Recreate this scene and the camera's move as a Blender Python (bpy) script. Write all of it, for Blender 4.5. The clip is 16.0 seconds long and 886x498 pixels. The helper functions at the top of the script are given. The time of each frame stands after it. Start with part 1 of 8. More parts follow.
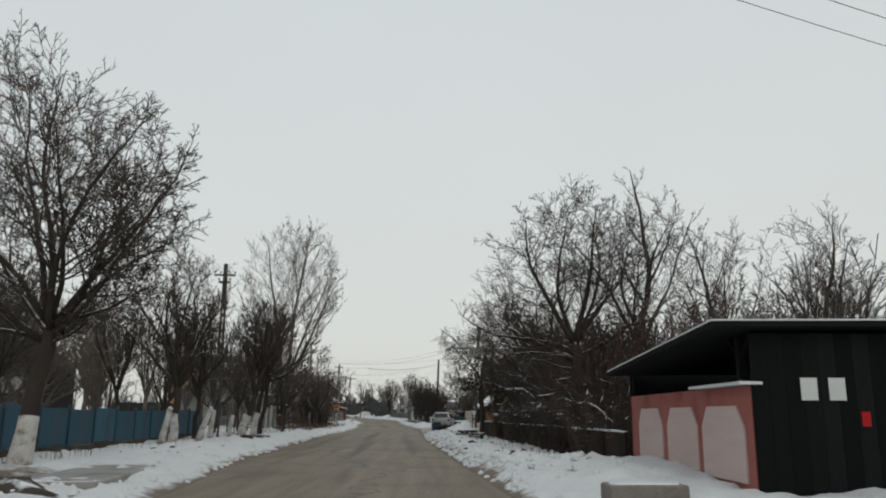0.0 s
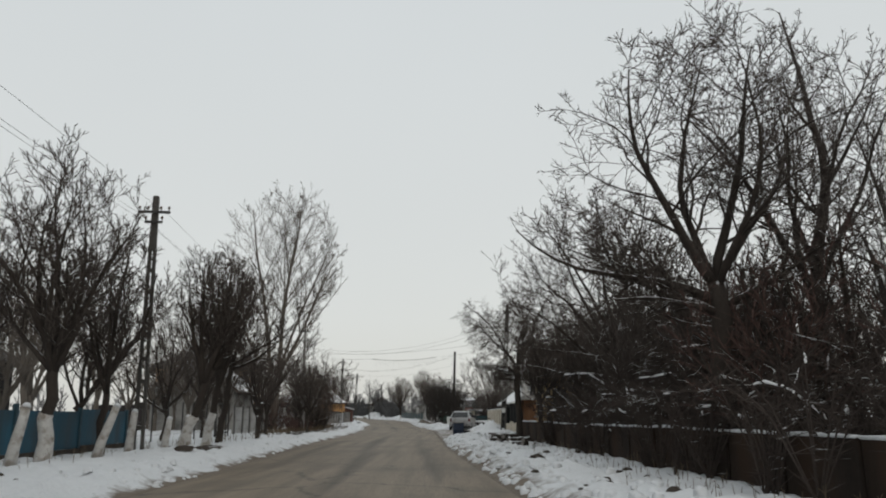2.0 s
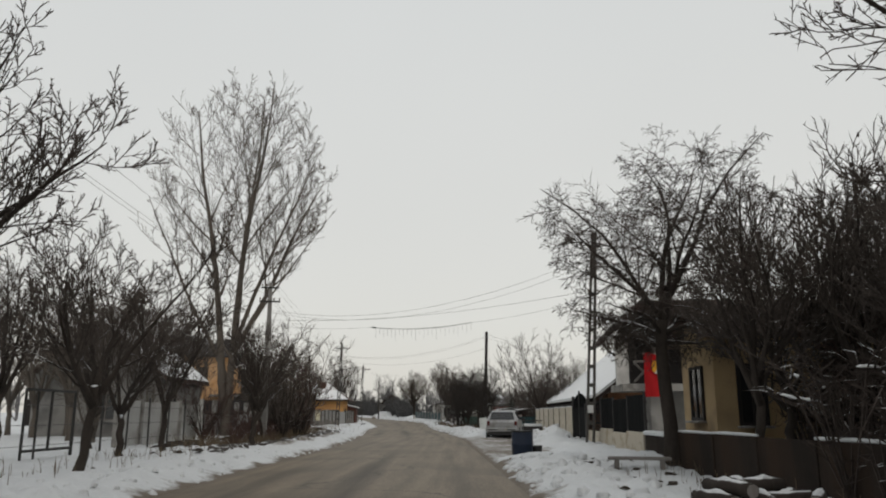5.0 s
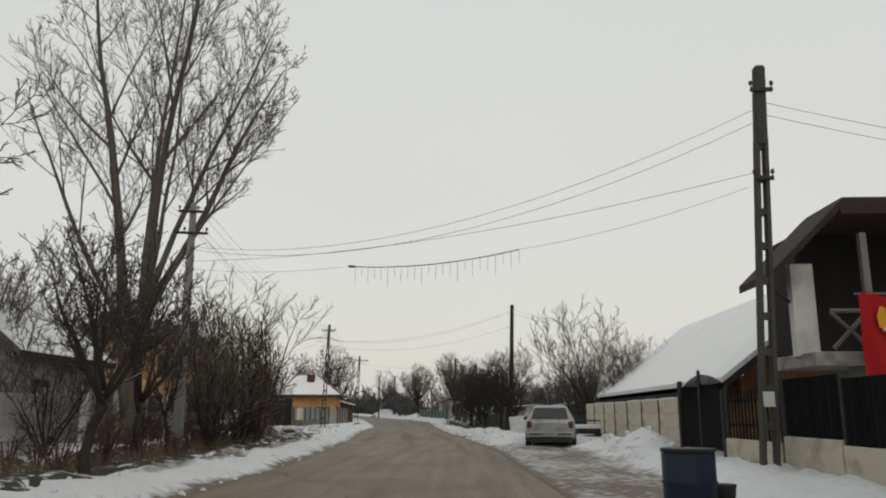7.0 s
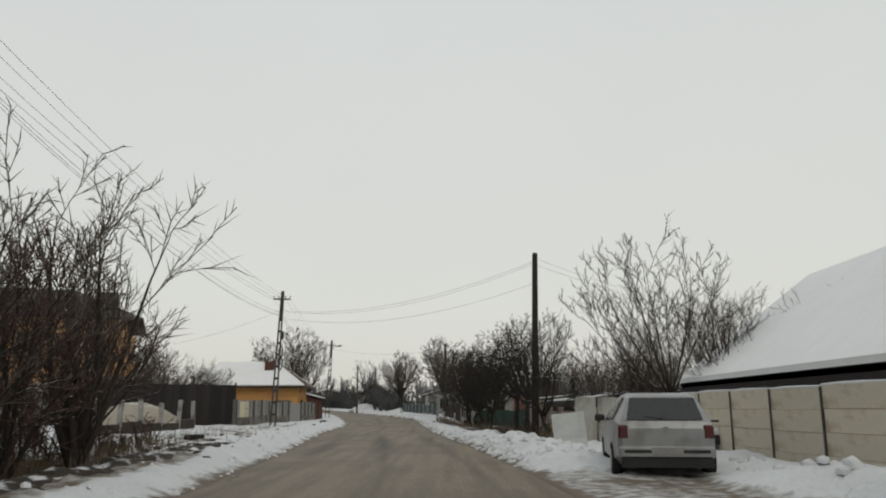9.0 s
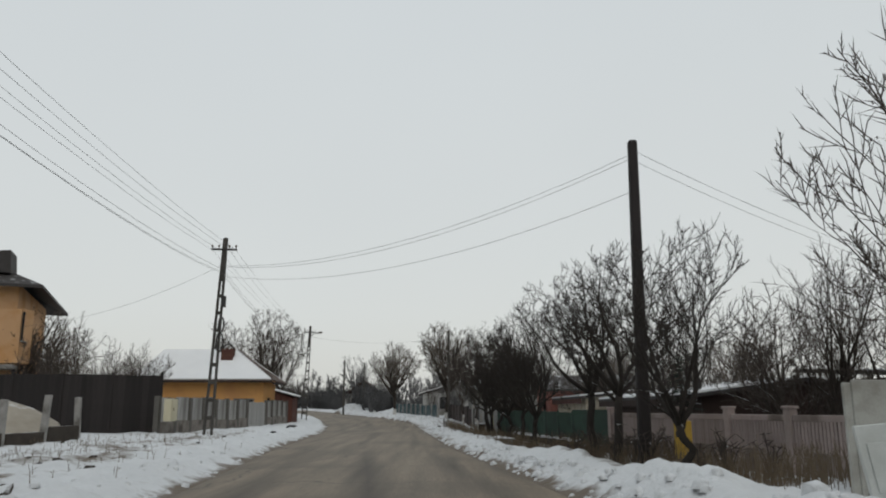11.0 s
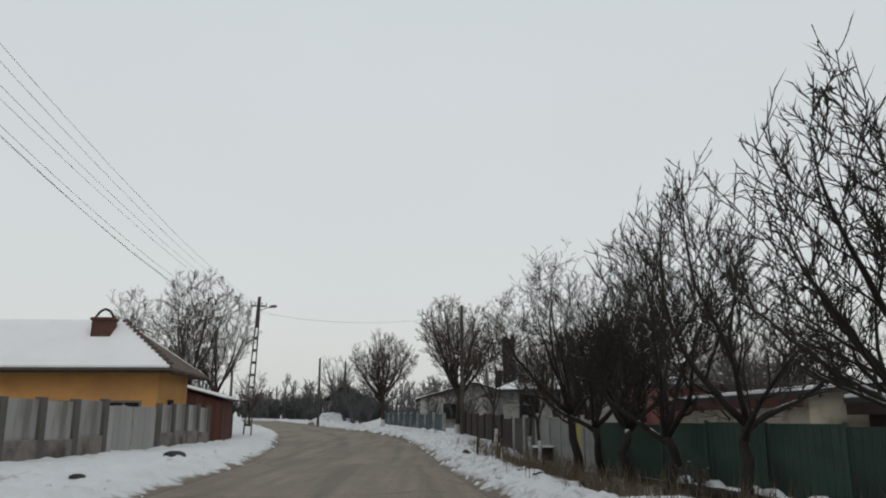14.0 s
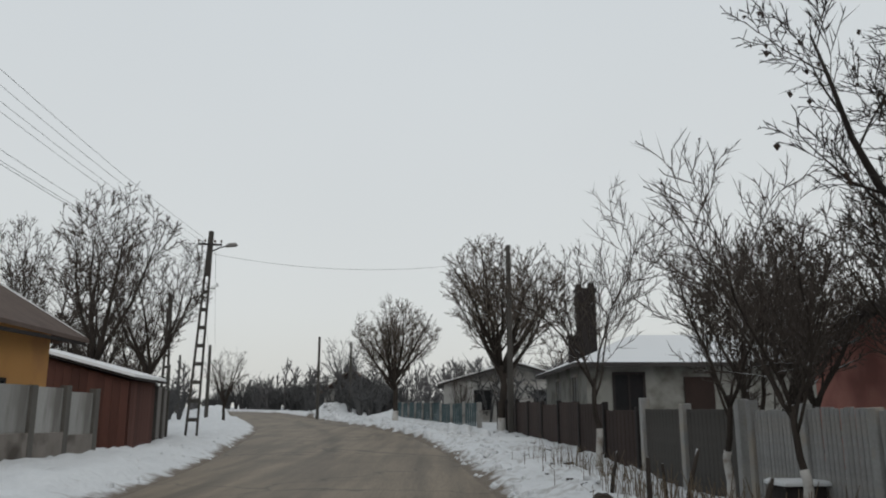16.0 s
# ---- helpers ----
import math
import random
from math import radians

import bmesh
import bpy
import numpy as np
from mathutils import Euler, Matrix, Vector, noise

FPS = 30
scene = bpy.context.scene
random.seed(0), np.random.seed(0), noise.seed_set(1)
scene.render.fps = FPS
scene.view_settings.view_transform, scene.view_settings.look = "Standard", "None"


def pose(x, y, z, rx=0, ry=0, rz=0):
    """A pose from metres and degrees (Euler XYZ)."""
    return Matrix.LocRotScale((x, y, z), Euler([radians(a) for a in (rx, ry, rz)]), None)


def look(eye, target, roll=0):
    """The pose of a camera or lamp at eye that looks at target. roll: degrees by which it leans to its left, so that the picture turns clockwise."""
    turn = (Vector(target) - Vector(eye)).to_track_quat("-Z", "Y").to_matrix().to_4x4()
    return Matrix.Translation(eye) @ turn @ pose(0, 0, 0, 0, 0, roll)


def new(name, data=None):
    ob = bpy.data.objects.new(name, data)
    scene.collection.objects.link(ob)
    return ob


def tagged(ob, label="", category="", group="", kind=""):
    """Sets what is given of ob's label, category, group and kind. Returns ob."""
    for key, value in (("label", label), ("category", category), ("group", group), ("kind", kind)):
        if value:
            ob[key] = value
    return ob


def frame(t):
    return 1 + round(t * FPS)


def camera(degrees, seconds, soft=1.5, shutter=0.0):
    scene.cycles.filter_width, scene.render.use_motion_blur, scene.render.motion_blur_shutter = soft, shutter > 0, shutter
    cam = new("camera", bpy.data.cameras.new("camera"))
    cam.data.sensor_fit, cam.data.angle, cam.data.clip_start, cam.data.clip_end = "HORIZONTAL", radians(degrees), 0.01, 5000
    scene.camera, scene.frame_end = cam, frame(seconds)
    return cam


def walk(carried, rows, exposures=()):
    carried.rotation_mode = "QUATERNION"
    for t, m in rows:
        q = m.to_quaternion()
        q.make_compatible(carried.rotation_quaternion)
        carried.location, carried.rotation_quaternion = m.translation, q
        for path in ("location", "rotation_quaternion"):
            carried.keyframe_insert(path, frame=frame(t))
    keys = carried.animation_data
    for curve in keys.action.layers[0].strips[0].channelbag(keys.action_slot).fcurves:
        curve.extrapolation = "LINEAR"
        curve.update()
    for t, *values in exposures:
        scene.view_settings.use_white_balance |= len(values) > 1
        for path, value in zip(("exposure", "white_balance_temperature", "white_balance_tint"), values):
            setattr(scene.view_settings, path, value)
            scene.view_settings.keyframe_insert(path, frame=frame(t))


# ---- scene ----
cam = camera(60.0, 16.0, soft=2.0)
PATH = [
    (0, (0.0, 0.0, 1.245), (0.021, 1.955, 1.668), 0.3),
    (0.5, (-0.107, 2.631, 1.204), (-0.101, 4.593, 1.592), 0.2),
    (1, (-0.275, 5.337, 1.217), (-0.266, 7.298, 1.612), 0.2),
    (1.5, (-0.397, 7.971, 1.23), (-0.392, 9.929, 1.635), -0.1),
    (2, (-0.51, 10.755, 1.17), (-0.512, 12.71, 1.594), -0.4),
    (2.5, (-0.67, 13.714, 1.127), (-0.682, 15.665, 1.567), -0.6),
    (3, (-0.905, 16.737, 1.166), (-0.918, 18.688, 1.603), -0.3),
    (3.5, (-1.123, 19.983, 1.163), (-1.147, 21.94, 1.576), 0.1),
    (4, (-1.28, 23.375, 1.259), (-1.314, 25.332, 1.673), 0.3),
    (6.3, (-2.128, 38.207, 1.169), (-2.169, 40.159, 1.603), -0.3),
    (6.5, (-2.21, 39.592, 1.239), (-2.253, 41.548, 1.652), 0.4),
    (7, (-2.403, 43.166, 1.181), (-2.451, 45.121, 1.601), -0.0),
    (7.5, (-2.576, 46.785, 1.211), (-2.625, 48.745, 1.608), 0.2),
    (8, (-2.71, 50.289, 1.194), (-2.758, 52.248, 1.597), 0.1),
    (8.2, (-2.779, 51.654, 1.209), (-2.811, 53.612, 1.616), -0.2),
    (10.3, (-3.703, 65.791, 1.203), (-3.694, 67.75, 1.607), 0.0),
    (10.5, (-3.814, 67.128, 1.226), (-3.803, 69.087, 1.629), -0.1),
    (11, (-4.067, 70.467, 1.199), (-4.052, 72.424, 1.607), -0.1),
    (11.5, (-4.28, 73.727, 1.223), (-4.255, 75.685, 1.632), -0.2),
    (12, (-4.444, 77.082, 1.196), (-4.415, 79.036, 1.619), 0.2),
    (12.5, (-4.635, 80.345, 1.176), (-4.6, 82.298, 1.604), 0.3),
    (13, (-4.818, 83.595, 1.21), (-4.78, 85.548, 1.641), 0.4),
    (13.5, (-4.978, 86.839, 1.206), (-4.939, 88.789, 1.649), 0.3),
    (14, (-5.115, 89.994, 1.188), (-5.072, 91.946, 1.622), 0.0),
    (14.5, (-5.204, 93.206, 1.178), (-5.168, 95.16, 1.603), -0.3),
    (15, (-5.377, 96.648, 1.2), (-5.354, 98.603, 1.618), -1.4),
    (15.5, (-5.55, 100.09, 1.201), (-5.528, 102.047, 1.612), -0.4),
    (16, (-5.756, 103.668, 1.23), (-5.747, 105.625, 1.641), -0.1),
]
walk(cam, [(t, look(eye, target, roll)) for t, eye, target, roll in PATH],
     exposures=[(0.0, 0.0, 6520, 6), (2.5, 0.02, 6580, 8), (4.0, 0.02, 6720, 9), (7.0, 0.02, 6880, 8), (8.2, 0.02, 6950, 7), (10.3, -0.03, 6480, 7), (16.0, -0.03, 6420, 8)])


# ---- world and light: an overcast winter afternoon ----
world = bpy.data.worlds.new("overcast")
scene.world = world
world.use_nodes = True
wn, wl = world.node_tree.nodes, world.node_tree.links
wn.clear()
SUN_EL, SUN_ROT = radians(38), radians(160)
sky = wn.new("ShaderNodeTexSky")
sky.sky_type, sky.sun_disc, sky.sun_elevation, sky.sun_rotation = "NISHITA", False, SUN_EL, SUN_ROT
sky.dust_density = 4.0
w_co, w_sep, w_ramp = wn.new("ShaderNodeTexCoord"), wn.new("ShaderNodeSeparateXYZ"), wn.new("ShaderNodeValToRGB")
w_dim, w_mix, w_bg, w_out = wn.new("ShaderNodeVectorMath"), wn.new("ShaderNodeMix"), wn.new("ShaderNodeBackground"), wn.new("ShaderNodeOutputWorld")
w_cloud, w_clmix = wn.new("ShaderNodeTexNoise"), wn.new("ShaderNodeMix")
w_dim.operation = "SCALE"
w_dim.inputs["Scale"].default_value = 0.10
w_mix.data_type = "RGBA"
w_mix.inputs[0].default_value = 0.88
w_clmix.data_type, w_clmix.blend_type = "RGBA", "MULTIPLY"
w_clmix.inputs[0].default_value = 0.10
w_cloud.inputs["Scale"].default_value, w_cloud.inputs["Detail"].default_value = 1.6, 3
e = w_ramp.color_ramp.elements
e[0].position, e[0].color = 0.0, (0.745, 0.735, 0.70, 1)
e[1].position, e[1].color = 0.55, (0.735, 0.765, 0.785, 1)
mid = w_ramp.color_ramp.elements.new(0.12)
mid.color = (0.775, 0.78, 0.765, 1)
wl.new(w_co.outputs["Generated"], w_sep.inputs[0])
wl.new(w_sep.outputs["Z"], w_ramp.inputs["Fac"])
wl.new(w_co.outputs["Generated"], w_cloud.inputs["Vector"])
wl.new(w_ramp.outputs["Color"], w_clmix.inputs[6])
wl.new(w_cloud.outputs["Fac"], w_clmix.inputs[7])
wl.new(sky.outputs["Color"], w_dim.inputs[0])
wl.new(w_dim.outputs[0], w_mix.inputs[6])
wl.new(w_clmix.outputs[2], w_mix.inputs[7])
wl.new(w_mix.outputs[2], w_bg.inputs["Color"])
w_bg.inputs["Strength"].default_value = 1.0
wl.new(w_bg.outputs[0], w_out.inputs["Surface"])

sun = new("sun", bpy.data.lights.new("sun", "SUN"))
sun.data.energy, sun.data.angle, sun.data.color = 0.3, radians(30), (1.0, 0.96, 0.9)
sun.matrix_world = look((20 * math.sin(SUN_ROT), 20 * math.cos(SUN_ROT), 20), (0, 0, 0))


# ---- materials ----
SNOW = (0.66, 0.675, 0.69)


def mat(name, a, b, scale=4.0, fine=40.0, rough=0.8, bump=0.2, bump_d=0.03, metal=0.0, stretch=(1, 1, 1), snow=0.0, vary=0.0, sharp=0.25, spec=0.3, attr="", stain=None, stain_size=1.0, crack=None, patch=None):
    """Two colours mixed by coarse and fine noise, with relief; snow: how much lies on faces that look up;
    vary: lightness by piece; attr: a mesh attribute that brings in the stain colour."""
    m = bpy.data.materials.new(name)
    m.use_nodes = True
    n, l = m.node_tree.nodes, m.node_tree.links
    p = n["Principled BSDF"]
    p.inputs["Roughness"].default_value, p.inputs["Metallic"].default_value = rough, metal
    p.inputs["Specular IOR Level"].default_value = spec
    co, mp = n.new("ShaderNodeTexCoord"), n.new("ShaderNodeMapping")
    mp.inputs["Scale"].default_value = stretch
    l.new(co.outputs["Object"], mp.inputs["Vector"])
    n1, n2 = n.new("ShaderNodeTexNoise"), n.new("ShaderNodeTexNoise")
    for node, size, det in ((n1, scale, 5), (n2, fine, 4)):
        node.inputs["Scale"].default_value, node.inputs["Detail"].default_value = size, det
        l.new(mp.outputs[0], node.inputs["Vector"])
    ad = n.new("ShaderNodeMath")
    ad.operation = "MULTIPLY_ADD"
    ad.inputs[1].default_value = 0.4
    sc = n.new("ShaderNodeMath")
    sc.operation = "MULTIPLY"
    sc.inputs[1].default_value = 0.6
    l.new(n1.outputs["Fac"], sc.inputs[0])
    l.new(n2.outputs["Fac"], ad.inputs[0])
    l.new(sc.outputs[0], ad.inputs[2])
    rg = n.new("ShaderNodeMapRange")
    rg.inputs["From Min"].default_value, rg.inputs["From Max"].default_value = 0.5 - sharp, 0.5 + sharp
    l.new(ad.outputs[0], rg.inputs["Value"])
    mx = n.new("ShaderNodeMix")
    mx.data_type = "RGBA"
    mx.inputs[6].default_value, mx.inputs[7].default_value = (*a, 1), (*b, 1)
    l.new(rg.outputs[0], mx.inputs[0])
    col = mx.outputs[2]
    if vary:
        info, vr, hs = n.new("ShaderNodeObjectInfo"), n.new("ShaderNodeMapRange"), n.new("ShaderNodeHueSaturation")
        vr.inputs["To Min"].default_value, vr.inputs["To Max"].default_value = 1 - vary, 1 + vary
        l.new(info.outputs["Random"], vr.inputs["Value"])
        l.new(vr.outputs[0], hs.inputs["Value"])
        l.new(col, hs.inputs["Color"])
        col = hs.outputs["Color"]
    if stain:
        st, sr, sm = n.new("ShaderNodeTexNoise"), n.new("ShaderNodeMapRange"), n.new("ShaderNodeMix")
        st.inputs["Scale"].default_value, st.inputs["Detail"].default_value = stain_size, 6
        l.new(mp.outputs[0], st.inputs["Vector"])
        l.new(st.outputs["Fac"], sr.inputs["Value"])
        sr.inputs["From Min"].default_value, sr.inputs["From Max"].default_value = 0.48, 0.66
        sm.data_type = "RGBA"
        fac = sr.outputs[0]
        if attr:
            at, ml, cl = n.new("ShaderNodeAttribute"), n.new("ShaderNodeMath"), n.new("ShaderNodeMapRange")
            at.attribute_name = attr
            ml.operation = "ADD"
            l.new(at.outputs["Fac"], ml.inputs[0])
            l.new(st.outputs["Fac"], ml.inputs[1])
            cl.inputs["From Min"].default_value, cl.inputs["From Max"].default_value = 0.85, 1.25
            l.new(ml.outputs[0], cl.inputs["Value"])
            fac = cl.outputs[0]
        l.new(fac, sm.inputs[0])
        l.new(col, sm.inputs[6])
        sm.inputs[7].default_value = (*stain, 1)
        col = sm.outputs[2]
    if patch:
        pn, pr, pm = n.new("ShaderNodeTexNoise"), n.new("ShaderNodeMapRange"), n.new("ShaderNodeMix")
        pn.inputs["Scale"].default_value, pn.inputs["Detail"].default_value = 0.33, 3
        l.new(co.outputs["Object"], pn.inputs["Vector"])
        l.new(pn.outputs["Fac"], pr.inputs["Value"])
        pr.inputs["From Min"].default_value, pr.inputs["From Max"].default_value, pr.inputs["To Max"].default_value = 0.50, 0.64, 0.35
        pm.data_type = "RGBA"
        l.new(pr.outputs[0], pm.inputs[0])
        l.new(col, pm.inputs[6])
        pm.inputs[7].default_value = (*patch, 1)
        col = pm.outputs[2]
    if crack:
        cv, cn, cx, cr, cm = n.new("ShaderNodeTexVoronoi"), n.new("ShaderNodeTexNoise"), n.new("ShaderNodeVectorMath"), n.new("ShaderNodeMapRange"), n.new("ShaderNodeMix")
        cv.feature = "DISTANCE_TO_EDGE"
        cv.inputs["Scale"].default_value, cn.inputs["Scale"].default_value, cn.inputs["Detail"].default_value = 0.16, 0.9, 4
        cx.operation = "MULTIPLY_ADD"
        cx.inputs[1].default_value = (1.6, 1.6, 0)
        l.new(co.outputs["Object"], cn.inputs["Vector"])
        l.new(cn.outputs["Color"], cx.inputs[0])
        l.new(co.outputs["Object"], cx.inputs[2])
        l.new(cx.outputs[0], cv.inputs["Vector"])
        l.new(cv.outputs["Distance"], cr.inputs["Value"])
        cr.inputs["From Min"].default_value, cr.inputs["From Max"].default_value, cr.inputs["To Min"].default_value, cr.inputs["To Max"].default_value = 0.002, 0.007, 0.6, 0.0
        cm.data_type = "RGBA"
        l.new(cr.outputs[0], cm.inputs[0])
        l.new(col, cm.inputs[6])
        cm.inputs[7].default_value = (*crack, 1)
        col = cm.outputs[2]
    if snow:
        ge, se, sm, sr, na = n.new("ShaderNodeNewGeometry"), n.new("ShaderNodeSeparateXYZ"), n.new("ShaderNodeMix"), n.new("ShaderNodeMapRange"), n.new("ShaderNodeMath")
        l.new(ge.outputs["Normal"], se.inputs[0])
        na.operation = "MULTIPLY_ADD"
        na.inputs[1].default_value = 0.8
        l.new(n1.outputs["Fac"], na.inputs[0])
        l.new(se.outputs["Z"], na.inputs[2])
        sr.inputs["From Min"].default_value, sr.inputs["From Max"].default_value = 1.5 - snow, 1.62 - snow
        l.new(na.outputs[0], sr.inputs["Value"])
        sm.data_type = "RGBA"
        l.new(sr.outputs[0], sm.inputs[0])
        l.new(col, sm.inputs[6])
        sm.inputs[7].default_value = (*SNOW, 1)
        col = sm.outputs[2]
    l.new(col, p.inputs["Base Color"])
    if bump:
        bp = n.new("ShaderNodeBump")
        bp.inputs["Strength"].default_value, bp.inputs["Distance"].default_value = bump, bump_d
        l.new(ad.outputs[0], bp.inputs["Height"])
        l.new(bp.outputs[0], p.inputs["Normal"])
    return m


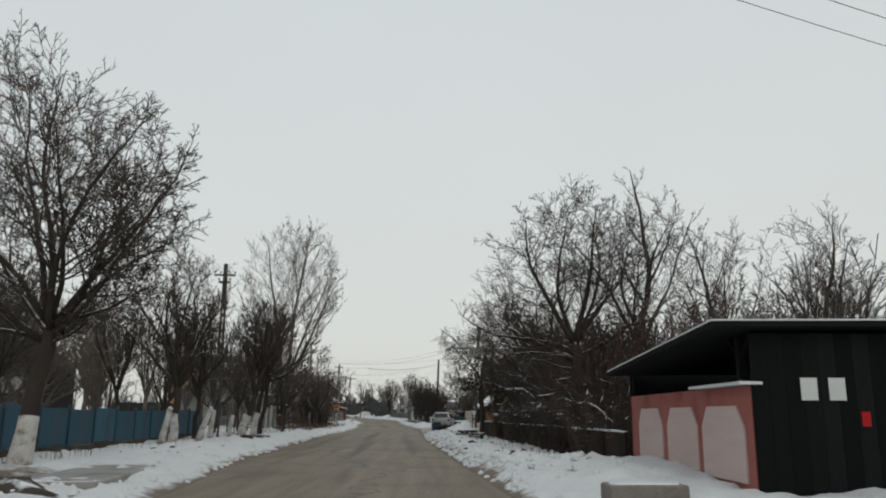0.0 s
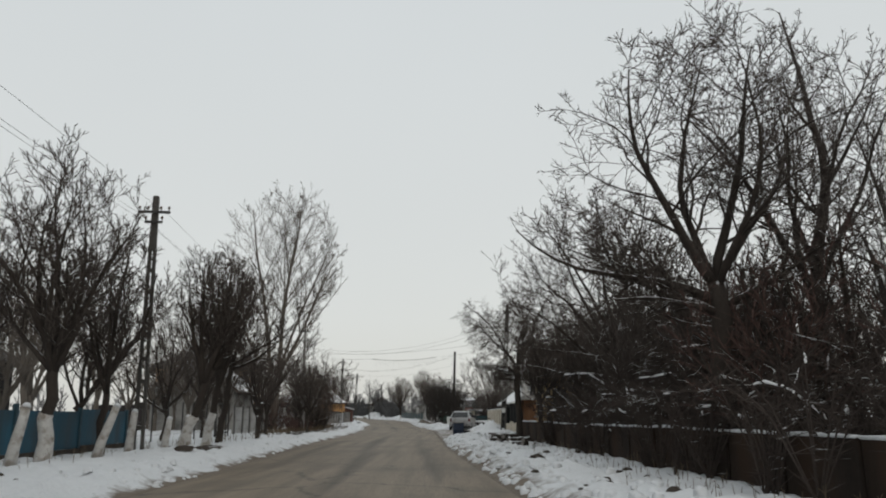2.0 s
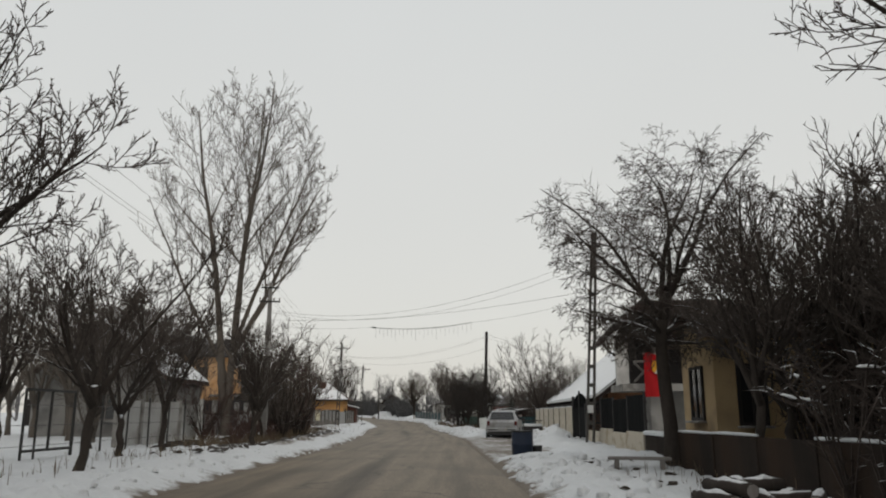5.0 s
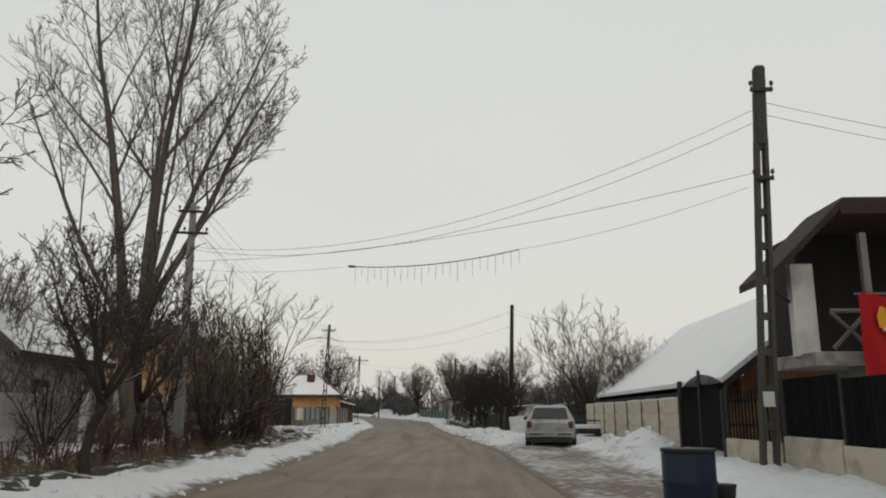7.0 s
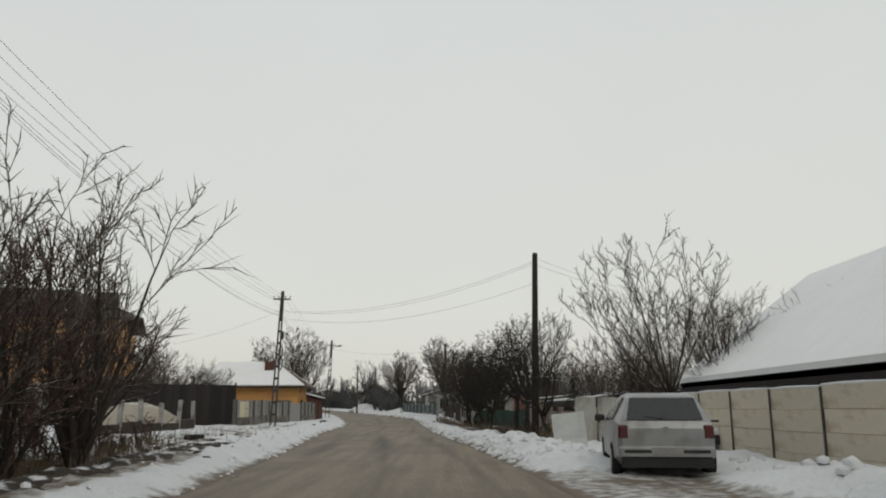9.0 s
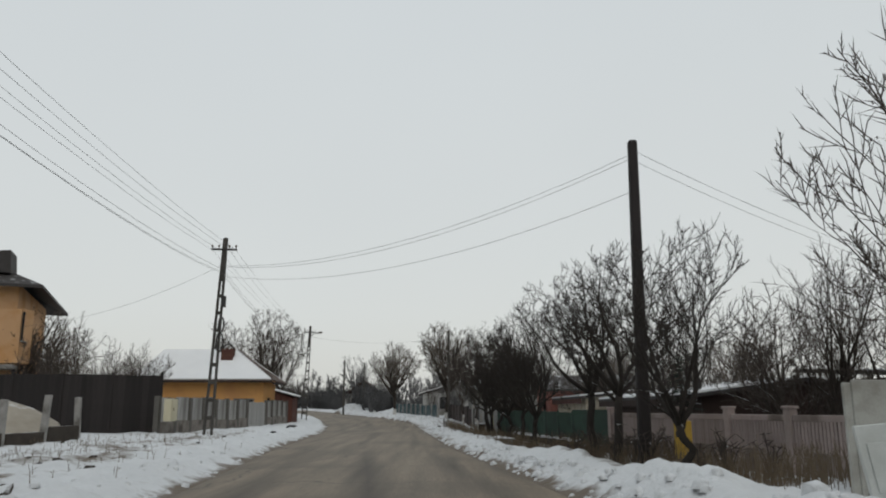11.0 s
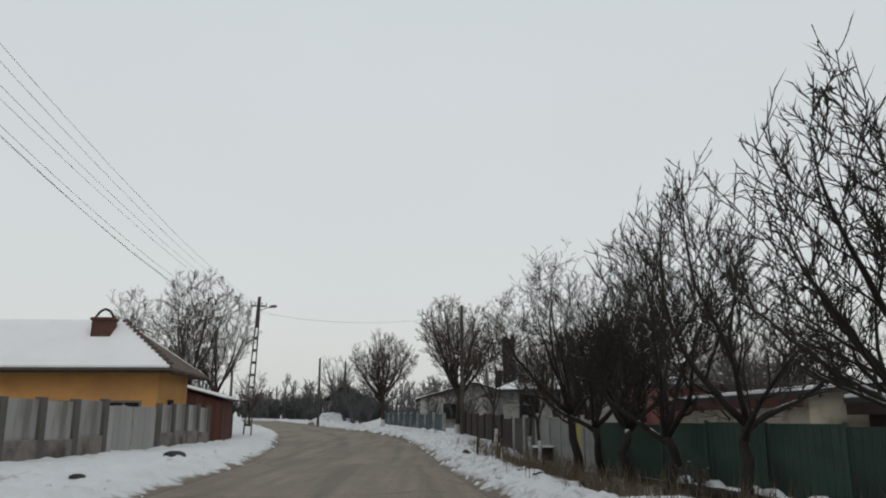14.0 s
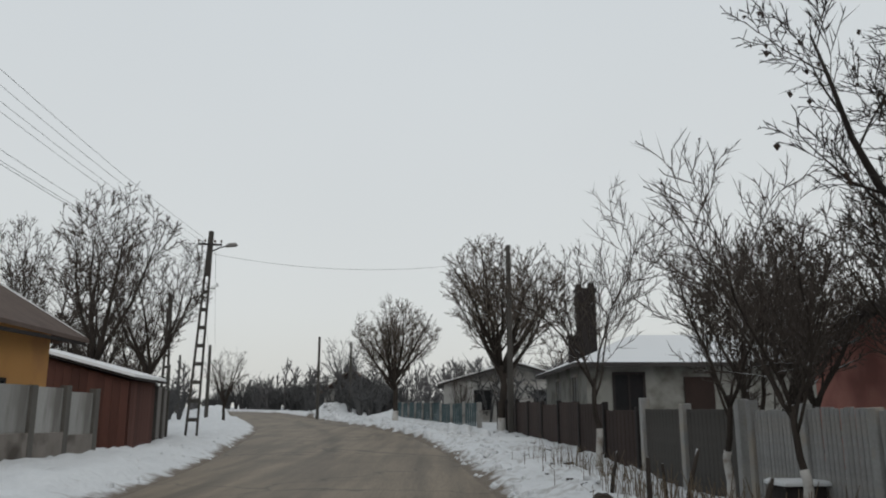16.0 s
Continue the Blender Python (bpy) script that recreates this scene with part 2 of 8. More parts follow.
M = {
    "snow": mat("snow", SNOW, (0.53, 0.545, 0.56), 1.3, 11, rough=0.7, bump=0.9, bump_d=0.10, attr="slush", stain=(0.135, 0.108, 0.082), stain_size=4.5),
    "road": mat("road", (0.098, 0.078, 0.056), (0.232, 0.188, 0.136), 2.2, 30, rough=0.6, bump=0.4, stretch=(1.3, 0.07, 1), stain=(0.050, 0.038, 0.026), stain_size=1.3, spec=0.22, attr="wear", sharp=0.2, crack=(0.022, 0.018, 0.014), patch=(0.072, 0.057, 0.042)),
    "old_white": mat("old_white_paint", (0.30, 0.30, 0.275), (0.42, 0.42, 0.39), 1.8, 35, rough=0.7, bump=0.25, stain=(0.19, 0.18, 0.155), stain_size=1.6),
    "white_sheet": mat("white_sheet", (0.42, 0.44, 0.425), (0.52, 0.54, 0.525), 1.2, 25, rough=0.55, bump=0.12, stain=(0.33, 0.34, 0.32), stain_size=1.1),
    "yellow_worn": mat("worn_yellow_paint", (0.34, 0.28, 0.085), (0.46, 0.39, 0.13), 2.2, 35, rough=0.75, bump=0.25, stain=(0.22, 0.19, 0.10), stain_size=1.6),
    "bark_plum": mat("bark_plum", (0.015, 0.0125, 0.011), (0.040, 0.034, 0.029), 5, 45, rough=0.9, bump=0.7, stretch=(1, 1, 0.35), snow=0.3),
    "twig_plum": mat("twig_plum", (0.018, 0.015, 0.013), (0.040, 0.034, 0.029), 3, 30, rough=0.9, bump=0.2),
    "plaster_dim": mat("plaster_dim", (0.19, 0.19, 0.175), (0.27, 0.27, 0.25), 2, 40, rough=0.9, bump=0.25, stain=(0.12, 0.115, 0.10), stain_size=1.4),
    "bark": mat("bark", (0.026, 0.022, 0.020), (0.066, 0.055, 0.047), 5, 45, rough=0.95, bump=0.6, stretch=(1, 1, 0.3), snow=0.37, spec=0.1),
    "bark_grey": mat("bark_grey", (0.07, 0.058, 0.048), (0.15, 0.13, 0.11), 4, 40, rough=0.95, bump=0.5, stretch=(1, 1, 0.3)),
    "twig": mat("twig", (0.044, 0.036, 0.032), (0.090, 0.074, 0.064), 6, 40, rough=0.95, bump=0, snow=0.22),
    "twig_snow": mat("snowy_twig", (0.036, 0.029, 0.026), (0.078, 0.063, 0.055), 2.2, 30, rough=0.95, bump=0, snow=0.38),
    "twig_fleck": mat("snow_flecked_twig", (0.036, 0.029, 0.026), (0.078, 0.063, 0.055), 3.0, 30, rough=0.95, bump=0, snow=0.22, spec=0.1),
    "roof_snow": mat("roof_snow", (0.80, 0.81, 0.82), (0.72, 0.73, 0.745), 1.1, 14, rough=0.7, bump=0.35, bump_d=0.06),
    "twig_light": mat("twig_light", (0.075, 0.062, 0.053), (0.14, 0.118, 0.10), 6, 40, rough=0.95, bump=0),
    "twig_red": mat("twig_red", (0.05, 0.030, 0.027), (0.10, 0.062, 0.052), 6, 40, rough=0.95, bump=0, snow=0.2),
    "lime": mat("limewash", (0.38, 0.365, 0.345), (0.56, 0.55, 0.53), 6, 40, rough=0.95, bump=0.4, stain=(0.22, 0.19, 0.16), stain_size=5),
    "concrete": mat("concrete", (0.20, 0.19, 0.18), (0.34, 0.33, 0.31), 3, 40, rough=0.9, bump=0.3, stain=(0.12, 0.11, 0.10), stain_size=2, snow=0.25),
    "plinth": mat("dirty_plinth", (0.13, 0.115, 0.10), (0.24, 0.215, 0.195), 2.5, 35, rough=0.95, bump=0.4, stain=(0.075, 0.065, 0.055), stain_size=1.4, snow=0.1),
    "plinth_light": mat("worn_wet_concrete", (0.20, 0.195, 0.185), (0.31, 0.305, 0.29), 1.2, 25, rough=0.45, bump=0.25, stain=(0.14, 0.13, 0.12), stain_size=1.1),
    "fence_post": mat("weathered_post", (0.075, 0.070, 0.064), (0.13, 0.122, 0.11), 4, 40, rough=0.95, bump=0.3, stretch=(1, 1, 0.3)),
    "pole": mat("pole_concrete", (0.04, 0.037, 0.034), (0.085, 0.079, 0.072), 4, 40, rough=0.9, bump=0.3, stretch=(1, 1, 0.3)),
    "pole_light": mat("pole_concrete_light", (0.16, 0.15, 0.14), (0.27, 0.26, 0.25), 4, 40, rough=0.9, bump=0.3, stretch=(1, 1, 0.3)),
    "iron": mat("dark_iron", (0.02, 0.02, 0.02), (0.05, 0.047, 0.045), 8, 50, rough=0.7, bump=0.2),
    "porcelain": mat("porcelain", (0.05, 0.03, 0.02), (0.08, 0.05, 0.03), 8, 50, rough=0.3, bump=0),
    "wire": mat("wire", (0.05, 0.05, 0.052), (0.08, 0.08, 0.08), 8, 50, rough=0.6, bump=0),
    "blue": mat("blue_paint", (0.014, 0.058, 0.092), (0.025, 0.096, 0.142), 2, 30, rough=0.6, bump=0.15, stretch=(1, 1, 0.35), vary=0.2, stain=(0.03, 0.06, 0.08), stain_size=1.5),
    "blue_dark": mat("blue_grey_paint", (0.02, 0.045, 0.06), (0.03, 0.07, 0.09), 2, 30, rough=0.6, bump=0.15),
    "rust": mat("rusty_sheet", (0.015, 0.0125, 0.011), (0.038, 0.028, 0.022), 2.2, 30, rough=0.85, bump=0.35, vary=0.3, stretch=(1, 1, 0.3), stain=(0.036, 0.023, 0.016), stain_size=1.2, spec=0.1),
    "dark_wood": mat("dark_wood", (0.014, 0.012, 0.012), (0.032, 0.027, 0.026), 3, 40, rough=0.85, bump=0.4, stretch=(1, 1, 0.12), vary=0.25),
    "black_wood": mat("black_wood", (0.006, 0.0065, 0.0068), (0.012, 0.0125, 0.013), 3, 40, rough=0.9, bump=0.3, stretch=(1, 1, 0.12), vary=0.3, spec=0.06),
    "grey_wood": mat("grey_wood", (0.10, 0.09, 0.085), (0.21, 0.195, 0.18), 3, 40, rough=0.9, bump=0.4, stretch=(1, 1, 0.12), vary=0.2),
    "pink": mat("pink_plaster", (0.265, 0.086, 0.072), (0.33, 0.118, 0.099), 2, 40, rough=0.9, bump=0.3, stain=(0.22, 0.07, 0.058), stain_size=1.3),
    "panel_white": mat("pale_pink_panel", (0.45, 0.35, 0.33), (0.55, 0.45, 0.425), 3, 30, rough=0.9, bump=0.5, stretch=(0.3, 0.3, 2.0)),
    "plaster_white": mat("white_plaster", (0.52, 0.51, 0.49), (0.66, 0.65, 0.63), 1.5, 30, rough=0.9, bump=0.3, stain=(0.34, 0.33, 0.31), stain_size=0.9),
    "plaster_pale": mat("pale_grey_plaster", (0.34, 0.335, 0.32), (0.46, 0.455, 0.44), 1.5, 30, rough=0.9, bump=0.3, stain=(0.24, 0.225, 0.205), stain_size=0.9),
    "plaster_grey": mat("grey_plaster", (0.20, 0.195, 0.185), (0.30, 0.29, 0.275), 1.5, 30, rough=0.9, bump=0.3, stain=(0.13, 0.125, 0.12), stain_size=0.9),
    "orange": mat("orange_plaster", (0.46, 0.275, 0.145), (0.54, 0.335, 0.185), 1.2, 30, rough=0.9, bump=0.25, stain=(0.42, 0.22, 0.085), stain_size=0.8),
    "yellow": mat("yellow_plaster", (0.52, 0.27, 0.092), (0.60, 0.33, 0.125), 1.2, 30, rough=0.9, bump=0.25, stain=(0.46, 0.24, 0.10), stain_size=0.8),
    "tan": mat("tan_plaster", (0.34, 0.24, 0.13), (0.44, 0.33, 0.19), 1.2, 30, rough=0.9, bump=0.25, stain=(0.22, 0.16, 0.10), stain_size=0.8),
    "cream": mat("cream_panel", (0.46, 0.41, 0.33), (0.58, 0.53, 0.44), 1.6, 30, rough=0.9, bump=0.35, vary=0.06, stretch=(1, 1, 1.6), stain=(0.34, 0.28, 0.2), stain_size=1.6),
    "pale_panel": mat("pale_grey_panel", (0.25, 0.245, 0.235), (0.36, 0.355, 0.34), 1.6, 30, rough=0.7, bump=0.2, vary=0.16, stretch=(1, 1, 0.22), stain=(0.15, 0.142, 0.13), stain_size=1.6),
    "rose_panel": mat("rosy_grey_panel", (0.27, 0.215, 0.20), (0.38, 0.32, 0.30), 1.6, 30, rough=0.9, bump=0.3, vary=0.1, stretch=(1, 1, 0.4), stain=(0.16, 0.13, 0.115), stain_size=1.4),
    "green": mat("green_sheet", (0.024, 0.048, 0.036), (0.036, 0.069, 0.053), 1.6, 30, rough=0.55, bump=0.15, vary=0.15, stain=(0.022, 0.034, 0.029), stain_size=1.0),
    "teal": mat("teal_sheet", (0.014, 0.040, 0.046), (0.022, 0.062, 0.070), 1.6, 30, rough=0.55, bump=0.15, vary=0.1),
    "white_paint": mat("worn_white_paint", (0.20, 0.20, 0.195), (0.34, 0.34, 0.335), 2.5, 30, rough=0.7, bump=0.25, vary=0.08, stain=(0.30, 0.27, 0.23), stain_size=2.2),
    "yellow_paint": mat("yellow_paint", (0.46, 0.29, 0.045), (0.56, 0.37, 0.075), 2.5, 30, rough=0.6, bump=0.2, stain=(0.4, 0.25, 0.06), stain_size=2),
    "pale_yellow": mat("pale_yellow_paint", (0.44, 0.40, 0.28), (0.54, 0.50, 0.37), 2.5, 30, rough=0.6, bump=0.2),
    "brown_red": mat("brown_red_planks", (0.060, 0.026, 0.020), (0.105, 0.044, 0.033), 2.5, 30, rough=0.8, bump=0.3, stretch=(1, 1, 0.15), vary=0.2),
    "brick": mat("red_brick", (0.085, 0.040, 0.032), (0.14, 0.065, 0.05), 6, 40, rough=0.9, bump=0.4, snow=0.2, vary=0.2),
    "tile_dark": mat("dark_roof_tiles", (0.028, 0.025, 0.025), (0.06, 0.054, 0.052), 3, 30, rough=0.75, bump=0.4, snow=0.1),
    "tile_snowy": mat("roof_tiles_under_thin_snow", (0.028, 0.025, 0.025), (0.06, 0.054, 0.052), 1.6, 16, rough=0.75, bump=0.4, snow=0.42),
    "tile_brown": mat("brown_roof_tiles", (0.065, 0.045, 0.038), (0.12, 0.088, 0.074), 3, 30, rough=0.8, bump=0.5),
    "glass": mat("dark_window_glass", (0.012, 0.013, 0.014), (0.025, 0.026, 0.028), 1, 10, rough=0.12, bump=0, spec=0.6),
    "red_cloth": mat("red_cloth", (0.30, 0.006, 0.009), (0.38, 0.010, 0.013), 3, 60, rough=0.9, bump=0.3),
    "gold_cloth": mat("gold_cloth", (0.55, 0.25, 0.02), (0.62, 0.32, 0.04), 3, 60, rough=0.9, bump=0.2),
    "white_cloth": mat("white_paper", (0.46, 0.47, 0.46), (0.58, 0.59, 0.58), 3, 60, rough=0.9, bump=0.1),
    "car": mat("silver_car_paint", (0.25, 0.255, 0.26), (0.31, 0.315, 0.32), 3, 60, rough=0.35, bump=0.0, metal=0.25, spec=0.5, stain=(0.17, 0.165, 0.155), stain_size=2),
    "car_dark": mat("black_plastic", (0.015, 0.015, 0.016), (0.03, 0.03, 0.03), 5, 60, rough=0.6, bump=0.1),
    "tyre": mat("tyre_rubber", (0.012, 0.012, 0.012), (0.025, 0.025, 0.025), 8, 60, rough=0.9, bump=0.3),
    "rim": mat("steel_rim", (0.25, 0.25, 0.26), (0.35, 0.35, 0.36), 8, 60, rough=0.4, bump=0.0, metal=0.7),
    "lamp_red": mat("red_lamp", (0.055, 0.008, 0.008), (0.085, 0.012, 0.012), 8, 60, rough=0.25, bump=0.0, spec=0.6),
    "brown_dark": mat("dark_brown_planks", (0.022, 0.013, 0.011), (0.044, 0.026, 0.021), 2.5, 30, rough=0.8, bump=0.3, stretch=(1, 1, 0.15), vary=0.2),
    "rosy": mat("rosy_plaster", (0.30, 0.125, 0.10), (0.38, 0.17, 0.14), 1.5, 30, rough=0.9, bump=0.3, stain=(0.22, 0.09, 0.075), stain_size=0.9),
    "blue_drum": mat("blue_plastic", (0.007, 0.013, 0.028), (0.012, 0.021, 0.044), 3, 40, rough=0.5, bump=0.1),
    "soil": mat("frozen_soil", (0.026, 0.021, 0.017), (0.062, 0.050, 0.040), 3, 25, rough=0.95, bump=0.6, snow=0.1),
    "weed": mat("dry_weed", (0.09, 0.068, 0.045), (0.17, 0.132, 0.09), 6, 40, rough=0.95, bump=0),
    "sand": mat("sand_heap", (0.25, 0.22, 0.18), (0.36, 0.33, 0.28), 3, 30, rough=0.95, bump=0.4, snow=0.15),
    "leaf": mat("withered_leaves", (0.018, 0.014, 0.012), (0.05, 0.032, 0.022), 6, 40, rough=0.9, bump=0),
    # distance haze is put into both base colours, greyer and paler than near bark
    "hazed_far_wood": mat("hazed_far_wood", (0.085, 0.083, 0.086), (0.145, 0.140, 0.143), 6, 40, rough=0.95, bump=0),
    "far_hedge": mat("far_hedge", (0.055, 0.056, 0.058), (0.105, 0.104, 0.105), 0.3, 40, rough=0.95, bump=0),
    "needles": mat("conifer_needles", (0.012, 0.018, 0.014), (0.03, 0.04, 0.03), 6, 40, rough=0.9, bump=0, snow=0.25),
    "brown_plaster": mat("brownish_orange_plaster", (0.34, 0.165, 0.085), (0.42, 0.22, 0.12), 1.2, 30, rough=0.9, bump=0.25, stain=(0.20, 0.10, 0.055), stain_size=0.8),
    "ice": mat("light_string_plastic", (0.30, 0.31, 0.32), (0.42, 0.43, 0.44), 6, 40, rough=0.4, bump=0),
}


# ---- geometry helpers ----
class Geo:
    """Vertices and faces that become one mesh."""

    def __init__(self):
        self.v, self.f, self.m = [], [], []

    def add(self, verts, faces, mi=0):
        o = len(self.v)
        self.v += verts
        self.f += [tuple(i + o for i in f) for f in faces]
        self.m += [mi] * len(faces)
        return self

    def box(self, x, y, z, sx, sy, sz, turn=0.0, chamfer=0.0, lean=0.0, mi=0):
        """A box whose base centre is x, y, z; turn about z in degrees; chamfered upright and top edges."""
        hx, hy, c, s = sx / 2, sy / 2, math.cos(radians(turn)), math.sin(radians(turn))
        k = min(chamfer, hx * 0.9, hy * 0.9)
        ring = [(-hx + k, -hy), (hx - k, -hy), (hx, -hy + k), (hx, hy - k), (hx - k, hy), (-hx + k, hy), (-hx, hy - k), (-hx, -hy + k)] if k else [(-hx, -hy), (hx, -hy), (hx, hy), (-hx, hy)]
        levels = [(0, 0), (sz - k, 0), (sz, k)] if k else [(0, 0), (sz, 0)]
        n, vs = len(ring), []
        for h, inn in levels:
            for px, py in ring:
                q, r = px * (1 - inn / hx), py * (1 - inn / hy)
                vs.append((x + c * q - s * r + lean * h, y + s * q + c * r, z + h))
        fs = [tuple(reversed(range(n)))]
        for a in range(len(levels) - 1):
            fs += [(a * n + i, a * n + (i + 1) % n, (a + 1) * n + (i + 1) % n, (a + 1) * n + i) for i in range(n)]
        fs.append(tuple(range((len(levels) - 1) * n, len(levels) * n)))
        return self.add(vs, fs, mi)

    def tube(self, pts, radii, n=6, mi=0, cap=True):
        vs, fs, k = [], [], len(pts)
        px, py, pz = 1.0, 0.0, 0.0
        for i in range(k):
            a, b = pts[max(i - 1, 0)], pts[min(i + 1, k - 1)]
            dx, dy, dz = b[0] - a[0], b[1] - a[1], b[2] - a[2]
            dl = math.sqrt(dx * dx + dy * dy + dz * dz) or 1.0
            dx, dy, dz = dx / dl, dy / dl, dz / dl
            if i == 0 and abs(dx) > 0.8:
                px, py, pz = 0.0, 1.0, 0.0
            d = px * dx + py * dy + pz * dz
            px, py, pz = px - d * dx, py - d * dy, pz - d * dz
            pl = math.sqrt(px * px + py * py + pz * pz) or 1.0
            px, py, pz = px / pl, py / pl, pz / pl
            qx, qy, qz = dy * pz - dz * py, dz * px - dx * pz, dx * py - dy * px
            x, y, z = pts[i]
            r = radii[i]
            for j in range(n):
                c, s = r * COS[n][j], r * SIN[n][j]
                vs.append((x + c * px + s * qx, y + c * py + s * qy, z + c * pz + s * qz))
        for i in range(k - 1):
            o = i * n
            fs += [(o + j, o + (j + 1) % n, o + n + (j + 1) % n, o + n + j) for j in range(n)]
        if cap and n > 3:
            fs += [tuple(reversed(range(n))), tuple(range((k - 1) * n, k * n))]
        return self.add(vs, fs, mi)

    def spike(self, a, b, r):
        """A thin pointed twig from a to b."""
        dx, dy, dz = b[0] - a[0], b[1] - a[1], b[2] - a[2]
        px, py, pz = (dy, -dx, 0.0) if abs(dx) + abs(dy) > 0.2 * abs(dz) else (1.0, 0.0, 0.0)
        k = r / (math.sqrt(px * px + py * py) or 1.0)
        px, py = px * k, py * k
        l = math.sqrt(dx * dx + dy * dy + dz * dz) or 1.0
        qx, qy, qz = dy * pz / l - dz * py / l, dz * px / l - dx * pz / l, dx * py / l - dy * px / l
        x, y, z = a
        return self.add([(x + px, y + py, z), (x - 0.5 * px + 0.87 * qx, y - 0.5 * py + 0.87 * qy, z + 0.87 * qz), (x - 0.5 * px - 0.87 * qx, y - 0.5 * py - 0.87 * qy, z - 0.87 * qz), b], [(0, 1, 3), (1, 2, 3), (2, 0, 3)])

    def prism(self, outline, axis, a, b, mi=0):
        """A 2D outline (in the two other axes, in order) pushed along an axis from a to b."""
        put = {"x": lambda p, t: (t, p[0], p[1]), "y": lambda p, t: (p[0], t, p[1]), "z": lambda p, t: (p[0], p[1], t)}[axis]
        n = len(outline)
        vs = [put(p, a) for p in outline] + [put(p, b) for p in outline]
        fs = [tuple(range(n)), tuple(reversed(range(n, 2 * n)))] + [(i, n + i, n + (i + 1) % n, (i + 1) % n) for i in range(n)]
        return self.add(vs, fs, mi)

    def mesh(self, name, mats, smooth=False):
        me = bpy.data.meshes.new(name)
        me.from_pydata(self.v, [], self.f)
        for m in mats:
            me.materials.append(m)
        if len(mats) > 1:
            me.polygons.foreach_set("material_index", self.m)
        if smooth:
            me.polygons.foreach_set("use_smooth", [True] * len(self.f))
        me.update()
        bm = bmesh.new()
        bm.from_mesh(me)
        bmesh.ops.recalc_face_normals(bm, faces=bm.faces)
        bm.to_mesh(me)
        bm.free()
        return me


COS = {n: [math.cos(2 * math.pi * j / n) for j in range(n)] for n in range(3, 21)}
SIN = {n: [math.sin(2 * math.pi * j / n) for j in range(n)] for n in range(3, 21)}


def part(name, geo, material, parent=None, label="", smooth=False):
    """One mesh object, under a thing or a part."""
    mats = material if isinstance(material, (list, tuple)) else [material]
    ob = new(name, geo if isinstance(geo, bpy.types.Mesh) else geo.mesh(name, mats, smooth))
    ob.parent = parent
    if label:
        tagged(ob, label)
    return ob


def thing(name, label, category, group="", kind="", at=(0, 0, 0), turn=0.0):
    ob = new(name)
    ob.empty_display_size = 0.2
    ob.matrix_basis = pose(*at, 0, 0, turn)
    return tagged(ob, label, category, group, kind)


def lerp(table, y):
    for (a, p), (b, q) in zip(table, table[1:]):
        if y <= b:
            t = max(0.0, (y - a) / (b - a))
            return p + (q - p) * t
    return table[-1][1]


def smooth(a, b, x):
    t = min(1.0, max(0.0, (x - a) / (b - a)))
    return t * t * (3 - 2 * t)


# ---- ground and road ----
LEFT = [(-40, -1.6), (0, -3.7), (12, -4.0), (16, -4.5), (20, -5.1), (27, -5.4), (46, -6.4), (62, -6.4), (78, -7.4), (95, -9.0), (112, -9.9), (125, -11.6), (137, -13.6), (144, -15.0), (150, -16.5), (165, -21.0), (190, -31.5), (205, -41), (220, -57), (240, -90), (260, -130)]
RIGHT = [(-40, 4.0), (0, 1.8), (12, 1.2), (26, 0.3), (40, -0.5), (53, -0.9), (70, -1.4), (83, -2.4), (95, -3.7), (110, -4.7), (125, -5.5), (139, -7.4), (147, -9.7), (168, -16.0), (195, -24.0), (210, -33), (225, -48), (243, -80), (260, -115)]


def edge(table, y):
    return sum(lerp(table, y + d) for d in (-3, -1.5, 0, 1.5, 3)) / 5


def rise(y):
    return 0.012 * max(0.0, min(y, 260) - 122)


def bay(x, y):
    """The trodden lay-by before the houses, 0 to 1."""
    return smooth(50.5, 53.0, y) * (1 - smooth(69.5, 73.5, y)) * (1 - smooth(1.0, 2.0, x + 0.25 * math.sin(y * 1.3))) * smooth(-2.5, -1.5, x)


def lump(x, y, cx, cy, rx, ry, h):
    d = ((x - cx) / rx) ** 2 + ((y - cy) / ry) ** 2
    return h * math.exp(-1.6 * d)


HEAPS = [(2.6, 9.6, 0.9, 0.9, -0.32), (3.2, 15.0, 0.9, 3.4, 0.2), (4.2, 15.0, 0.6, 2.7, 0.2), (3.7, 12.6, 0.5, 1.1, 0.12), (2.1, 18.0, 0.7, 2.0, 0.14), (2.7, 65.3, 0.9, 1.2, 0.5), (2.4, 64.0, 0.5, 0.7, 0.2), (2.3, 67.5, 1.0, 1.8, 0.2), (-5.95, 14.0, 0.9, 2.4, -0.14), (-1.1, 80.3, 0.5, 2.6, 0.32), (-0.7, 76.4, 0.7, 1.4, 0.24),
         (-8.6, 166, 2.2, 1.6, 0.9), (-15.0, 172.5, 2.4, 1.8, 1.1), (1.7, 74.9, 0.55, 0.7, 0.3), (-1.1, 86.5, 0.8, 2.5, 0.25), (1.6, 62, 0.9, 1.2, 0.28), (-25.5, 172, 3.0, 2.0, 0.9)]


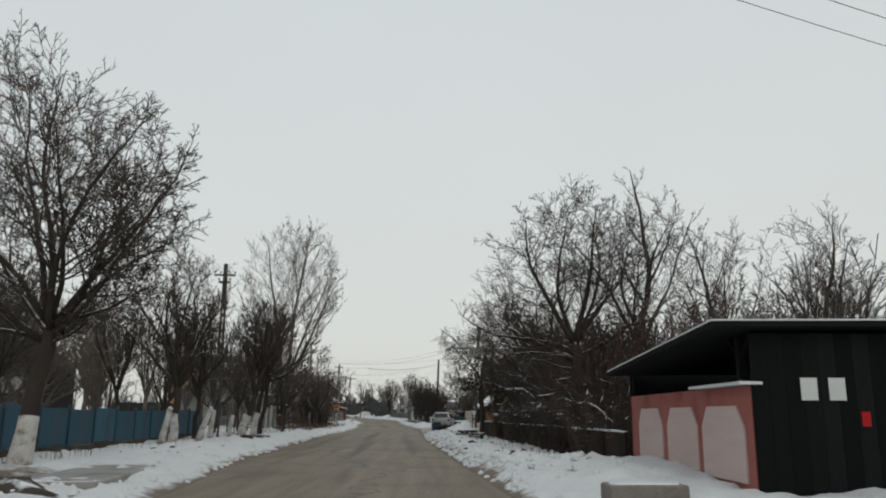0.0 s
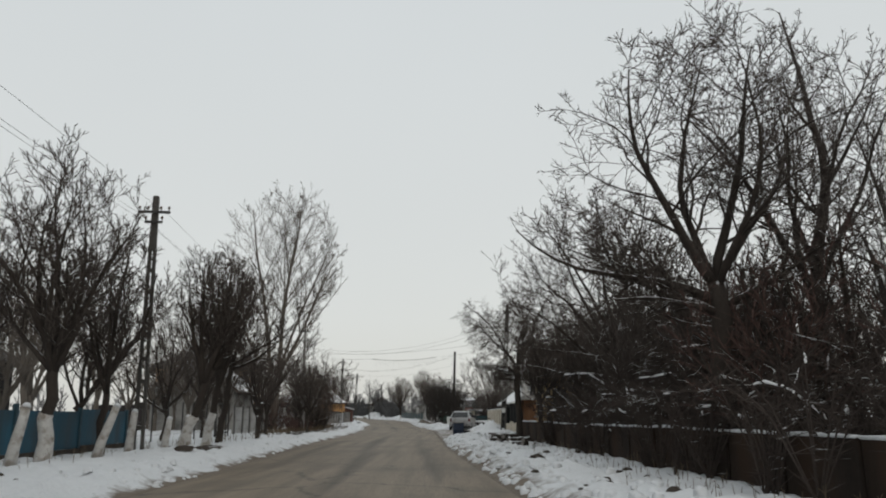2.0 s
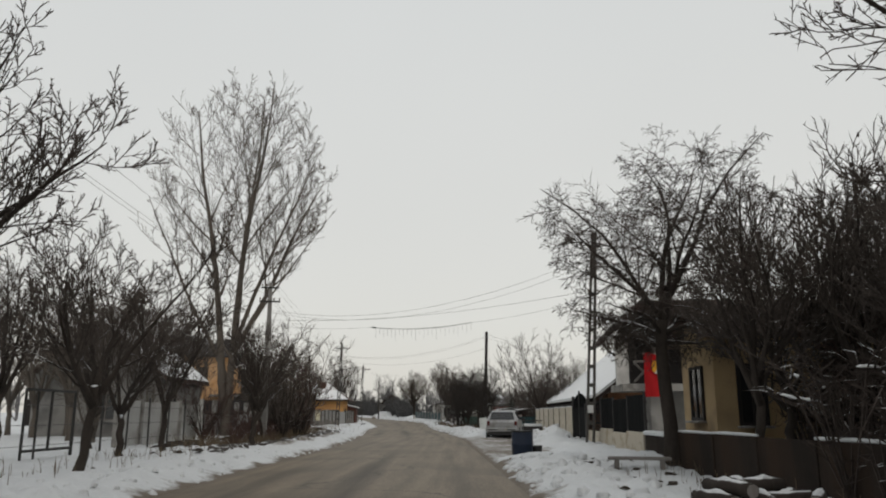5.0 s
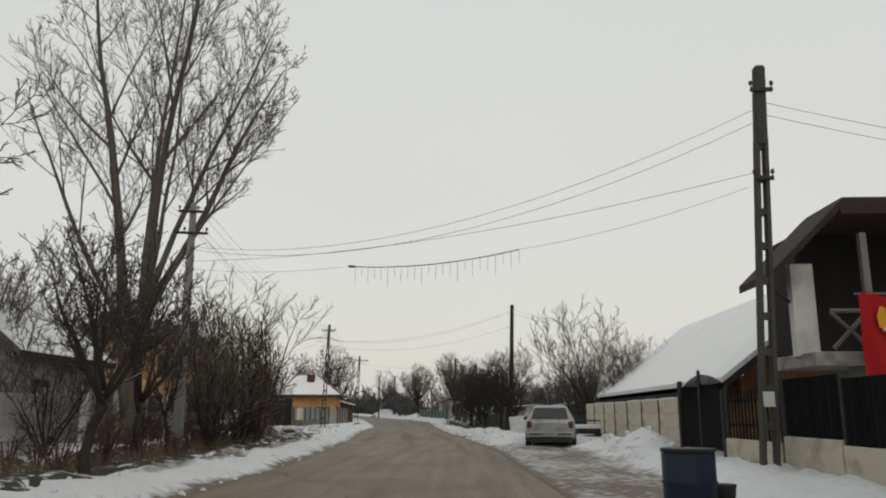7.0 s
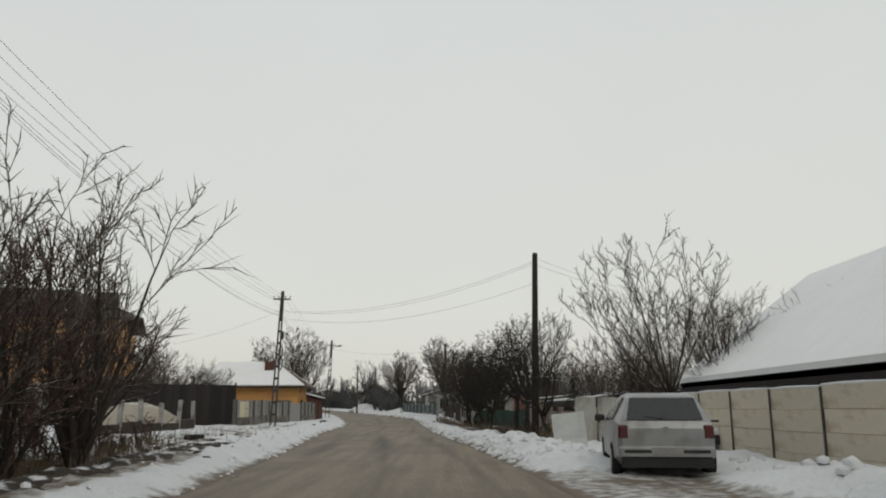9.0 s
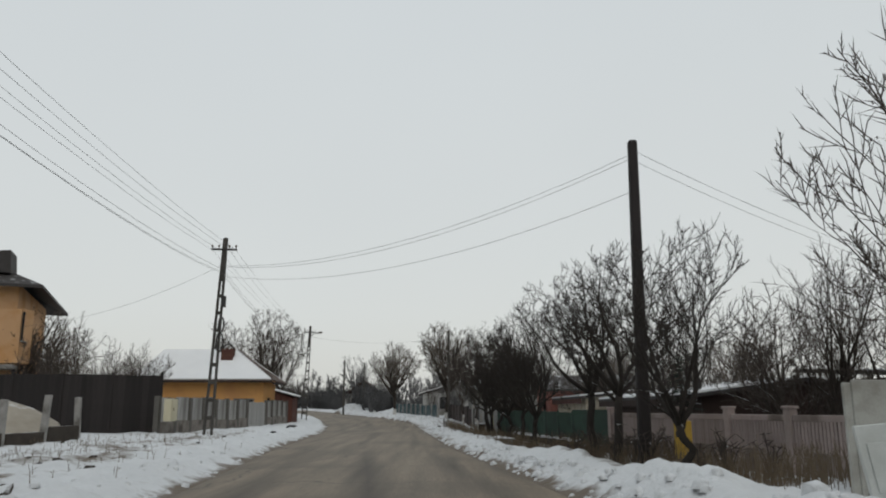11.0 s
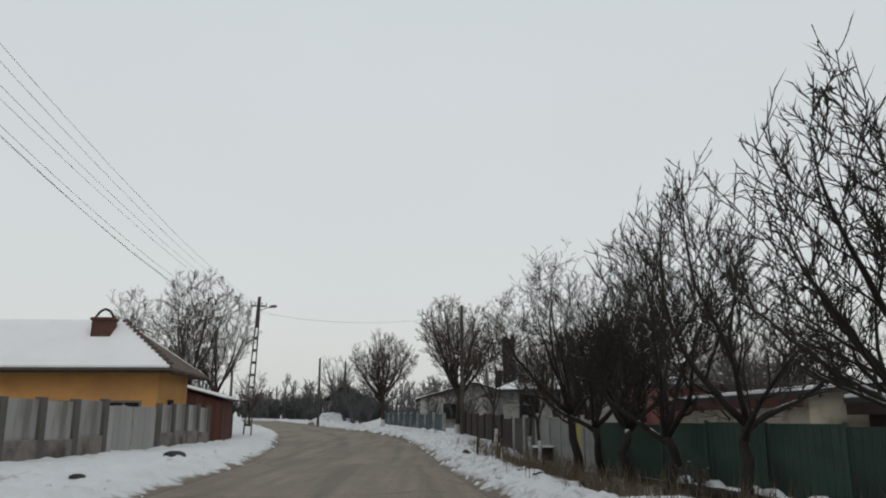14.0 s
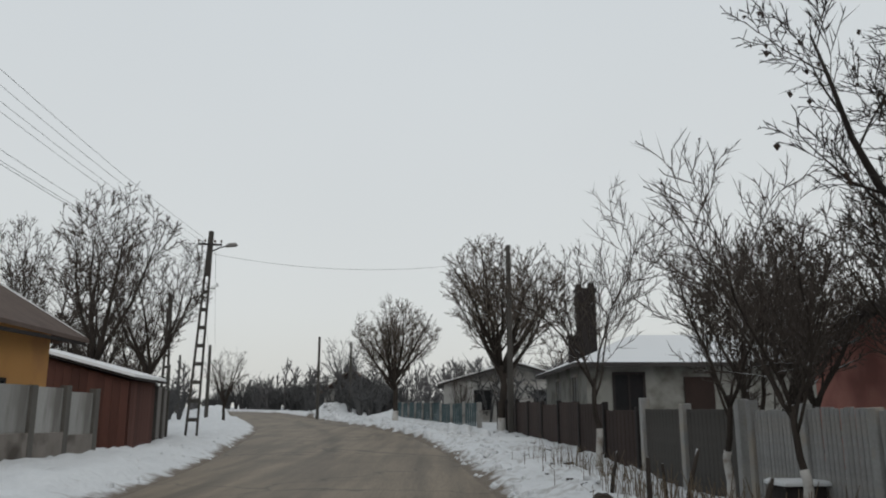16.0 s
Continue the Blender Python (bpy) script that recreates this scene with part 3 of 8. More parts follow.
def ground_z(x, y):
    lo, hi = edge(LEFT, y), edge(RIGHT, y)
    d = max(lo - x, x - hi)
    z = rise(y)
    if d <= 0:
        return z - 0.06
    b = bay(x, y)
    rough = noise.noise((x * 0.9, y * 0.55, 0.0)) * 0.5 + noise.noise((x * 2.6, y * 2.2, 3.0)) * 0.5 + abs(noise.noise((x * 3.6, y * 2.6, 7.0))) * 0.55
    bank = 0.19 * smooth(0.0, 1.0, d + 0.35 * noise.noise((0.0, y * 0.8, 9.0))) + 0.05 * smooth(1, 4, d)
    heap = sum(lump(x, y, *h) for h in HEAPS if abs(y - h[1]) < 3 * h[3])
    rough += 0.35 * abs(noise.noise((x * 5.5, y * 4.6, 11.0))) * (1 - smooth(2.0, 4.0, d))
    wild = (smooth(0.0, 0.5, d) if x > hi else smooth(0.12, 0.9, d)) * (0.21 - 0.06 * smooth(2.0, 5.0, d))
    rough += 0.5 * (0.45 - abs(noise.noise((x * 1.7, y * 1.5, 21.0)))) * (1 - smooth(1.5, 3.0, d))
    z += (bank + heap + rough * wild) * (1 - 0.93 * b) + 0.02 * b * (1 + rough)
    if x > hi and 17 < y < 48:
        z -= 0.17 * smooth(17, 19, y) * (1 - smooth(44, 48, y)) * smooth(1.2, 2.4, d)
    if x > hi and 79 < y < 124:
        z -= 0.24 * smooth(79, 85, y) * (1 - smooth(116, 124, y)) * smooth(1.3, 2.6, d)
    if x > hi and 80 < y < 116:
        z -= 0.30 * smooth(80, 86, y) * (1 - smooth(112, 116, y)) * math.exp(-(((d - 2.3) / 0.7) ** 2))
    if x < lo and 54 < y < 78:
        z -= 0.22 * smooth(54, 57, y) * (1 - smooth(73, 78, y)) * math.exp(-(((d - 3.3) / 0.9) ** 2))
    return z


def slush(x, y):
    lo, hi = edge(LEFT, y), edge(RIGHT, y)
    d = max(lo - x, x - hi)
    ragged = 0.22 * noise.noise((x * 0.7, y * 0.9, 5.0)) + 0.12 * noise.noise((x * 2.0, y * 2.4, 15.0))
    s = 0.85 * (1 - smooth(-0.1, 0.45, d + ragged)) + 0.30 * (1 - smooth(0.2, 1.4, d + ragged))
    if x > hi and 16 < y < 40:
        s += 0.25 * (1 - smooth(0.2, 1.6, d))
    if x > hi and y > 95:
        s = max(s, 0.34 + 0.9 * ragged - 0.1 * smooth(2.0, 4.0, d))
    s = max(s, (0.66 + 0.25 * noise.noise((x * 0.8, y * 0.35, 2.0))) * bay(x, y))
    if x < lo and 54 < y < 80:
        s = max(s, (0.72 + 0.4 * ragged) * smooth(54, 58, y) * (1 - smooth(72, 80, y)) * smooth(0.7, 1.3, d) * (1 - smooth(4.2, 5.5, d)))
    if x < lo and 8 < y < 16:
        s = max(s, (0.62 + 0.3 * noise.noise((x * 0.9, y * 0.7, 30.0))) * smooth(1.6, 2.4, d) * (1 - smooth(4.0, 5.5, d)) * (1 - smooth(13.0, 16.0, y)) * 1.35)
    if x < lo and 76 < y < 104:
        s = max(s, (0.42 + 0.55 * noise.noise((x * 0.8, y * 0.6, 40.0))) * smooth(1.0, 2.5, d) * (1 - smooth(4.6, 5.9, d)))
    if x > hi and 79 < y < 118:
        s = max(s, (0.62 + 0.5 * ragged) * smooth(79, 82, y) * (1 - smooth(112, 118, y)) * smooth(1.0, 1.5, d) * (1 - smooth(3.6, 4.6, d)))
    return s


def build_ground():
    off = [0, 0.07] + [0.15 * k for k in range(1, 41)] + [6.6, 7.4, 8.5, 10, 12.5, 16, 22, 32, 60, 150, 600, 2500]
    ys = [-400, -120, -40, -20, -8] + [-4 + 0.24 * k for k in range(0, 700)] + [165 + 1.5 * k for k in range(24)] + [205, 215, 230, 260, 330, 500, 900, 2500]
    vs, sl, n = [], [], 2 * len(off)
    for y in ys:
        lo, hi = edge(LEFT, y), edge(RIGHT, y)
        for x in [lo - o for o in reversed(off)] + [hi + o for o in off]:
            near = lo - 40 < x < hi + 40 and -30 < y < 262
            vs.append((x, y, ground_z(x, y) if near else rise(y) + 0.24))
            sl.append(slush(x, y) if near else 0.0)
    fs = [(a * n + i, a * n + i + 1, (a + 1) * n + i + 1, (a + 1) * n + i) for a in range(len(ys) - 1) for i in range(n - 1)]
    g = Geo().add(vs, fs)
    ob = part("ground", g, M["snow"], smooth=True)
    at = ob.data.attributes.new("slush", "FLOAT", "POINT")
    at.data.foreach_set("value", sl)
    tagged(ob, "lumpy snow-covered verge and fields with brown slush", "ground", kind="structure")


def build_road():
    ys = [-40 + 1.0 * k for k in range(301)]
    ts = [0, 0.04, 0.12, 0.2, 0.28, 0.36, 0.44, 0.5, 0.56, 0.64, 0.72, 0.8, 0.88, 0.96, 1]
    vs, wear = [], []
    for y in ys:
        lo, hi = edge(LEFT, y), edge(RIGHT, y)
        for t in ts:
            x = lo - 0.3 + (hi - lo + 0.6) * t
            vs.append((x, y, rise(y) - 0.015 + 0.05 * (1 - (2 * t - 1) ** 2)))
            fade = 1 - 0.55 * smooth(78, 100, y)
            wear.append(fade * (0.46 * math.exp(-(((t - 0.5) / 0.06) ** 2)) + 0.36 * math.exp(-(((t - 0.80) / 0.06) ** 2)) + 0.34 * math.exp(-(((t - 0.2) / 0.07) ** 2)) - 0.16 * math.exp(-(((t - 0.66) / 0.06) ** 2)) - 0.14 * math.exp(-(((t - 0.36) / 0.06) ** 2)) + 0.3 * (1 - smooth(0, 0.1, min(t, 1 - t)))) + 0.04 + 0.3 * smooth(66, 86, y) + 0.22 * smooth(22, 30, y) * (1 - smooth(44, 58, y)) - 0.05)
    n = len(ts)
    fs = [(a * n + i, a * n + i + 1, (a + 1) * n + i + 1, (a + 1) * n + i) for a in range(len(ys) - 1) for i in range(n - 1)]
    ob = part("road", Geo().add(vs, fs), M["road"], smooth=True)
    ob.data.attributes.new("wear", "FLOAT", "POINT").data.foreach_set("value", wear)
    tagged(ob, "wet worn asphalt road with grit and slush", "road", kind="structure")


build_ground()
build_road()


# ---- trees ----
def held(env, at, way, size, rng):
    """Shorten a branch so that it ends near the crown's outline. env: centre and radii of an ellipsoid."""
    if not env:
        return size
    cx, cy, cz, rx, ry, rz = env
    lim = rng.uniform(0.80, 1.08) ** 2
    for _ in range(7):
        x, y, z = (at[0] + way[0] * size - cx) / rx, (at[1] + way[1] * size - cy) / ry, (at[2] + way[2] * size - cz) / rz
        if x * x + y * y + z * z <= lim:
            return size
        size *= 0.8
    return size


def grow(rng, geos, start, way, length, radius, level, spec, env=None):
    """One branch and, from it, the next finer ones. spec: per level (segments, wobble, lift, children, angle, ratio)."""
    segs, wob, lift, kids, ang, ratio, first = spec["levels"][level]
    pts, rad, dirs = [tuple(start)], [radius], []
    d, p, last = Vector(way).normalized(), Vector(start), level == len(spec["levels"]) - 1
    for i in range(segs):
        d = (d + Vector((rng.uniform(-wob, wob), rng.uniform(-wob, wob), rng.uniform(-wob, wob) + lift))).normalized()
        p = p + d * (length / segs)
        pts.append(tuple(p))
        dirs.append(d.copy())
        rad.append(max(radius * (1 - (i + 1) / segs * (0.88 if level == 0 else 0.85)), spec["thin"]))
    if last:
        geos[1].spike(pts[0], pts[-1], radius * 1.35)
        return
    geos[0 if level <= spec["bole"] else 1].tube(pts, rad, spec["sides"][level], cap=level == 0)
    spin = rng.uniform(0, 6.28)
    for k in range(kids):
        t = first + (1 - first) * (k + rng.random()) / kids
        i = min(int(t * segs), segs - 1)
        a, b = Vector(pts[i]), Vector(pts[i + 1])
        at = a.lerp(b, t * segs - i)
        r = rad[i] + (rad[i + 1] - rad[i]) * (t * segs - i)
        spin += 2.4 + rng.uniform(-0.6, 0.6)
        u = dirs[i].orthogonal().normalized()
        out = u * math.cos(spin) + dirs[i].cross(u) * math.sin(spin)
        if out.z < -0.3:
            out.z *= 0.5
            out.normalize()
        th = radians(ang * rng.uniform(0.65, 1.3))
        w = dirs[i] * math.cos(th) + out * math.sin(th)
        size = held(env, at, w, length * ratio * rng.uniform(0.65, 1.25) * (1.15 - 0.5 * t), rng)
        if size < 0.05:
            continue
        grow(rng, geos, at, w, size, max(r * rng.uniform(0.37, 0.56), spec["thin"]), level + 1, spec, env)


def tree_meshes(seed, limbs, spec, trunk_r, fork, lean=(0, 0), crook=0.12, leaves=0, env=None):
    """Trunk with its limbs, and the twigs. limbs: (azimuth degrees, degrees from upright, length, radius share, height share)."""
    rng = random.Random(seed)
    geos = (Geo(), Geo(), Geo())
    top = Vector((lean[0], lean[1], fork))
    stem, rad = [], []
    for i in range(7):
        t = i / 6
        stem.append((top.x * t + crook * rng.uniform(-1, 1) * t * (1 - t) * 2, top.y * t + crook * rng.uniform(-1, 1) * t, -0.3 + (fork + 0.3) * t))
        rad.append(trunk_r * (1.28 - 0.38 * min(1, t * 4)) if t < 0.25 else trunk_r * (0.92 - 0.22 * t))
    geos[0].tube(stem, rad, 10)
    for az, tilt, length, share, hs in limbs:
        i = hs * 6
        k = min(int(i), 5)
        at = Vector(stem[k]).lerp(Vector(stem[k + 1]), i - k)
        a, b = radians(az), radians(tilt)
        way = (math.sin(b) * math.cos(a), math.sin(b) * math.sin(a), math.cos(b))
        grow(rng, geos, at, way, held(env, at, way, length, rng), trunk_r * share, 0, spec, env)
    if leaves:
        vs = geos[1].v
        for k in range(leaves):
            x, y, z = vs[rng.randrange(len(vs))]
            s, a = rng.uniform(0.012, 0.032), rng.uniform(0, 6.28)
            c, q = s * math.cos(a), s * math.sin(a)
            geos[2].add([(x, y, z), (x + c, y + q, z - s * 0.6), (x + c * 0.3, y + q * 0.3, z - s * 1.9), (x - c * 0.6, y - q * 0.4, z - s)], [(0, 1, 2, 3), (3, 2, 1)])
    return (*geos, (stem, rad))


def spec(levels, thin=0.006, bole=1, sides=(7, 5, 4, 3, 3, 3)):
    return {"levels": levels, "thin": thin, "bole": bole, "sides": sides}


# per level: segments, wobble, lift, children, angle, length ratio, first child
WALNUT = spec([(9, 0.19, 0.03, 11, 48, 0.52, 0.16), (6, 0.24, 0.05, 7, 50, 0.46, 0.12), (4, 0.26, 0.07, 6, 46, 0.46, 0.1), (1, 0.22, 0.08, 4, 40, 0.56, 0.15), (1, 0.2, 0.05, 0, 0, 0, 0)], 0.0068)
PLUM = spec([(7, 0.18, 0.08, 8, 44, 0.48, 0.14), (5, 0.22, 0.12, 6, 44, 0.48, 0.1), (3, 0.24, 0.14, 5, 38, 0.50, 0.1), (1, 0.2, 0.1, 3, 36, 0.55, 0.15), (1, 0.2, 0.1, 0, 0, 0, 0)], 0.0065)
POPLAR = spec([(12, 0.06, 0.012, 12, 40, 0.34, 0.30), (7, 0.09, 0.07, 7, 36, 0.40, 0.15), (4, 0.13, 0.09, 6, 34, 0.5, 0.1), (2, 0.15, 0.08, 3, 34, 0.55, 0.1), (1, 0.2, 0.05, 0, 0, 0, 0)], 0.008)
THICKET = spec([(5, 0.20, 0.09, 6, 38, 0.46, 0.15), (3, 0.27, 0.12, 5, 38, 0.52, 0.1), (2, 0.25, 0.10, 4, 35, 0.66, 0.1), (1, 0.25, 0.06, 0, 0, 0, 0)], 0.0075, 1, (5, 4, 3, 3))
SAPLING = spec([(7, 0.09, 0.09, 8, 36, 0.44, 0.2), (5, 0.13, 0.12, 5, 38, 0.46, 0.15), (3, 0.16, 0.10, 4, 32, 0.66, 0.1), (1, 0.2, 0.05, 0, 0, 0, 0)], 0.0075)
SPARSE = spec([(9, 0.24, 0.05, 8, 50, 0.46, 0.2), (6, 0.27, 0.08, 6, 50, 0.46, 0.12), (4, 0.28, 0.10, 5, 44, 0.52, 0.1), (1, 0.22, 0.1, 3, 40, 0.55, 0.1), (1, 0.25, 0.1, 0, 0, 0, 0)], 0.0048)
ORCHARD = spec([(8, 0.24, 0.07, 10, 50, 0.48, 0.2), (6, 0.27, 0.11, 8, 48, 0.46, 0.12), (4, 0.24, 0.14, 5, 42, 0.50, 0.1), (1, 0.2, 0.12, 3, 36, 0.6, 0.15), (1, 0.2, 0.12, 0, 0, 0, 0)], 0.0046)
FINE = spec([(8, 0.20, 0.07, 10, 50, 0.46, 0.18), (6, 0.26, 0.11, 7, 48, 0.46, 0.12), (4, 0.26, 0.12, 6, 42, 0.5, 0.1), (1, 0.2, 0.1, 4, 38, 0.55, 0.15), (1, 0.2, 0.1, 0, 0, 0, 0)], 0.0032)
WEEP = spec([(9, 0.19, 0.0, 11, 52, 0.50, 0.12), (6, 0.22, -0.06, 8, 52, 0.46, 0.1), (4, 0.20, -0.14, 6, 44, 0.5, 0.1), (1, 0.2, -0.15, 4, 36, 0.62, 0.12), (1, 0.2, -0.1, 0, 0, 0, 0)], 0.0046)
OPEN = spec([(9, 0.19, 0.03, 9, 46, 0.50, 0.18), (6, 0.24, 0.05, 6, 48, 0.44, 0.14), (4, 0.26, 0.07, 5, 44, 0.46, 0.1), (1, 0.22, 0.08, 3, 40, 0.56, 0.15), (1, 0.2, 0.05, 0, 0, 0, 0)], 0.0060)
BROAD = spec([(9, 0.19, 0.02, 10, 50, 0.52, 0.16), (6, 0.24, 0.03, 7, 50, 0.46, 0.12), (4, 0.26, 0.04, 5, 46, 0.48, 0.1), (1, 0.22, 0.06, 4, 40, 0.56, 0.15), (1, 0.2, 0.05, 0, 0, 0, 0)], 0.0062)
VASE = spec([(9, 0.24, 0.10, 11, 44, 0.52, 0.16), (6, 0.26, 0.13, 8, 42, 0.48, 0.1), (3, 0.22, 0.14, 5, 36, 0.55, 0.1), (1, 0.15, 0.12, 0, 0, 0, 0)], 0.0056)
FAR = spec([(4, 0.15, 0.10, 7, 38, 0.48, 0.15), (2, 0.2, 0.12, 4, 40, 0.5, 0.1), (1, 0.2, 0.08, 3, 40, 0.55, 0.1), (1, 0.2, 0.05, 0, 0, 0, 0)], 0.012, 1, (5, 4, 3, 3))


def ring(n, tilt, length, share, rng, hs=(0.75, 1.0), start=0):
    return [(start + 360 * (k + rng.uniform(-0.3, 0.3)) / n, tilt * rng.uniform(0.6, 1.25), length * rng.uniform(0.75, 1.15), share * rng.uniform(0.8, 1.1), rng.uniform(*hs)) for k in range(n)]


def tree(name, label, category, geos, at, bark="bark", twig="twig", lime=0.0, trunk_r=0.15, lean=(0, 0), fork=2.0, group=""):
    x, y = at
    t = thing(name, label, category, group, at=(x, y, ground_z(x, y)))
    part("trunk", geos[0], M[bark], t, smooth=True)
    part("crown", geos[1], M[twig], t)
    if geos[2].v:
        part("leaf_clumps", geos[2], M["leaf"], t)
    if lime:
        pts, rad = [], []
        for k in range(12):
            h = lime * k / 11 - 0.1
            i = 6 * (h + 0.3) / (fork + 0.3)
            j = min(int(i), 5)
            pts.append(tuple(Vector(geos[3][0][j]).lerp(Vector(geos[3][0][j + 1]), i - j)))
            rad.append(geos[3][1][j] + (geos[3][1][j + 1] - geos[3][1][j]) * (i - j) + 0.022)
        part("limewash", Geo().tube(pts, rad, 10), M["lime"], t, "whitewashed lower trunk", smooth=True)
    return t


rng = random.Random(11)
STREET = "bare trees along the street"

# the great walnut on the verge where the drive begins
tree("walnut_tree", "old bare walnut tree with whitewashed trunk foot", "tree",
     tree_meshes(3, [(120, 10, 6.6, 0.42, 1.0), (10, 26, 5.4, 0.38, 1.0), (-15, 58, 3.8, 0.3, 0.92), (200, 52, 5.0, 0.36, 0.9), (-90, 38, 5.2, 0.36, 0.95), (-40, 24, 5.4, 0.34, 1.0), (0, 44, 4.6, 0.36, 1.0), (170, 24, 6.2, 0.36, 1.0), (25, 70, 4.0, 0.28, 0.93), (-25, 76, 3.8, 0.26, 0.88), (60, 40, 5.0, 0.3, 1.0), (190, 72, 4.4, 0.3, 0.9), (150, 58, 4.6, 0.3, 0.95), (80, 66, 4.2, 0.28, 0.9), (10, 56, 4.8, 0.3, 1.0), (225, 40, 5.0, 0.3, 1.0)], WALNUT, 0.205, 2.7, (0.32, 0.1), env=(-0.6, 0, 5.8, 4.2, 3.6, 4.1)),
     (-8.12, 15.6), lime=1.05, trunk_r=0.205, lean=(0.32, 0.1), fork=2.7, group=STREET)
# the trees by the blue fence
tree("fruit_tree", "bare upright fruit tree with whitewashed trunk", "tree",
     tree_meshes(5, ring(8, 30, 5.2, 0.55, rng) + [(180, 50, 3.6, 0.5, 0.9), (5, 50, 3.4, 0.45, 0.9), (90, 8, 5.6, 0.55, 1.0)], PLUM, 0.16, 2.2, (0.1, 0), env=(-0.2, 0, 5.1, 2.3, 2.3, 3.1)),
     (-9.15, 27.7), lime=1.15, trunk_r=0.16, lean=(0.1, 0), fork=2.2, group=STREET)
tree("fruit_tree", "bare fruit tree leaning towards the road, limewashed foot", "tree",
     tree_meshes(8, ring(6, 30, 4.6, 0.6, rng) + [(0, 48, 3.8, 0.5, 1.0), (60, 8, 4.6, 0.55, 1.0)], PLUM, 0.16, 2.3, (0.85, -0.2), env=(0.8, -0.2, 4.2, 2.2, 2.2, 2.2)),
     (-8.6, 34.9), lime=1.0, trunk_r=0.16, lean=(0.85, -0.2), fork=2.3, group=STREET)
tree("fruit_tree", "bare fruit tree with slanting whitewashed trunk", "tree",
     tree_meshes(14, ring(6, 30, 4.2, 0.6, rng) + [(150, 40, 3.8, 0.5, 1.0)], PLUM, 0.14, 2.5, (0.45, 0.1), env=(0.3, 0, 4.4, 2.2, 2.2, 2.2)),
     (-8.5, 36.9), lime=1.15, trunk_r=0.14, lean=(0.45, 0.1), fork=2.5, group=STREET)
tree("fruit_tree", "dark bare plum tree with bent limb over the verge", "tree",
     tree_meshes(9, [(-6, 72, 3.4, 0.55, 0.95), (20, 52, 3.4, 0.5, 1.0), (170, 34, 3.6, 0.55, 1.0), (80, 14, 3.8, 0.6, 1.0), (-80, 32, 3.4, 0.5, 0.95)], PLUM, 0.13, 2.7, (0.45, -0.3), env=(0.9, 0, 4.3, 2.7, 2.2, 1.95)), (-8.6, 38.9), group=STREET)
tree("fruit_tree", "small bare plum tree with crooked trunk", "tree",
     tree_meshes(10, ring(5, 36, 3.0, 0.6, rng), PLUM, 0.10, 1.5, (0.25, 0)), (-8.5, 44.0), group=STREET)
tree("fruit_tree", "small bare plum tree beside the wire fence", "tree",
     tree_meshes(12, ring(6, 36, 3.2, 0.6, rng), PLUM, 0.10, 1.4, (-0.1, 0)), (-9.7, 51.4), group=STREET)

# the tall poplar whose stems open like a fan
pop = [(185, 7, 15.5, 0.92, 0.22), (182, 24, 13.5, 0.5, 0.62), (100, 4, 14.0, 0.74, 1.0), (2, 27, 12.4, 0.66, 0.95), (20, 15, 14.0, 0.52, 1.0), (-70, 17, 13.0, 0.44, 0.95), (90, 22, 12.5, 0.40, 1.0), (205, 34, 10.0, 0.34, 0.9), (-20, 38, 8.5, 0.28, 1.0)]
tree("poplar_tree", "tall bare poplar with several upright stems", "tree", tree_meshes(21, pop, POPLAR, 0.24, 4.0, (0.25, 0), env=(0.2, 0, 12.4, 5.5, 5.2, 6.5)), (-12.9, 67.5), bark="bark_grey", twig="twig_light", group=STREET)

# big trees behind the rusty wall
tree("walnut_tree", "broad bare walnut tree behind the wall, snow on its limbs", "tree",
     tree_meshes(31, [(176, 40, 5.6, 0.44, 0.98), (184, 60, 4.2, 0.34, 0.9), (168, 74, 3.2, 0.28, 0.86), (160, 18, 5.6, 0.36, 1.0), (40, 10, 5.6, 0.42, 1.0), (10, 38, 5.0, 0.38, 1.0), (-80, 32, 4.8, 0.3, 0.95), (-20, 62, 4.2, 0.3, 0.88), (188, 80, 3.0, 0.26, 0.84), (150, 62, 4.2, 0.28, 0.9), (205, 72, 3.3, 0.28, 0.85), (178, 90, 2.4, 0.22, 0.78)], BROAD, 0.25, 3.5, (-0.1, 0), env=(-0.2, 0, 5.8, 4.0, 3.6, 3.4)),
     (4.7, 25.0), group="trees behind the wall")
tree("walnut_tree", "tall bare tree with snow on its forks", "tree",
     tree_meshes(33, ring(5, 22, 5.6, 0.4, rng) + [(90, 5, 6.2, 0.65, 1.0)], OPEN, 0.2, 3.8, (0.1, 0), env=(0, 0, 6.6, 2.5, 2.5, 3.5)), (6.9, 26.0), group="trees behind the wall")
tree("walnut_tree", "bare tree behind the roadside shelter", "tree",
     tree_meshes(35, ring(5, 26, 5.0, 0.42, rng) + [(60, 8, 5.2, 0.6, 1.0)], OPEN, 0.2, 3.2, env=(0, 0, 6.0, 2.8, 2.6, 3.2)), (10.8, 29.5), group="trees behind the wall")
tree("walnut_tree", "bare spreading tree at the end of the wall", "tree",
     tree_meshes(37, [(176, 66, 5.2, 0.36, 0.85), (186, 50, 5.6, 0.40, 0.97), (172, 36, 5.8, 0.38, 1.0), (168, 76, 4.6, 0.3, 0.8), (20, 32, 4.6, 0.38, 1.0), (90, 10, 5.8, 0.45, 1.0), (-70, 38, 4.2, 0.34, 0.9), (150, 22, 5.6, 0.36, 1.0), (200, 24, 5.2, 0.34, 1.0)], OPEN, 0.21, 2.7, env=(-0.6, 0, 5.5, 4.5, 3.4, 4.0)), (5.5, 36.0), group="trees behind the wall")
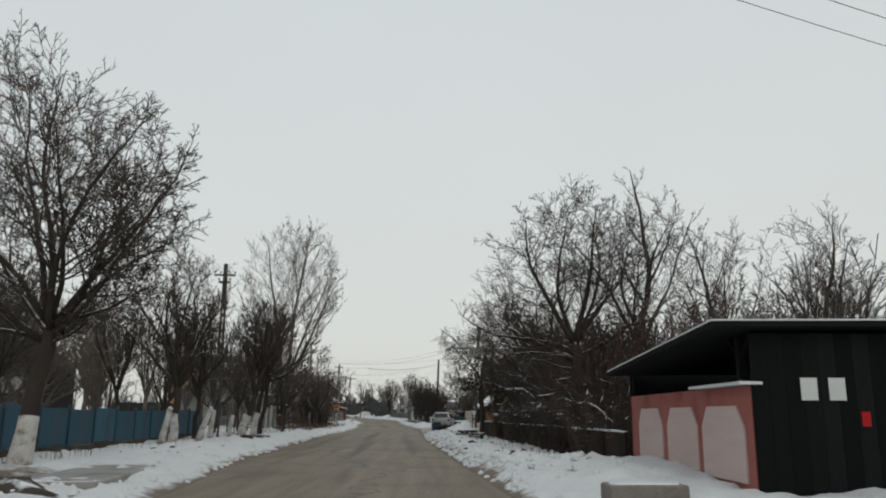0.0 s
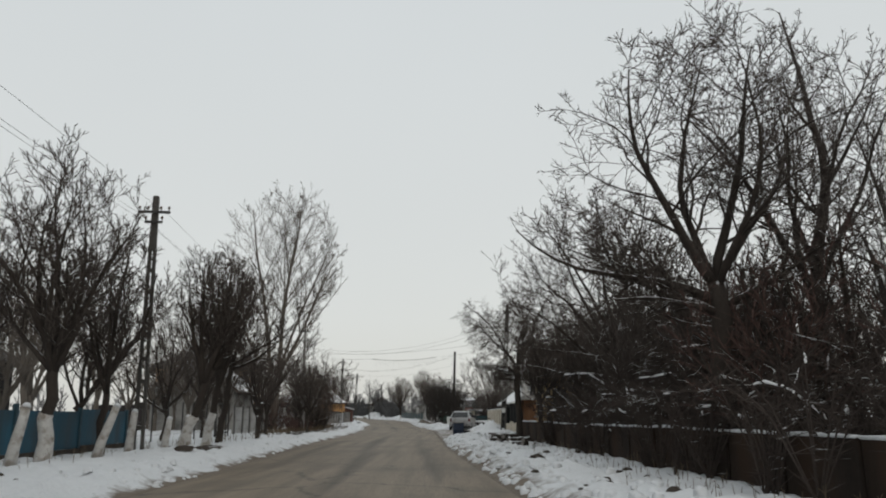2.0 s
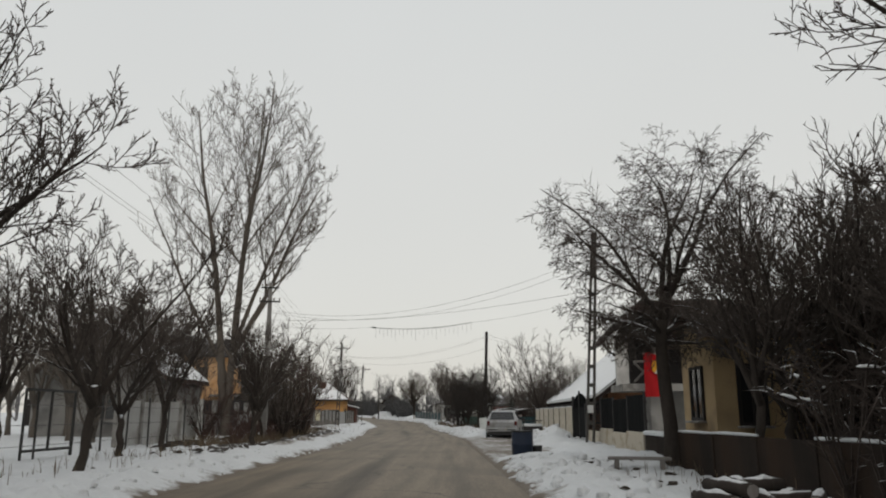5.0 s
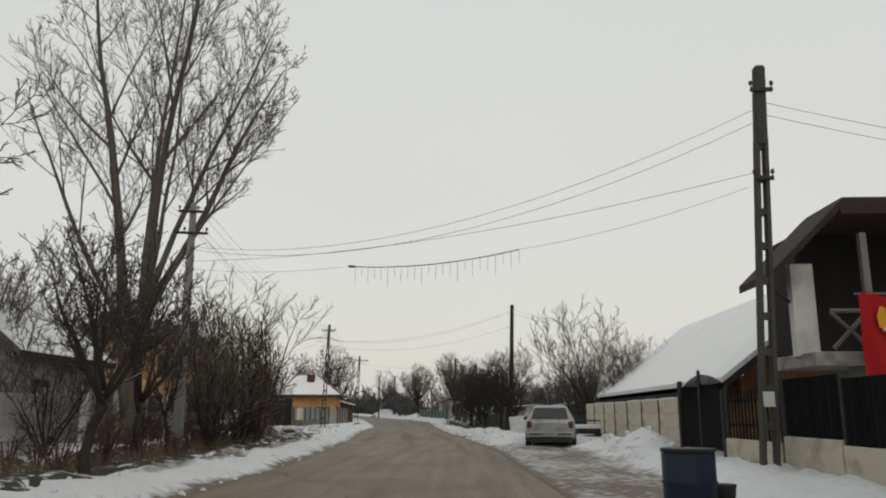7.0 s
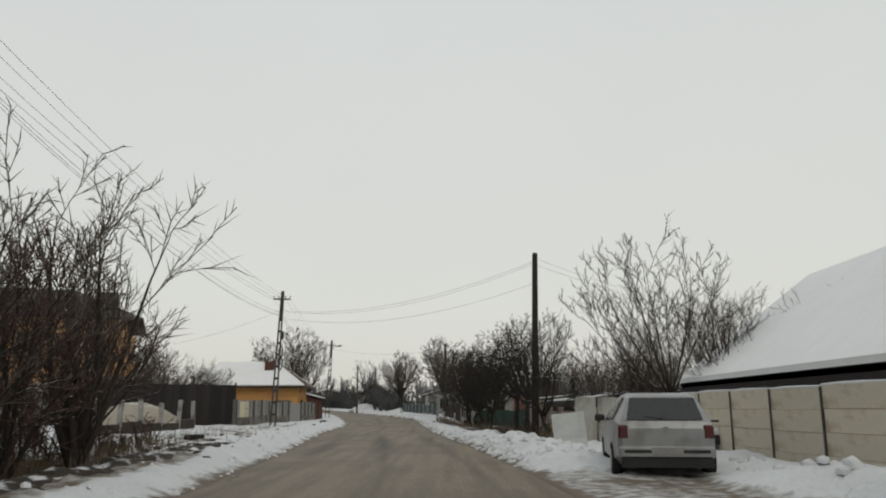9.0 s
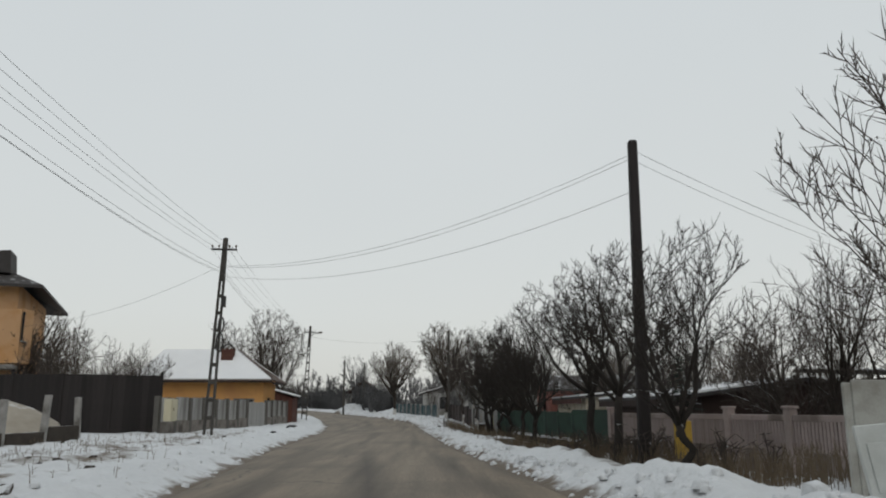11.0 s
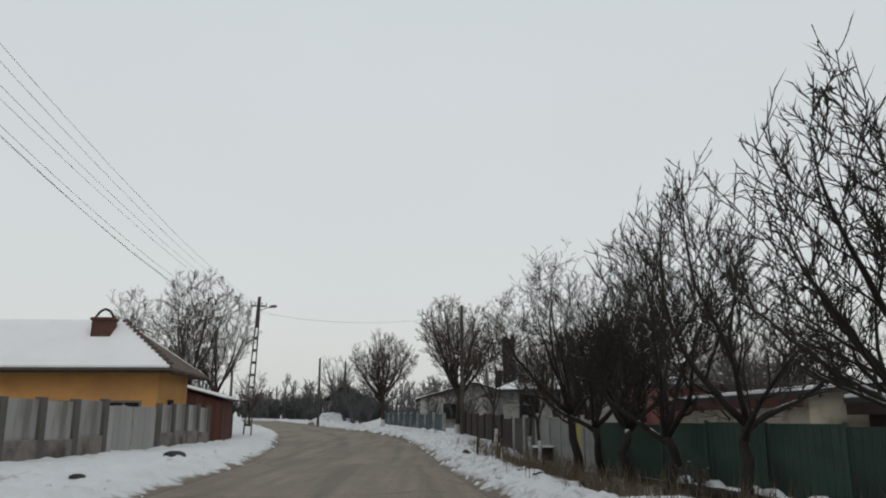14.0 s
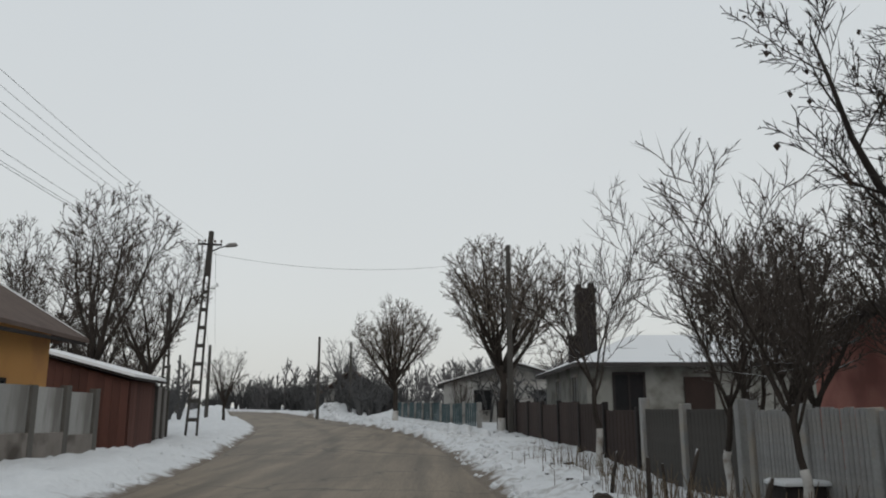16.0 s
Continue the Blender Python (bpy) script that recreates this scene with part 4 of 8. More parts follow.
tree("walnut_tree", "large bare tree with drooping limbs before the balcony house", "tree",
     tree_meshes(39, [(178, 76, 3.2, 0.36, 0.9), (150, 36, 4.2, 0.36, 1.0), (225, 62, 3.4, 0.3, 0.9), (90, 8, 4.8, 0.45, 1.0), (20, 36, 4.2, 0.4, 1.0), (-80, 30, 4.4, 0.38, 0.95), (60, 52, 3.4, 0.3, 0.88), (0, 14, 4.6, 0.4, 1.0), (-30, 66, 3.6, 0.3, 0.9), (10, 88, 3.4, 0.28, 0.86), (60, 92, 3.4, 0.26, 0.84), (100, 86, 3.2, 0.26, 0.86), (140, 80, 3.4, 0.28, 0.84), (165, 92, 3.0, 0.26, 0.84), (80, 66, 3.6, 0.3, 0.95), (200, 34, 4.2, 0.32, 1.0)], WEEP, 0.18, 3.1, (-0.1, 0.1), env=(0.05, 0.1, 4.9, 3.2, 3.1, 3.4)), (2.95, 46.7), group="trees behind the wall")

# fruiting tree over the scrap yard
tree("fruit_tree", "bare tree with a few dried fruits and leaves", "tree",
     tree_meshes(41, [(212, 42, 4.3, 0.36, 0.9), (165, 26, 4.2, 0.36, 1.0), (200, 60, 3.8, 0.26, 0.8), (230, 28, 4.2, 0.30, 1.0), (30, 28, 4.0, 0.34, 1.0), (80, 36, 3.8, 0.30, 0.9), (-60, 38, 3.8, 0.30, 0.9), (145, 56, 3.8, 0.26, 0.9)], SAPLING, 0.12, 1.4, leaves=260), (3.6, 80.3), group=STREET)

# old plum trees along the ditch
PLUMS = "plum row"
tree("fruit_tree", "old bare plum tree with snow in its fork", "tree",
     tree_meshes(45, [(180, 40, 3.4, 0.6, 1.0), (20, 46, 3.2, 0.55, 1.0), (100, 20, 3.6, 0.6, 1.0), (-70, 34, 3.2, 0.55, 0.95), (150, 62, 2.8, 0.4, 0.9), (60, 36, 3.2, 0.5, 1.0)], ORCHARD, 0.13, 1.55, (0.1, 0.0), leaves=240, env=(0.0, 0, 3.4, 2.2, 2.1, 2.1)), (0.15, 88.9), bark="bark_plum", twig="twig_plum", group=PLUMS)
tree("fruit_tree", "old bare plum tree with a long drooping limb", "tree",
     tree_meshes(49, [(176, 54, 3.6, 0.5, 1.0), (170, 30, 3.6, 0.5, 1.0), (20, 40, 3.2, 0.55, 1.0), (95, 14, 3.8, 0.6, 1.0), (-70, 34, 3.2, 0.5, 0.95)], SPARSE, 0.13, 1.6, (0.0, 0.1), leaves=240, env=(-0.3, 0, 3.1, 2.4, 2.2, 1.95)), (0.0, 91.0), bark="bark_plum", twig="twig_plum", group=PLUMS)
tree("fruit_tree", "bare plum tree that leans over the white fence", "tree",
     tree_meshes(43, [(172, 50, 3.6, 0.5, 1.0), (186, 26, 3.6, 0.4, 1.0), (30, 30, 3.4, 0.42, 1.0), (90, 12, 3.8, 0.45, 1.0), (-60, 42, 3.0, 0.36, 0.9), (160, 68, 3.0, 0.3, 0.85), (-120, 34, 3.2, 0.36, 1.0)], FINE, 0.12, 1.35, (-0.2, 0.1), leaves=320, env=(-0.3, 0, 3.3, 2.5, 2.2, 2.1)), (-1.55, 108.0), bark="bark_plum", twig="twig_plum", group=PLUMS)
tree("walnut_tree", "bare tree far behind the shelter", "tree",
     tree_meshes(47, ring(5, 25, 5.2, 0.42, rng) + [(60, 8, 5.8, 0.6, 1.0)], OPEN, 0.2, 3.2, env=(0, 0, 6.2, 2.9, 2.7, 3.4)), (14.2, 28.4), group="trees behind the wall")

# shared kinds: (seed, limbs, spec, trunk radius, fork height, leaves)
KINDS = {}
ENVS = {"orchard_a": (0, 0, 3.1, 2.3, 2.2, 1.9), "orchard_b": (-0.1, 0, 3.0, 2.4, 2.2, 1.9), "orchard_c": (0.1, 0, 3.2, 2.3, 2.2, 1.9), "plum_a": (0.1, 0.1, 3.6, 2.2, 2.1, 2.3), "plum_b": (-0.2, 0, 3.4, 2.3, 2.2, 2.2), "plum_c": (0.3, 0, 3.9, 2.1, 2.0, 2.3), "crown": (0, 0, 3.7, 2.4, 2.3, 2.0), "far_a": (0, 0, 4.6, 2.6, 2.5, 2.8), "far_b": (0, 0, 3.9, 2.8, 2.6, 2.5)}
for key, args in {
    "plum_a": (51, ring(6, 32, 3.4, 0.6, rng) + [(90, 10, 3.8, 0.6, 1.0)], PLUM, 0.11, 1.7, (0.15, 0.1), 0.2, 220),
    "plum_b": (53, ring(5, 38, 3.6, 0.6, rng) + [(40, 12, 3.6, 0.6, 1.0)], PLUM, 0.12, 1.5, (-0.25, 0), 0.25, 180),
    "plum_c": (55, ring(5, 28, 3.8, 0.6, rng), PLUM, 0.10, 1.9, (0.3, -0.1), 0.2, 120),
    "orchard_a": (81, [(170, 50, 3.8, 0.62, 1.0), (20, 46, 3.8, 0.6, 1.0), (260, 50, 3.4, 0.55, 0.95), (95, 42, 3.6, 0.55, 1.0), (310, 30, 3.8, 0.5, 1.0), (200, 24, 3.8, 0.5, 1.0)], VASE, 0.105, 1.1, (0.15, 0.05), 0.24, 200),
    "orchard_b": (83, [(200, 54, 3.8, 0.6, 1.0), (320, 46, 3.6, 0.6, 1.0), (70, 48, 3.6, 0.55, 0.9), (120, 26, 3.8, 0.5, 1.0), (260, 34, 3.6, 0.5, 1.0), (20, 58, 3.4, 0.5, 0.9)], VASE, 0.10, 1.0, (-0.22, 0.05), 0.28, 160),
    "orchard_c": (85, [(150, 44, 4.0, 0.62, 1.0), (345, 50, 3.8, 0.58, 0.95), (240, 56, 3.4, 0.5, 0.85), (60, 36, 3.8, 0.5, 1.0), (190, 22, 3.8, 0.46, 1.0)], VASE, 0.10, 1.2, (0.26, -0.1), 0.28, 180),
    "thicket_a": (61, ring(7, 20, 3.6, 0.6, rng, (0.1, 0.6)), THICKET, 0.09, 0.8, (0, 0), 0.1, 0),
    "thicket_b": (63, ring(8, 26, 3.0, 0.6, rng, (0.1, 0.6)), THICKET, 0.08, 0.7, (0, 0), 0.1, 140),
    "broom": (65, ring(12, 12, 4.6, 0.5, rng, (0.3, 1.0)), THICKET, 0.14, 1.4, (0, 0), 0.1, 0),
    "crown": (87, ring(13, 36, 3.3, 0.5, rng, (0.75, 1.0)) + [(0, 6, 3.4, 0.5, 1.0)], PLUM, 0.13, 1.9, (0.05, 0.0), 0.1, 60),
    "sapling": (67, ring(4, 26, 2.8, 0.5, rng), VASE, 0.06, 1.7, (0.1, 0), 0.1, 20),
    "far_a": (71, ring(6, 26, 4.8, 0.6, rng), FAR, 0.16, 2.2, (0, 0), 0.1, 0),
    "far_b": (73, ring(7, 34, 4.2, 0.6, rng), FAR, 0.15, 1.6, (0, 0), 0.1, 0),
}.items():
    seed, limbs, sp, r, fork, ln, crook, lv = args
    geos = tree_meshes(seed, limbs, sp, r, fork, ln, crook, lv, ENVS.get(key))
    KINDS[key] = [geos[k].mesh(key, [M["bark"]], k == 0) if geos[k].v else None for k in range(3)]
    KINDS[key].append(max(v[2] for v in geos[1].v))
    KINDS[key].append(geos[3])


def plant(kind, x, y, height, label, category="tree", group=STREET, turn=None, bark="bark", twig="twig", name="fruit_tree", lime=0.0):
    a, b, c, top, (stem, radii) = KINDS[kind]
    t = thing(name, label, category, group, at=(x, y, ground_z(x, y) - 0.02))
    s = height / top
    t.matrix_basis = t.matrix_basis @ Matrix.Rotation(radians(rng.uniform(0, 360) if turn is None else turn), 4, "Z") @ Matrix.Scale(s, 4)
    for nm, me, m in (("trunk", a, bark), ("crown", b, twig), ("leaf_clumps", c, "leaf")):
        if me:
            o = part(nm, me, None, t)
            o.material_slots[0].link = "OBJECT"
            o.material_slots[0].material = M[m]
    if lime:
        pts, rad, tall = [], [], stem[6][2] + 0.3
        for k in range(9):
            i = 6 * min(0.999, (min(lime / s, stem[6][2]) * k / 8 + 0.2) / tall)
            j = int(i)
            pts.append(tuple(Vector(stem[j]).lerp(Vector(stem[j + 1]), i - j)))
            rad.append(radii[j] + (radii[j + 1] - radii[j]) * (i - j) + 0.014)
        part("limewash", Geo().tube(pts, rad, 10), M["lime"], t, "whitewashed lower trunk", smooth=True)
    return t


# left verge: further trees and the thickets round the poplar
for kind, x, y, h in (("orchard_b", -11.3, 20.0, 5.2), ("plum_b", -13.2, 23.5, 5.6), ("orchard_a", -15.8, 22.5, 5.4), ("plum_a", -9.4, 31.0, 6.0), ("plum_c", -11.8, 30.0, 6.3), ("plum_b", -12.5, 36.5, 5.5), ("plum_a", -11.5, 46.5, 5.0), ("plum_b", -12.6, 53.0, 5.2)):
    plant(kind, x, y, h, "bare fruit tree behind the street fence")
for kind, x, y, h in (("plum_b", -8.4, 55.6, 4.4), ("plum_a", -9.7, 61.0, 4.8), ("plum_c", -10.0, 63.6, 3.8)):
    plant(kind, x, y, h, "crooked bare tree on the verge before the house")
for kind, x, y, h in (("thicket_a", -9.7, 66.0, 4.6), ("thicket_b", -9.8, 68.9, 4.2), ("thicket_a", -9.9, 71.5, 6.4), ("thicket_a", -11.2, 69.4, 6.2), ("thicket_b", -11.0, 74.0, 3.8), ("thicket_b", -11.6, 60.5, 3.0), ("thicket_a", -10.5, 72.6, 5.2), ("thicket_b", -10.3, 67.5, 4.8), ("thicket_a", -12.0, 72.2, 5.4)):
    plant(kind, x, y, h, "dense bare shrub on the verge", "shrub", "verge shrubs", name="shrub", twig="twig_red" if h < 4.3 else "twig_light")
# woods behind the blue fence
for k in range(13):
    x, y = -15.5 - rng.random() * 12, 20 + k * 4.4 + rng.uniform(-1, 1)
    if 45 < y < 59:
        x = max(x, -23.5)
    plant(("far_a", "far_b")[k % 2], x, y, rng.uniform(5.0, 8.5), "grey bare garden tree behind the fences", group="garden trees", bark="bark_grey", twig="twig_light", name="garden_tree")
for kind, x, y, h in (("thicket_a", -12.6, 21.5, 5.0), ("orchard_c", -14.2, 26.0, 5.8), ("thicket_a", -13.0, 30.5, 5.2), ("orchard_a", -12.0, 24.4, 4.8), ("orchard_b", -16.5, 31.0, 6.2)):
    plant(kind, x, y, h, "tangled bare garden tree behind the blue fence", group="garden trees", name="garden_tree", bark="bark_grey", twig="twig_light")
for k in range(7):
    plant(("far_a", "orchard_c")[k % 2], 6.2 + 0.9 * (k % 3), 36.0 + 1.6 * k, rng.uniform(5.0, 6.4), "dense bare garden tree behind the wall", group="garden trees", name="garden_tree")
# undergrowth behind the rusty wall
for k in range(26):
    x, y = 5.0 + rng.random() * 3.6 + (0.9 if k % 3 == 0 else 0), 19.5 + k * 1.12
    plant(("thicket_a", "thicket_b", "far_b")[k % 3], x, y, rng.uniform(3.2, 5.4) * (1.0 if y < 31 else 0.78), "snow-dusted tangled shrub behind the wall", "shrub", "wall shrubs", name="shrub", twig=("twig_snow", "twig_red", "twig_snow")[k % 3])
for k in range(6):
    plant(("thicket_a", "far_b")[k % 2], 5.9 + 0.4 * (k % 3), 25.5 + k * 1.1, 4.6 + 0.5 * (k % 2), "snow-dusted tangled shrub behind the wall", "shrub", "wall shrubs", name="shrub", twig="twig_snow")
for k in range(9):
    plant(("far_b", "far_a")[k % 2], 7.6 + 0.5 * (k % 3) + rng.random(), 31 + k * 1.6, rng.uniform(4.6, 6.2), "dense bare garden tree behind the wall", group="garden trees", name="garden_tree")
for k in range(10):
    x, y = 9.5 + rng.random() * 9, 22 + k * 2.8
    plant(("far_a", "far_b")[k % 2], x, y, rng.uniform(5.5, 7.5), "bare garden tree behind the wall", group="garden trees", name="garden_tree")
for kind, x, y, h in (("plum_a", 3.5, 43.2, 5.4), ("plum_b", 6.2, 45.4, 6.2), ("thicket_a", 5.8, 44.0, 5.2), ("orchard_c", 4.3, 44.4, 6.0), ("orchard_a", 5.2, 42.2, 6.4), ("thicket_a", 7.4, 44.6, 6.4), ("orchard_b", 6.8, 42.6, 6.4), ("far_a", 8.8, 45.6, 6.6)):
    plant(kind, x, y, h, "bare tree at the end of the wall")
# hedge of trees beyond the parked car
for k in range(14):
    x, y = 3.4 - 0.10 * k + rng.uniform(-1.2, 1.6), 84 + k * 2.3
    plant(("thicket_a", "broom", "thicket_b")[k % 3], x + 1.6, y, rng.uniform(3.4, 5.2), "bare shrub in the hedge behind the fence", "shrub", "hedge", name="shrub")
for kind, x, y, h, a in (("orchard_b", -11.6, 41.5, 5.8, 140), ("orchard_a", -9.2, 47.6, 4.6, 200)):
    plant(kind, x, y, h, "dark bare plum tree leaning on the verge", turn=a)
for k in range(8):
    plant(("thicket_a", "orchard_b", "thicket_b")[k % 3], 4.7 + 0.35 * (k % 4) - 0.03 * k, 32.5 + 1.2 * k, (4.6, 4.9, 3.4)[k % 3], "snow-dusted tangled shrub behind the wall", "shrub", "wall shrubs", name="shrub", twig=("twig_snow", "twig", "twig_snow")[k % 3])
for x, y, h in ((5.2, 80.0, 5.2), (6.4, 84.5, 5.6), (7.4, 79.0, 4.8)):
    plant("broom", x, y, h, "bare upright tree behind the snowy roof", name="garden_tree", group="garden trees")
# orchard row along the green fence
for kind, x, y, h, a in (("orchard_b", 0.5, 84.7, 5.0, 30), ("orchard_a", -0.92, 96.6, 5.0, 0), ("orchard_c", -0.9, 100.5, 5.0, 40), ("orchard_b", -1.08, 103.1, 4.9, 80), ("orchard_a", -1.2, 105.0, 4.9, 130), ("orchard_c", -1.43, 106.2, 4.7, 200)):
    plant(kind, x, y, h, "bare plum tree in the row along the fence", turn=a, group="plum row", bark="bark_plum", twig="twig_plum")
for kind, x, y, h, lm in (("sapling", -2.47, 120.2, 5.8, 0.9), ("sapling", -1.9, 112.0, 4.4, 0.8), ("sapling", -1.95, 114.2, 4.6, 0.8), ("plum_c", 0.4, 116.5, 4.4, 0), ("plum_b", 1.0, 118.5, 4.6, 0), ("crown", -3.3, 134.6, 8.2, 0.7), ("crown", -8.4, 150.5, 7.7, 0.8), ("thicket_a", -4.6, 146.6, 3.4, 0), ("thicket_a", -2.2, 146.2, 3.8, 0), ("plum_b", 0.7, 113.4, 4.6, 0), ("orchard_a", -0.5, 111.6, 4.7, 0), ("orchard_b", -0.7, 116.4, 4.4, 0)):
    plant(kind, x, y, h, "bare street tree with whitewashed trunk" if lm else "bare fruit tree beside the street", lime=lm, twig="twig_light" if kind == "crown" else "twig")
# trees behind the yellow house and round the bend
for x, y, h in ((-19.0, 133.0, 5.0), (-22.0, 140.0, 5.5), (-19.4, 108.5, 4.0), (-24.5, 107.5, 5.6), (-29.0, 109.0, 6.4), (-18.5, 150.0, 4.4)):
    plant("far_b", x, y, h, "bare rounded garden tree behind the houses", group="garden trees", name="garden_tree")
for k in range(17):
    x = -75 + k * 8.4 + rng.uniform(-1.5, 1.5)
    y = 186 + rng.uniform(-6, 16) + 0.25 * abs(x + 10)
    if edge(LEFT, y) - 3 < x < edge(RIGHT, y) + 3:
        continue
    plant(("far_a", "far_b")[k % 2], x, y, rng.uniform(4.5, 9.0), "distant bare tree beyond the bend, greyed for haze", group="distant trees", name="garden_tree", bark="hazed_far_wood", twig="hazed_far_wood")
for k in range(11):
    x, y = -21 - rng.random() * 20, 128 + k * 4.4
    plant(("far_a", "far_b")[k % 2], x, y, rng.uniform(3.5, 5.5), "bare garden tree on the inner side of the bend", group="garden trees", name="garden_tree", bark="bark_grey", twig="twig_light")
for k in range(11):
    x, y = 2.0 + rng.random() * 14, 112 + k * 5.0
    plant(("far_a", "far_b")[k % 2], x, y, rng.uniform(4.0, 6.5), "bare garden tree behind the low houses", group="garden trees", name="garden_tree", bark="bark_grey", twig="twig_light")

for kind, x, y, h in (("thicket_a", -22.4, 107.6, 5.6), ("far_b", -24.6, 108.8, 6.4), ("thicket_a", -20.6, 109.4, 4.6), ("orchard_a", -23.0, 110.0, 6.2), ("thicket_b", -21.6, 106.0, 4.8), ("far_b", -26.4, 109.0, 5.6), ("orchard_a", -19.6, 111.0, 4.6)):
    plant(kind, x, y, h, "rounded bare bush behind the plank fence", "shrub", "garden trees", name="shrub", bark="bark_grey", twig="twig")
for x, y, h, a in ((-17.3, 128.6, 8.6, 30), (-19.6, 130.5, 7.6, 160), (-16.4, 132.5, 7.4, 290), (-18.6, 136.0, 5.6, 70), (-20.6, 134.5, 5.2, 10)):
    plant("plum_c", x, y, h, "bare branching tree behind the yellow house", group="garden trees", name="garden_tree", turn=a)


def far_woods(label, boxes, seed):
    """A belt of many small bare trees, one mesh."""
    r_, g = random.Random(seed), Geo()
    for x0, x1, y0, y1, n, h0, h1 in boxes:
        for _ in range(n):
            x, y = r_.uniform(x0, x1), r_.uniform(y0, y1)
            if edge(LEFT, y) - 2.5 < x < edge(RIGHT, y) + 2.5:
                continue
            z, h = rise(y) + 0.1, r_.uniform(h0, h1)
            g.tube([(x, y, z), (x + r_.uniform(-0.2, 0.2), y, z + h * 0.5), (x + r_.uniform(-0.4, 0.4), y, z + h)], [0.16, 0.10, 0.04], 3)
            for k in range(11):
                t = r_.uniform(0.03, 0.9)
                a, l = r_.uniform(0, 6.28), h * r_.uniform(0.2, 0.42) * (1.1 - 0.5 * t)
                bx, by, bz = x + l * 0.6 * math.cos(a), y + l * 0.6 * math.sin(a), z + h * t + l * 0.8
                g.tube([(x, y, z + h * t), (bx, by, bz)], [0.07, 0.04], 3)
                for q in range(7):
                    s, b, m = r_.uniform(0.25, 1), r_.uniform(0, 6.28), l * r_.uniform(0.3, 0.6)
                    px, py, pz = x + (bx - x) * s, y + (by - y) * s, z + h * t + (bz - z - h * t) * s
                    g.spike((px, py, pz), (px + m * 0.55 * math.cos(b), py + m * 0.55 * math.sin(b), pz + m * 0.8), 0.05)
    # the haze over these trees is only their grey colour
    o = part("far_woods", g, M["hazed_far_wood"])
    tagged(o, label, "woods", kind="stuff")


far_woods("belt of bare trees beyond the bend, haze painted into their grey", ((-80, 50, 200, 218, 190, 2.5, 6.5), (-10, 14, 168, 190, 60, 2.0, 5.5), (-56, -26, 150, 186, 90, 1.5, 5.0), (-110, -60, 130, 200, 40, 4, 7)), 4)

for kind, x, y, h in (("far_a", -16.4, 66.0, 6.2), ("far_b", -18.4, 70.5, 6.6), ("far_a", -16.8, 75.0, 6.0), ("far_b", -20.0, 63.5, 6.4), ("far_a", -21.5, 78.0, 6.0), ("far_b", -17.8, 72.5, 6.8), ("far_a", -19.6, 67.5, 6.6), ("thicket_a", -15.6, 64.6, 5.4), ("thicket_a", -14.4, 57.2, 4.8)):
    plant(kind, x, y, h, "bare garden tree behind the pale wall", group="garden trees", name="garden_tree", bark="bark_grey", twig="twig_light")


def far_hedge(label, runs, seed):
    """A ragged hedge of bare bushes that follows the road's outer or inner edge, one mesh. runs: (table, side, y0, y1, nearest, farthest, bushes, heights)."""
    r_, g = random.Random(seed), Geo()
    for table, side, y0, y1, d0, d1, n, h0, h1 in runs:
        line = [(edge(table, y0 + k), y0 + k) for k in range(int(y1 - y0))]
        run = [0.0]
        for (xa, ya), (xb, yb) in zip(line, line[1:]):
            run.append(run[-1] + math.hypot(xb - xa, yb - ya))
        for _ in range(n):
            at = r_.uniform(0, run[-1])
            i = max(k for k in range(len(line) - 1) if run[k] <= at)
            (xa, ya), (xb, yb) = line[i], line[i + 1]
            l, d, t = run[i + 1] - run[i], side * r_.uniform(d0, d1), (at - run[i]) / (run[i + 1] - run[i])
            x, y = xa + (xb - xa) * t + d * (yb - ya) / l, ya + (yb - ya) * t - d * (xb - xa) / l
            z = rise(y) + 0.05
            h = r_.uniform(h0, h1) * (0.75 + 0.35 * math.sin(at * 0.21 + seed) * math.sin(at * 0.07))
            for k in range(9):
                a, w = r_.uniform(0, 6.28), h * r_.uniform(0.1, 0.42)
                top = (x + w * math.cos(a), y + w * math.sin(a), z + h * r_.uniform(0.55, 1.0))
                knee = (x + w * 0.35 * math.cos(a), y + w * 0.35 * math.sin(a), z + h * 0.35)
                g.tube([(x, y, z - 0.1), knee, top], [0.06, 0.045, 0.02], 3)
                for q in range(5):
                    s, b, m = r_.random(), r_.uniform(0, 6.28), h * r_.uniform(0.12, 0.3)
                    p = tuple(knee[c] + (top[c] - knee[c]) * s for c in range(3))
                    g.spike(p, (p[0] + m * math.cos(b), p[1] + m * math.sin(b), p[2] + m * r_.uniform(0.2, 1.2)), 0.05)
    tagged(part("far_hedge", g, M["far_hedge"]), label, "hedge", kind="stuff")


far_hedge("dark ragged hedge of bare bushes round the bend, greyed for haze", ((RIGHT, 1, 165, 258, 2.5, 8, 520, 2.2, 5.2), (LEFT, -1, 146, 200, 4, 14, 130, 1.4, 3.6), (RIGHT, 1, 140, 168, 6, 16, 70, 2.0, 4.4)), 6)


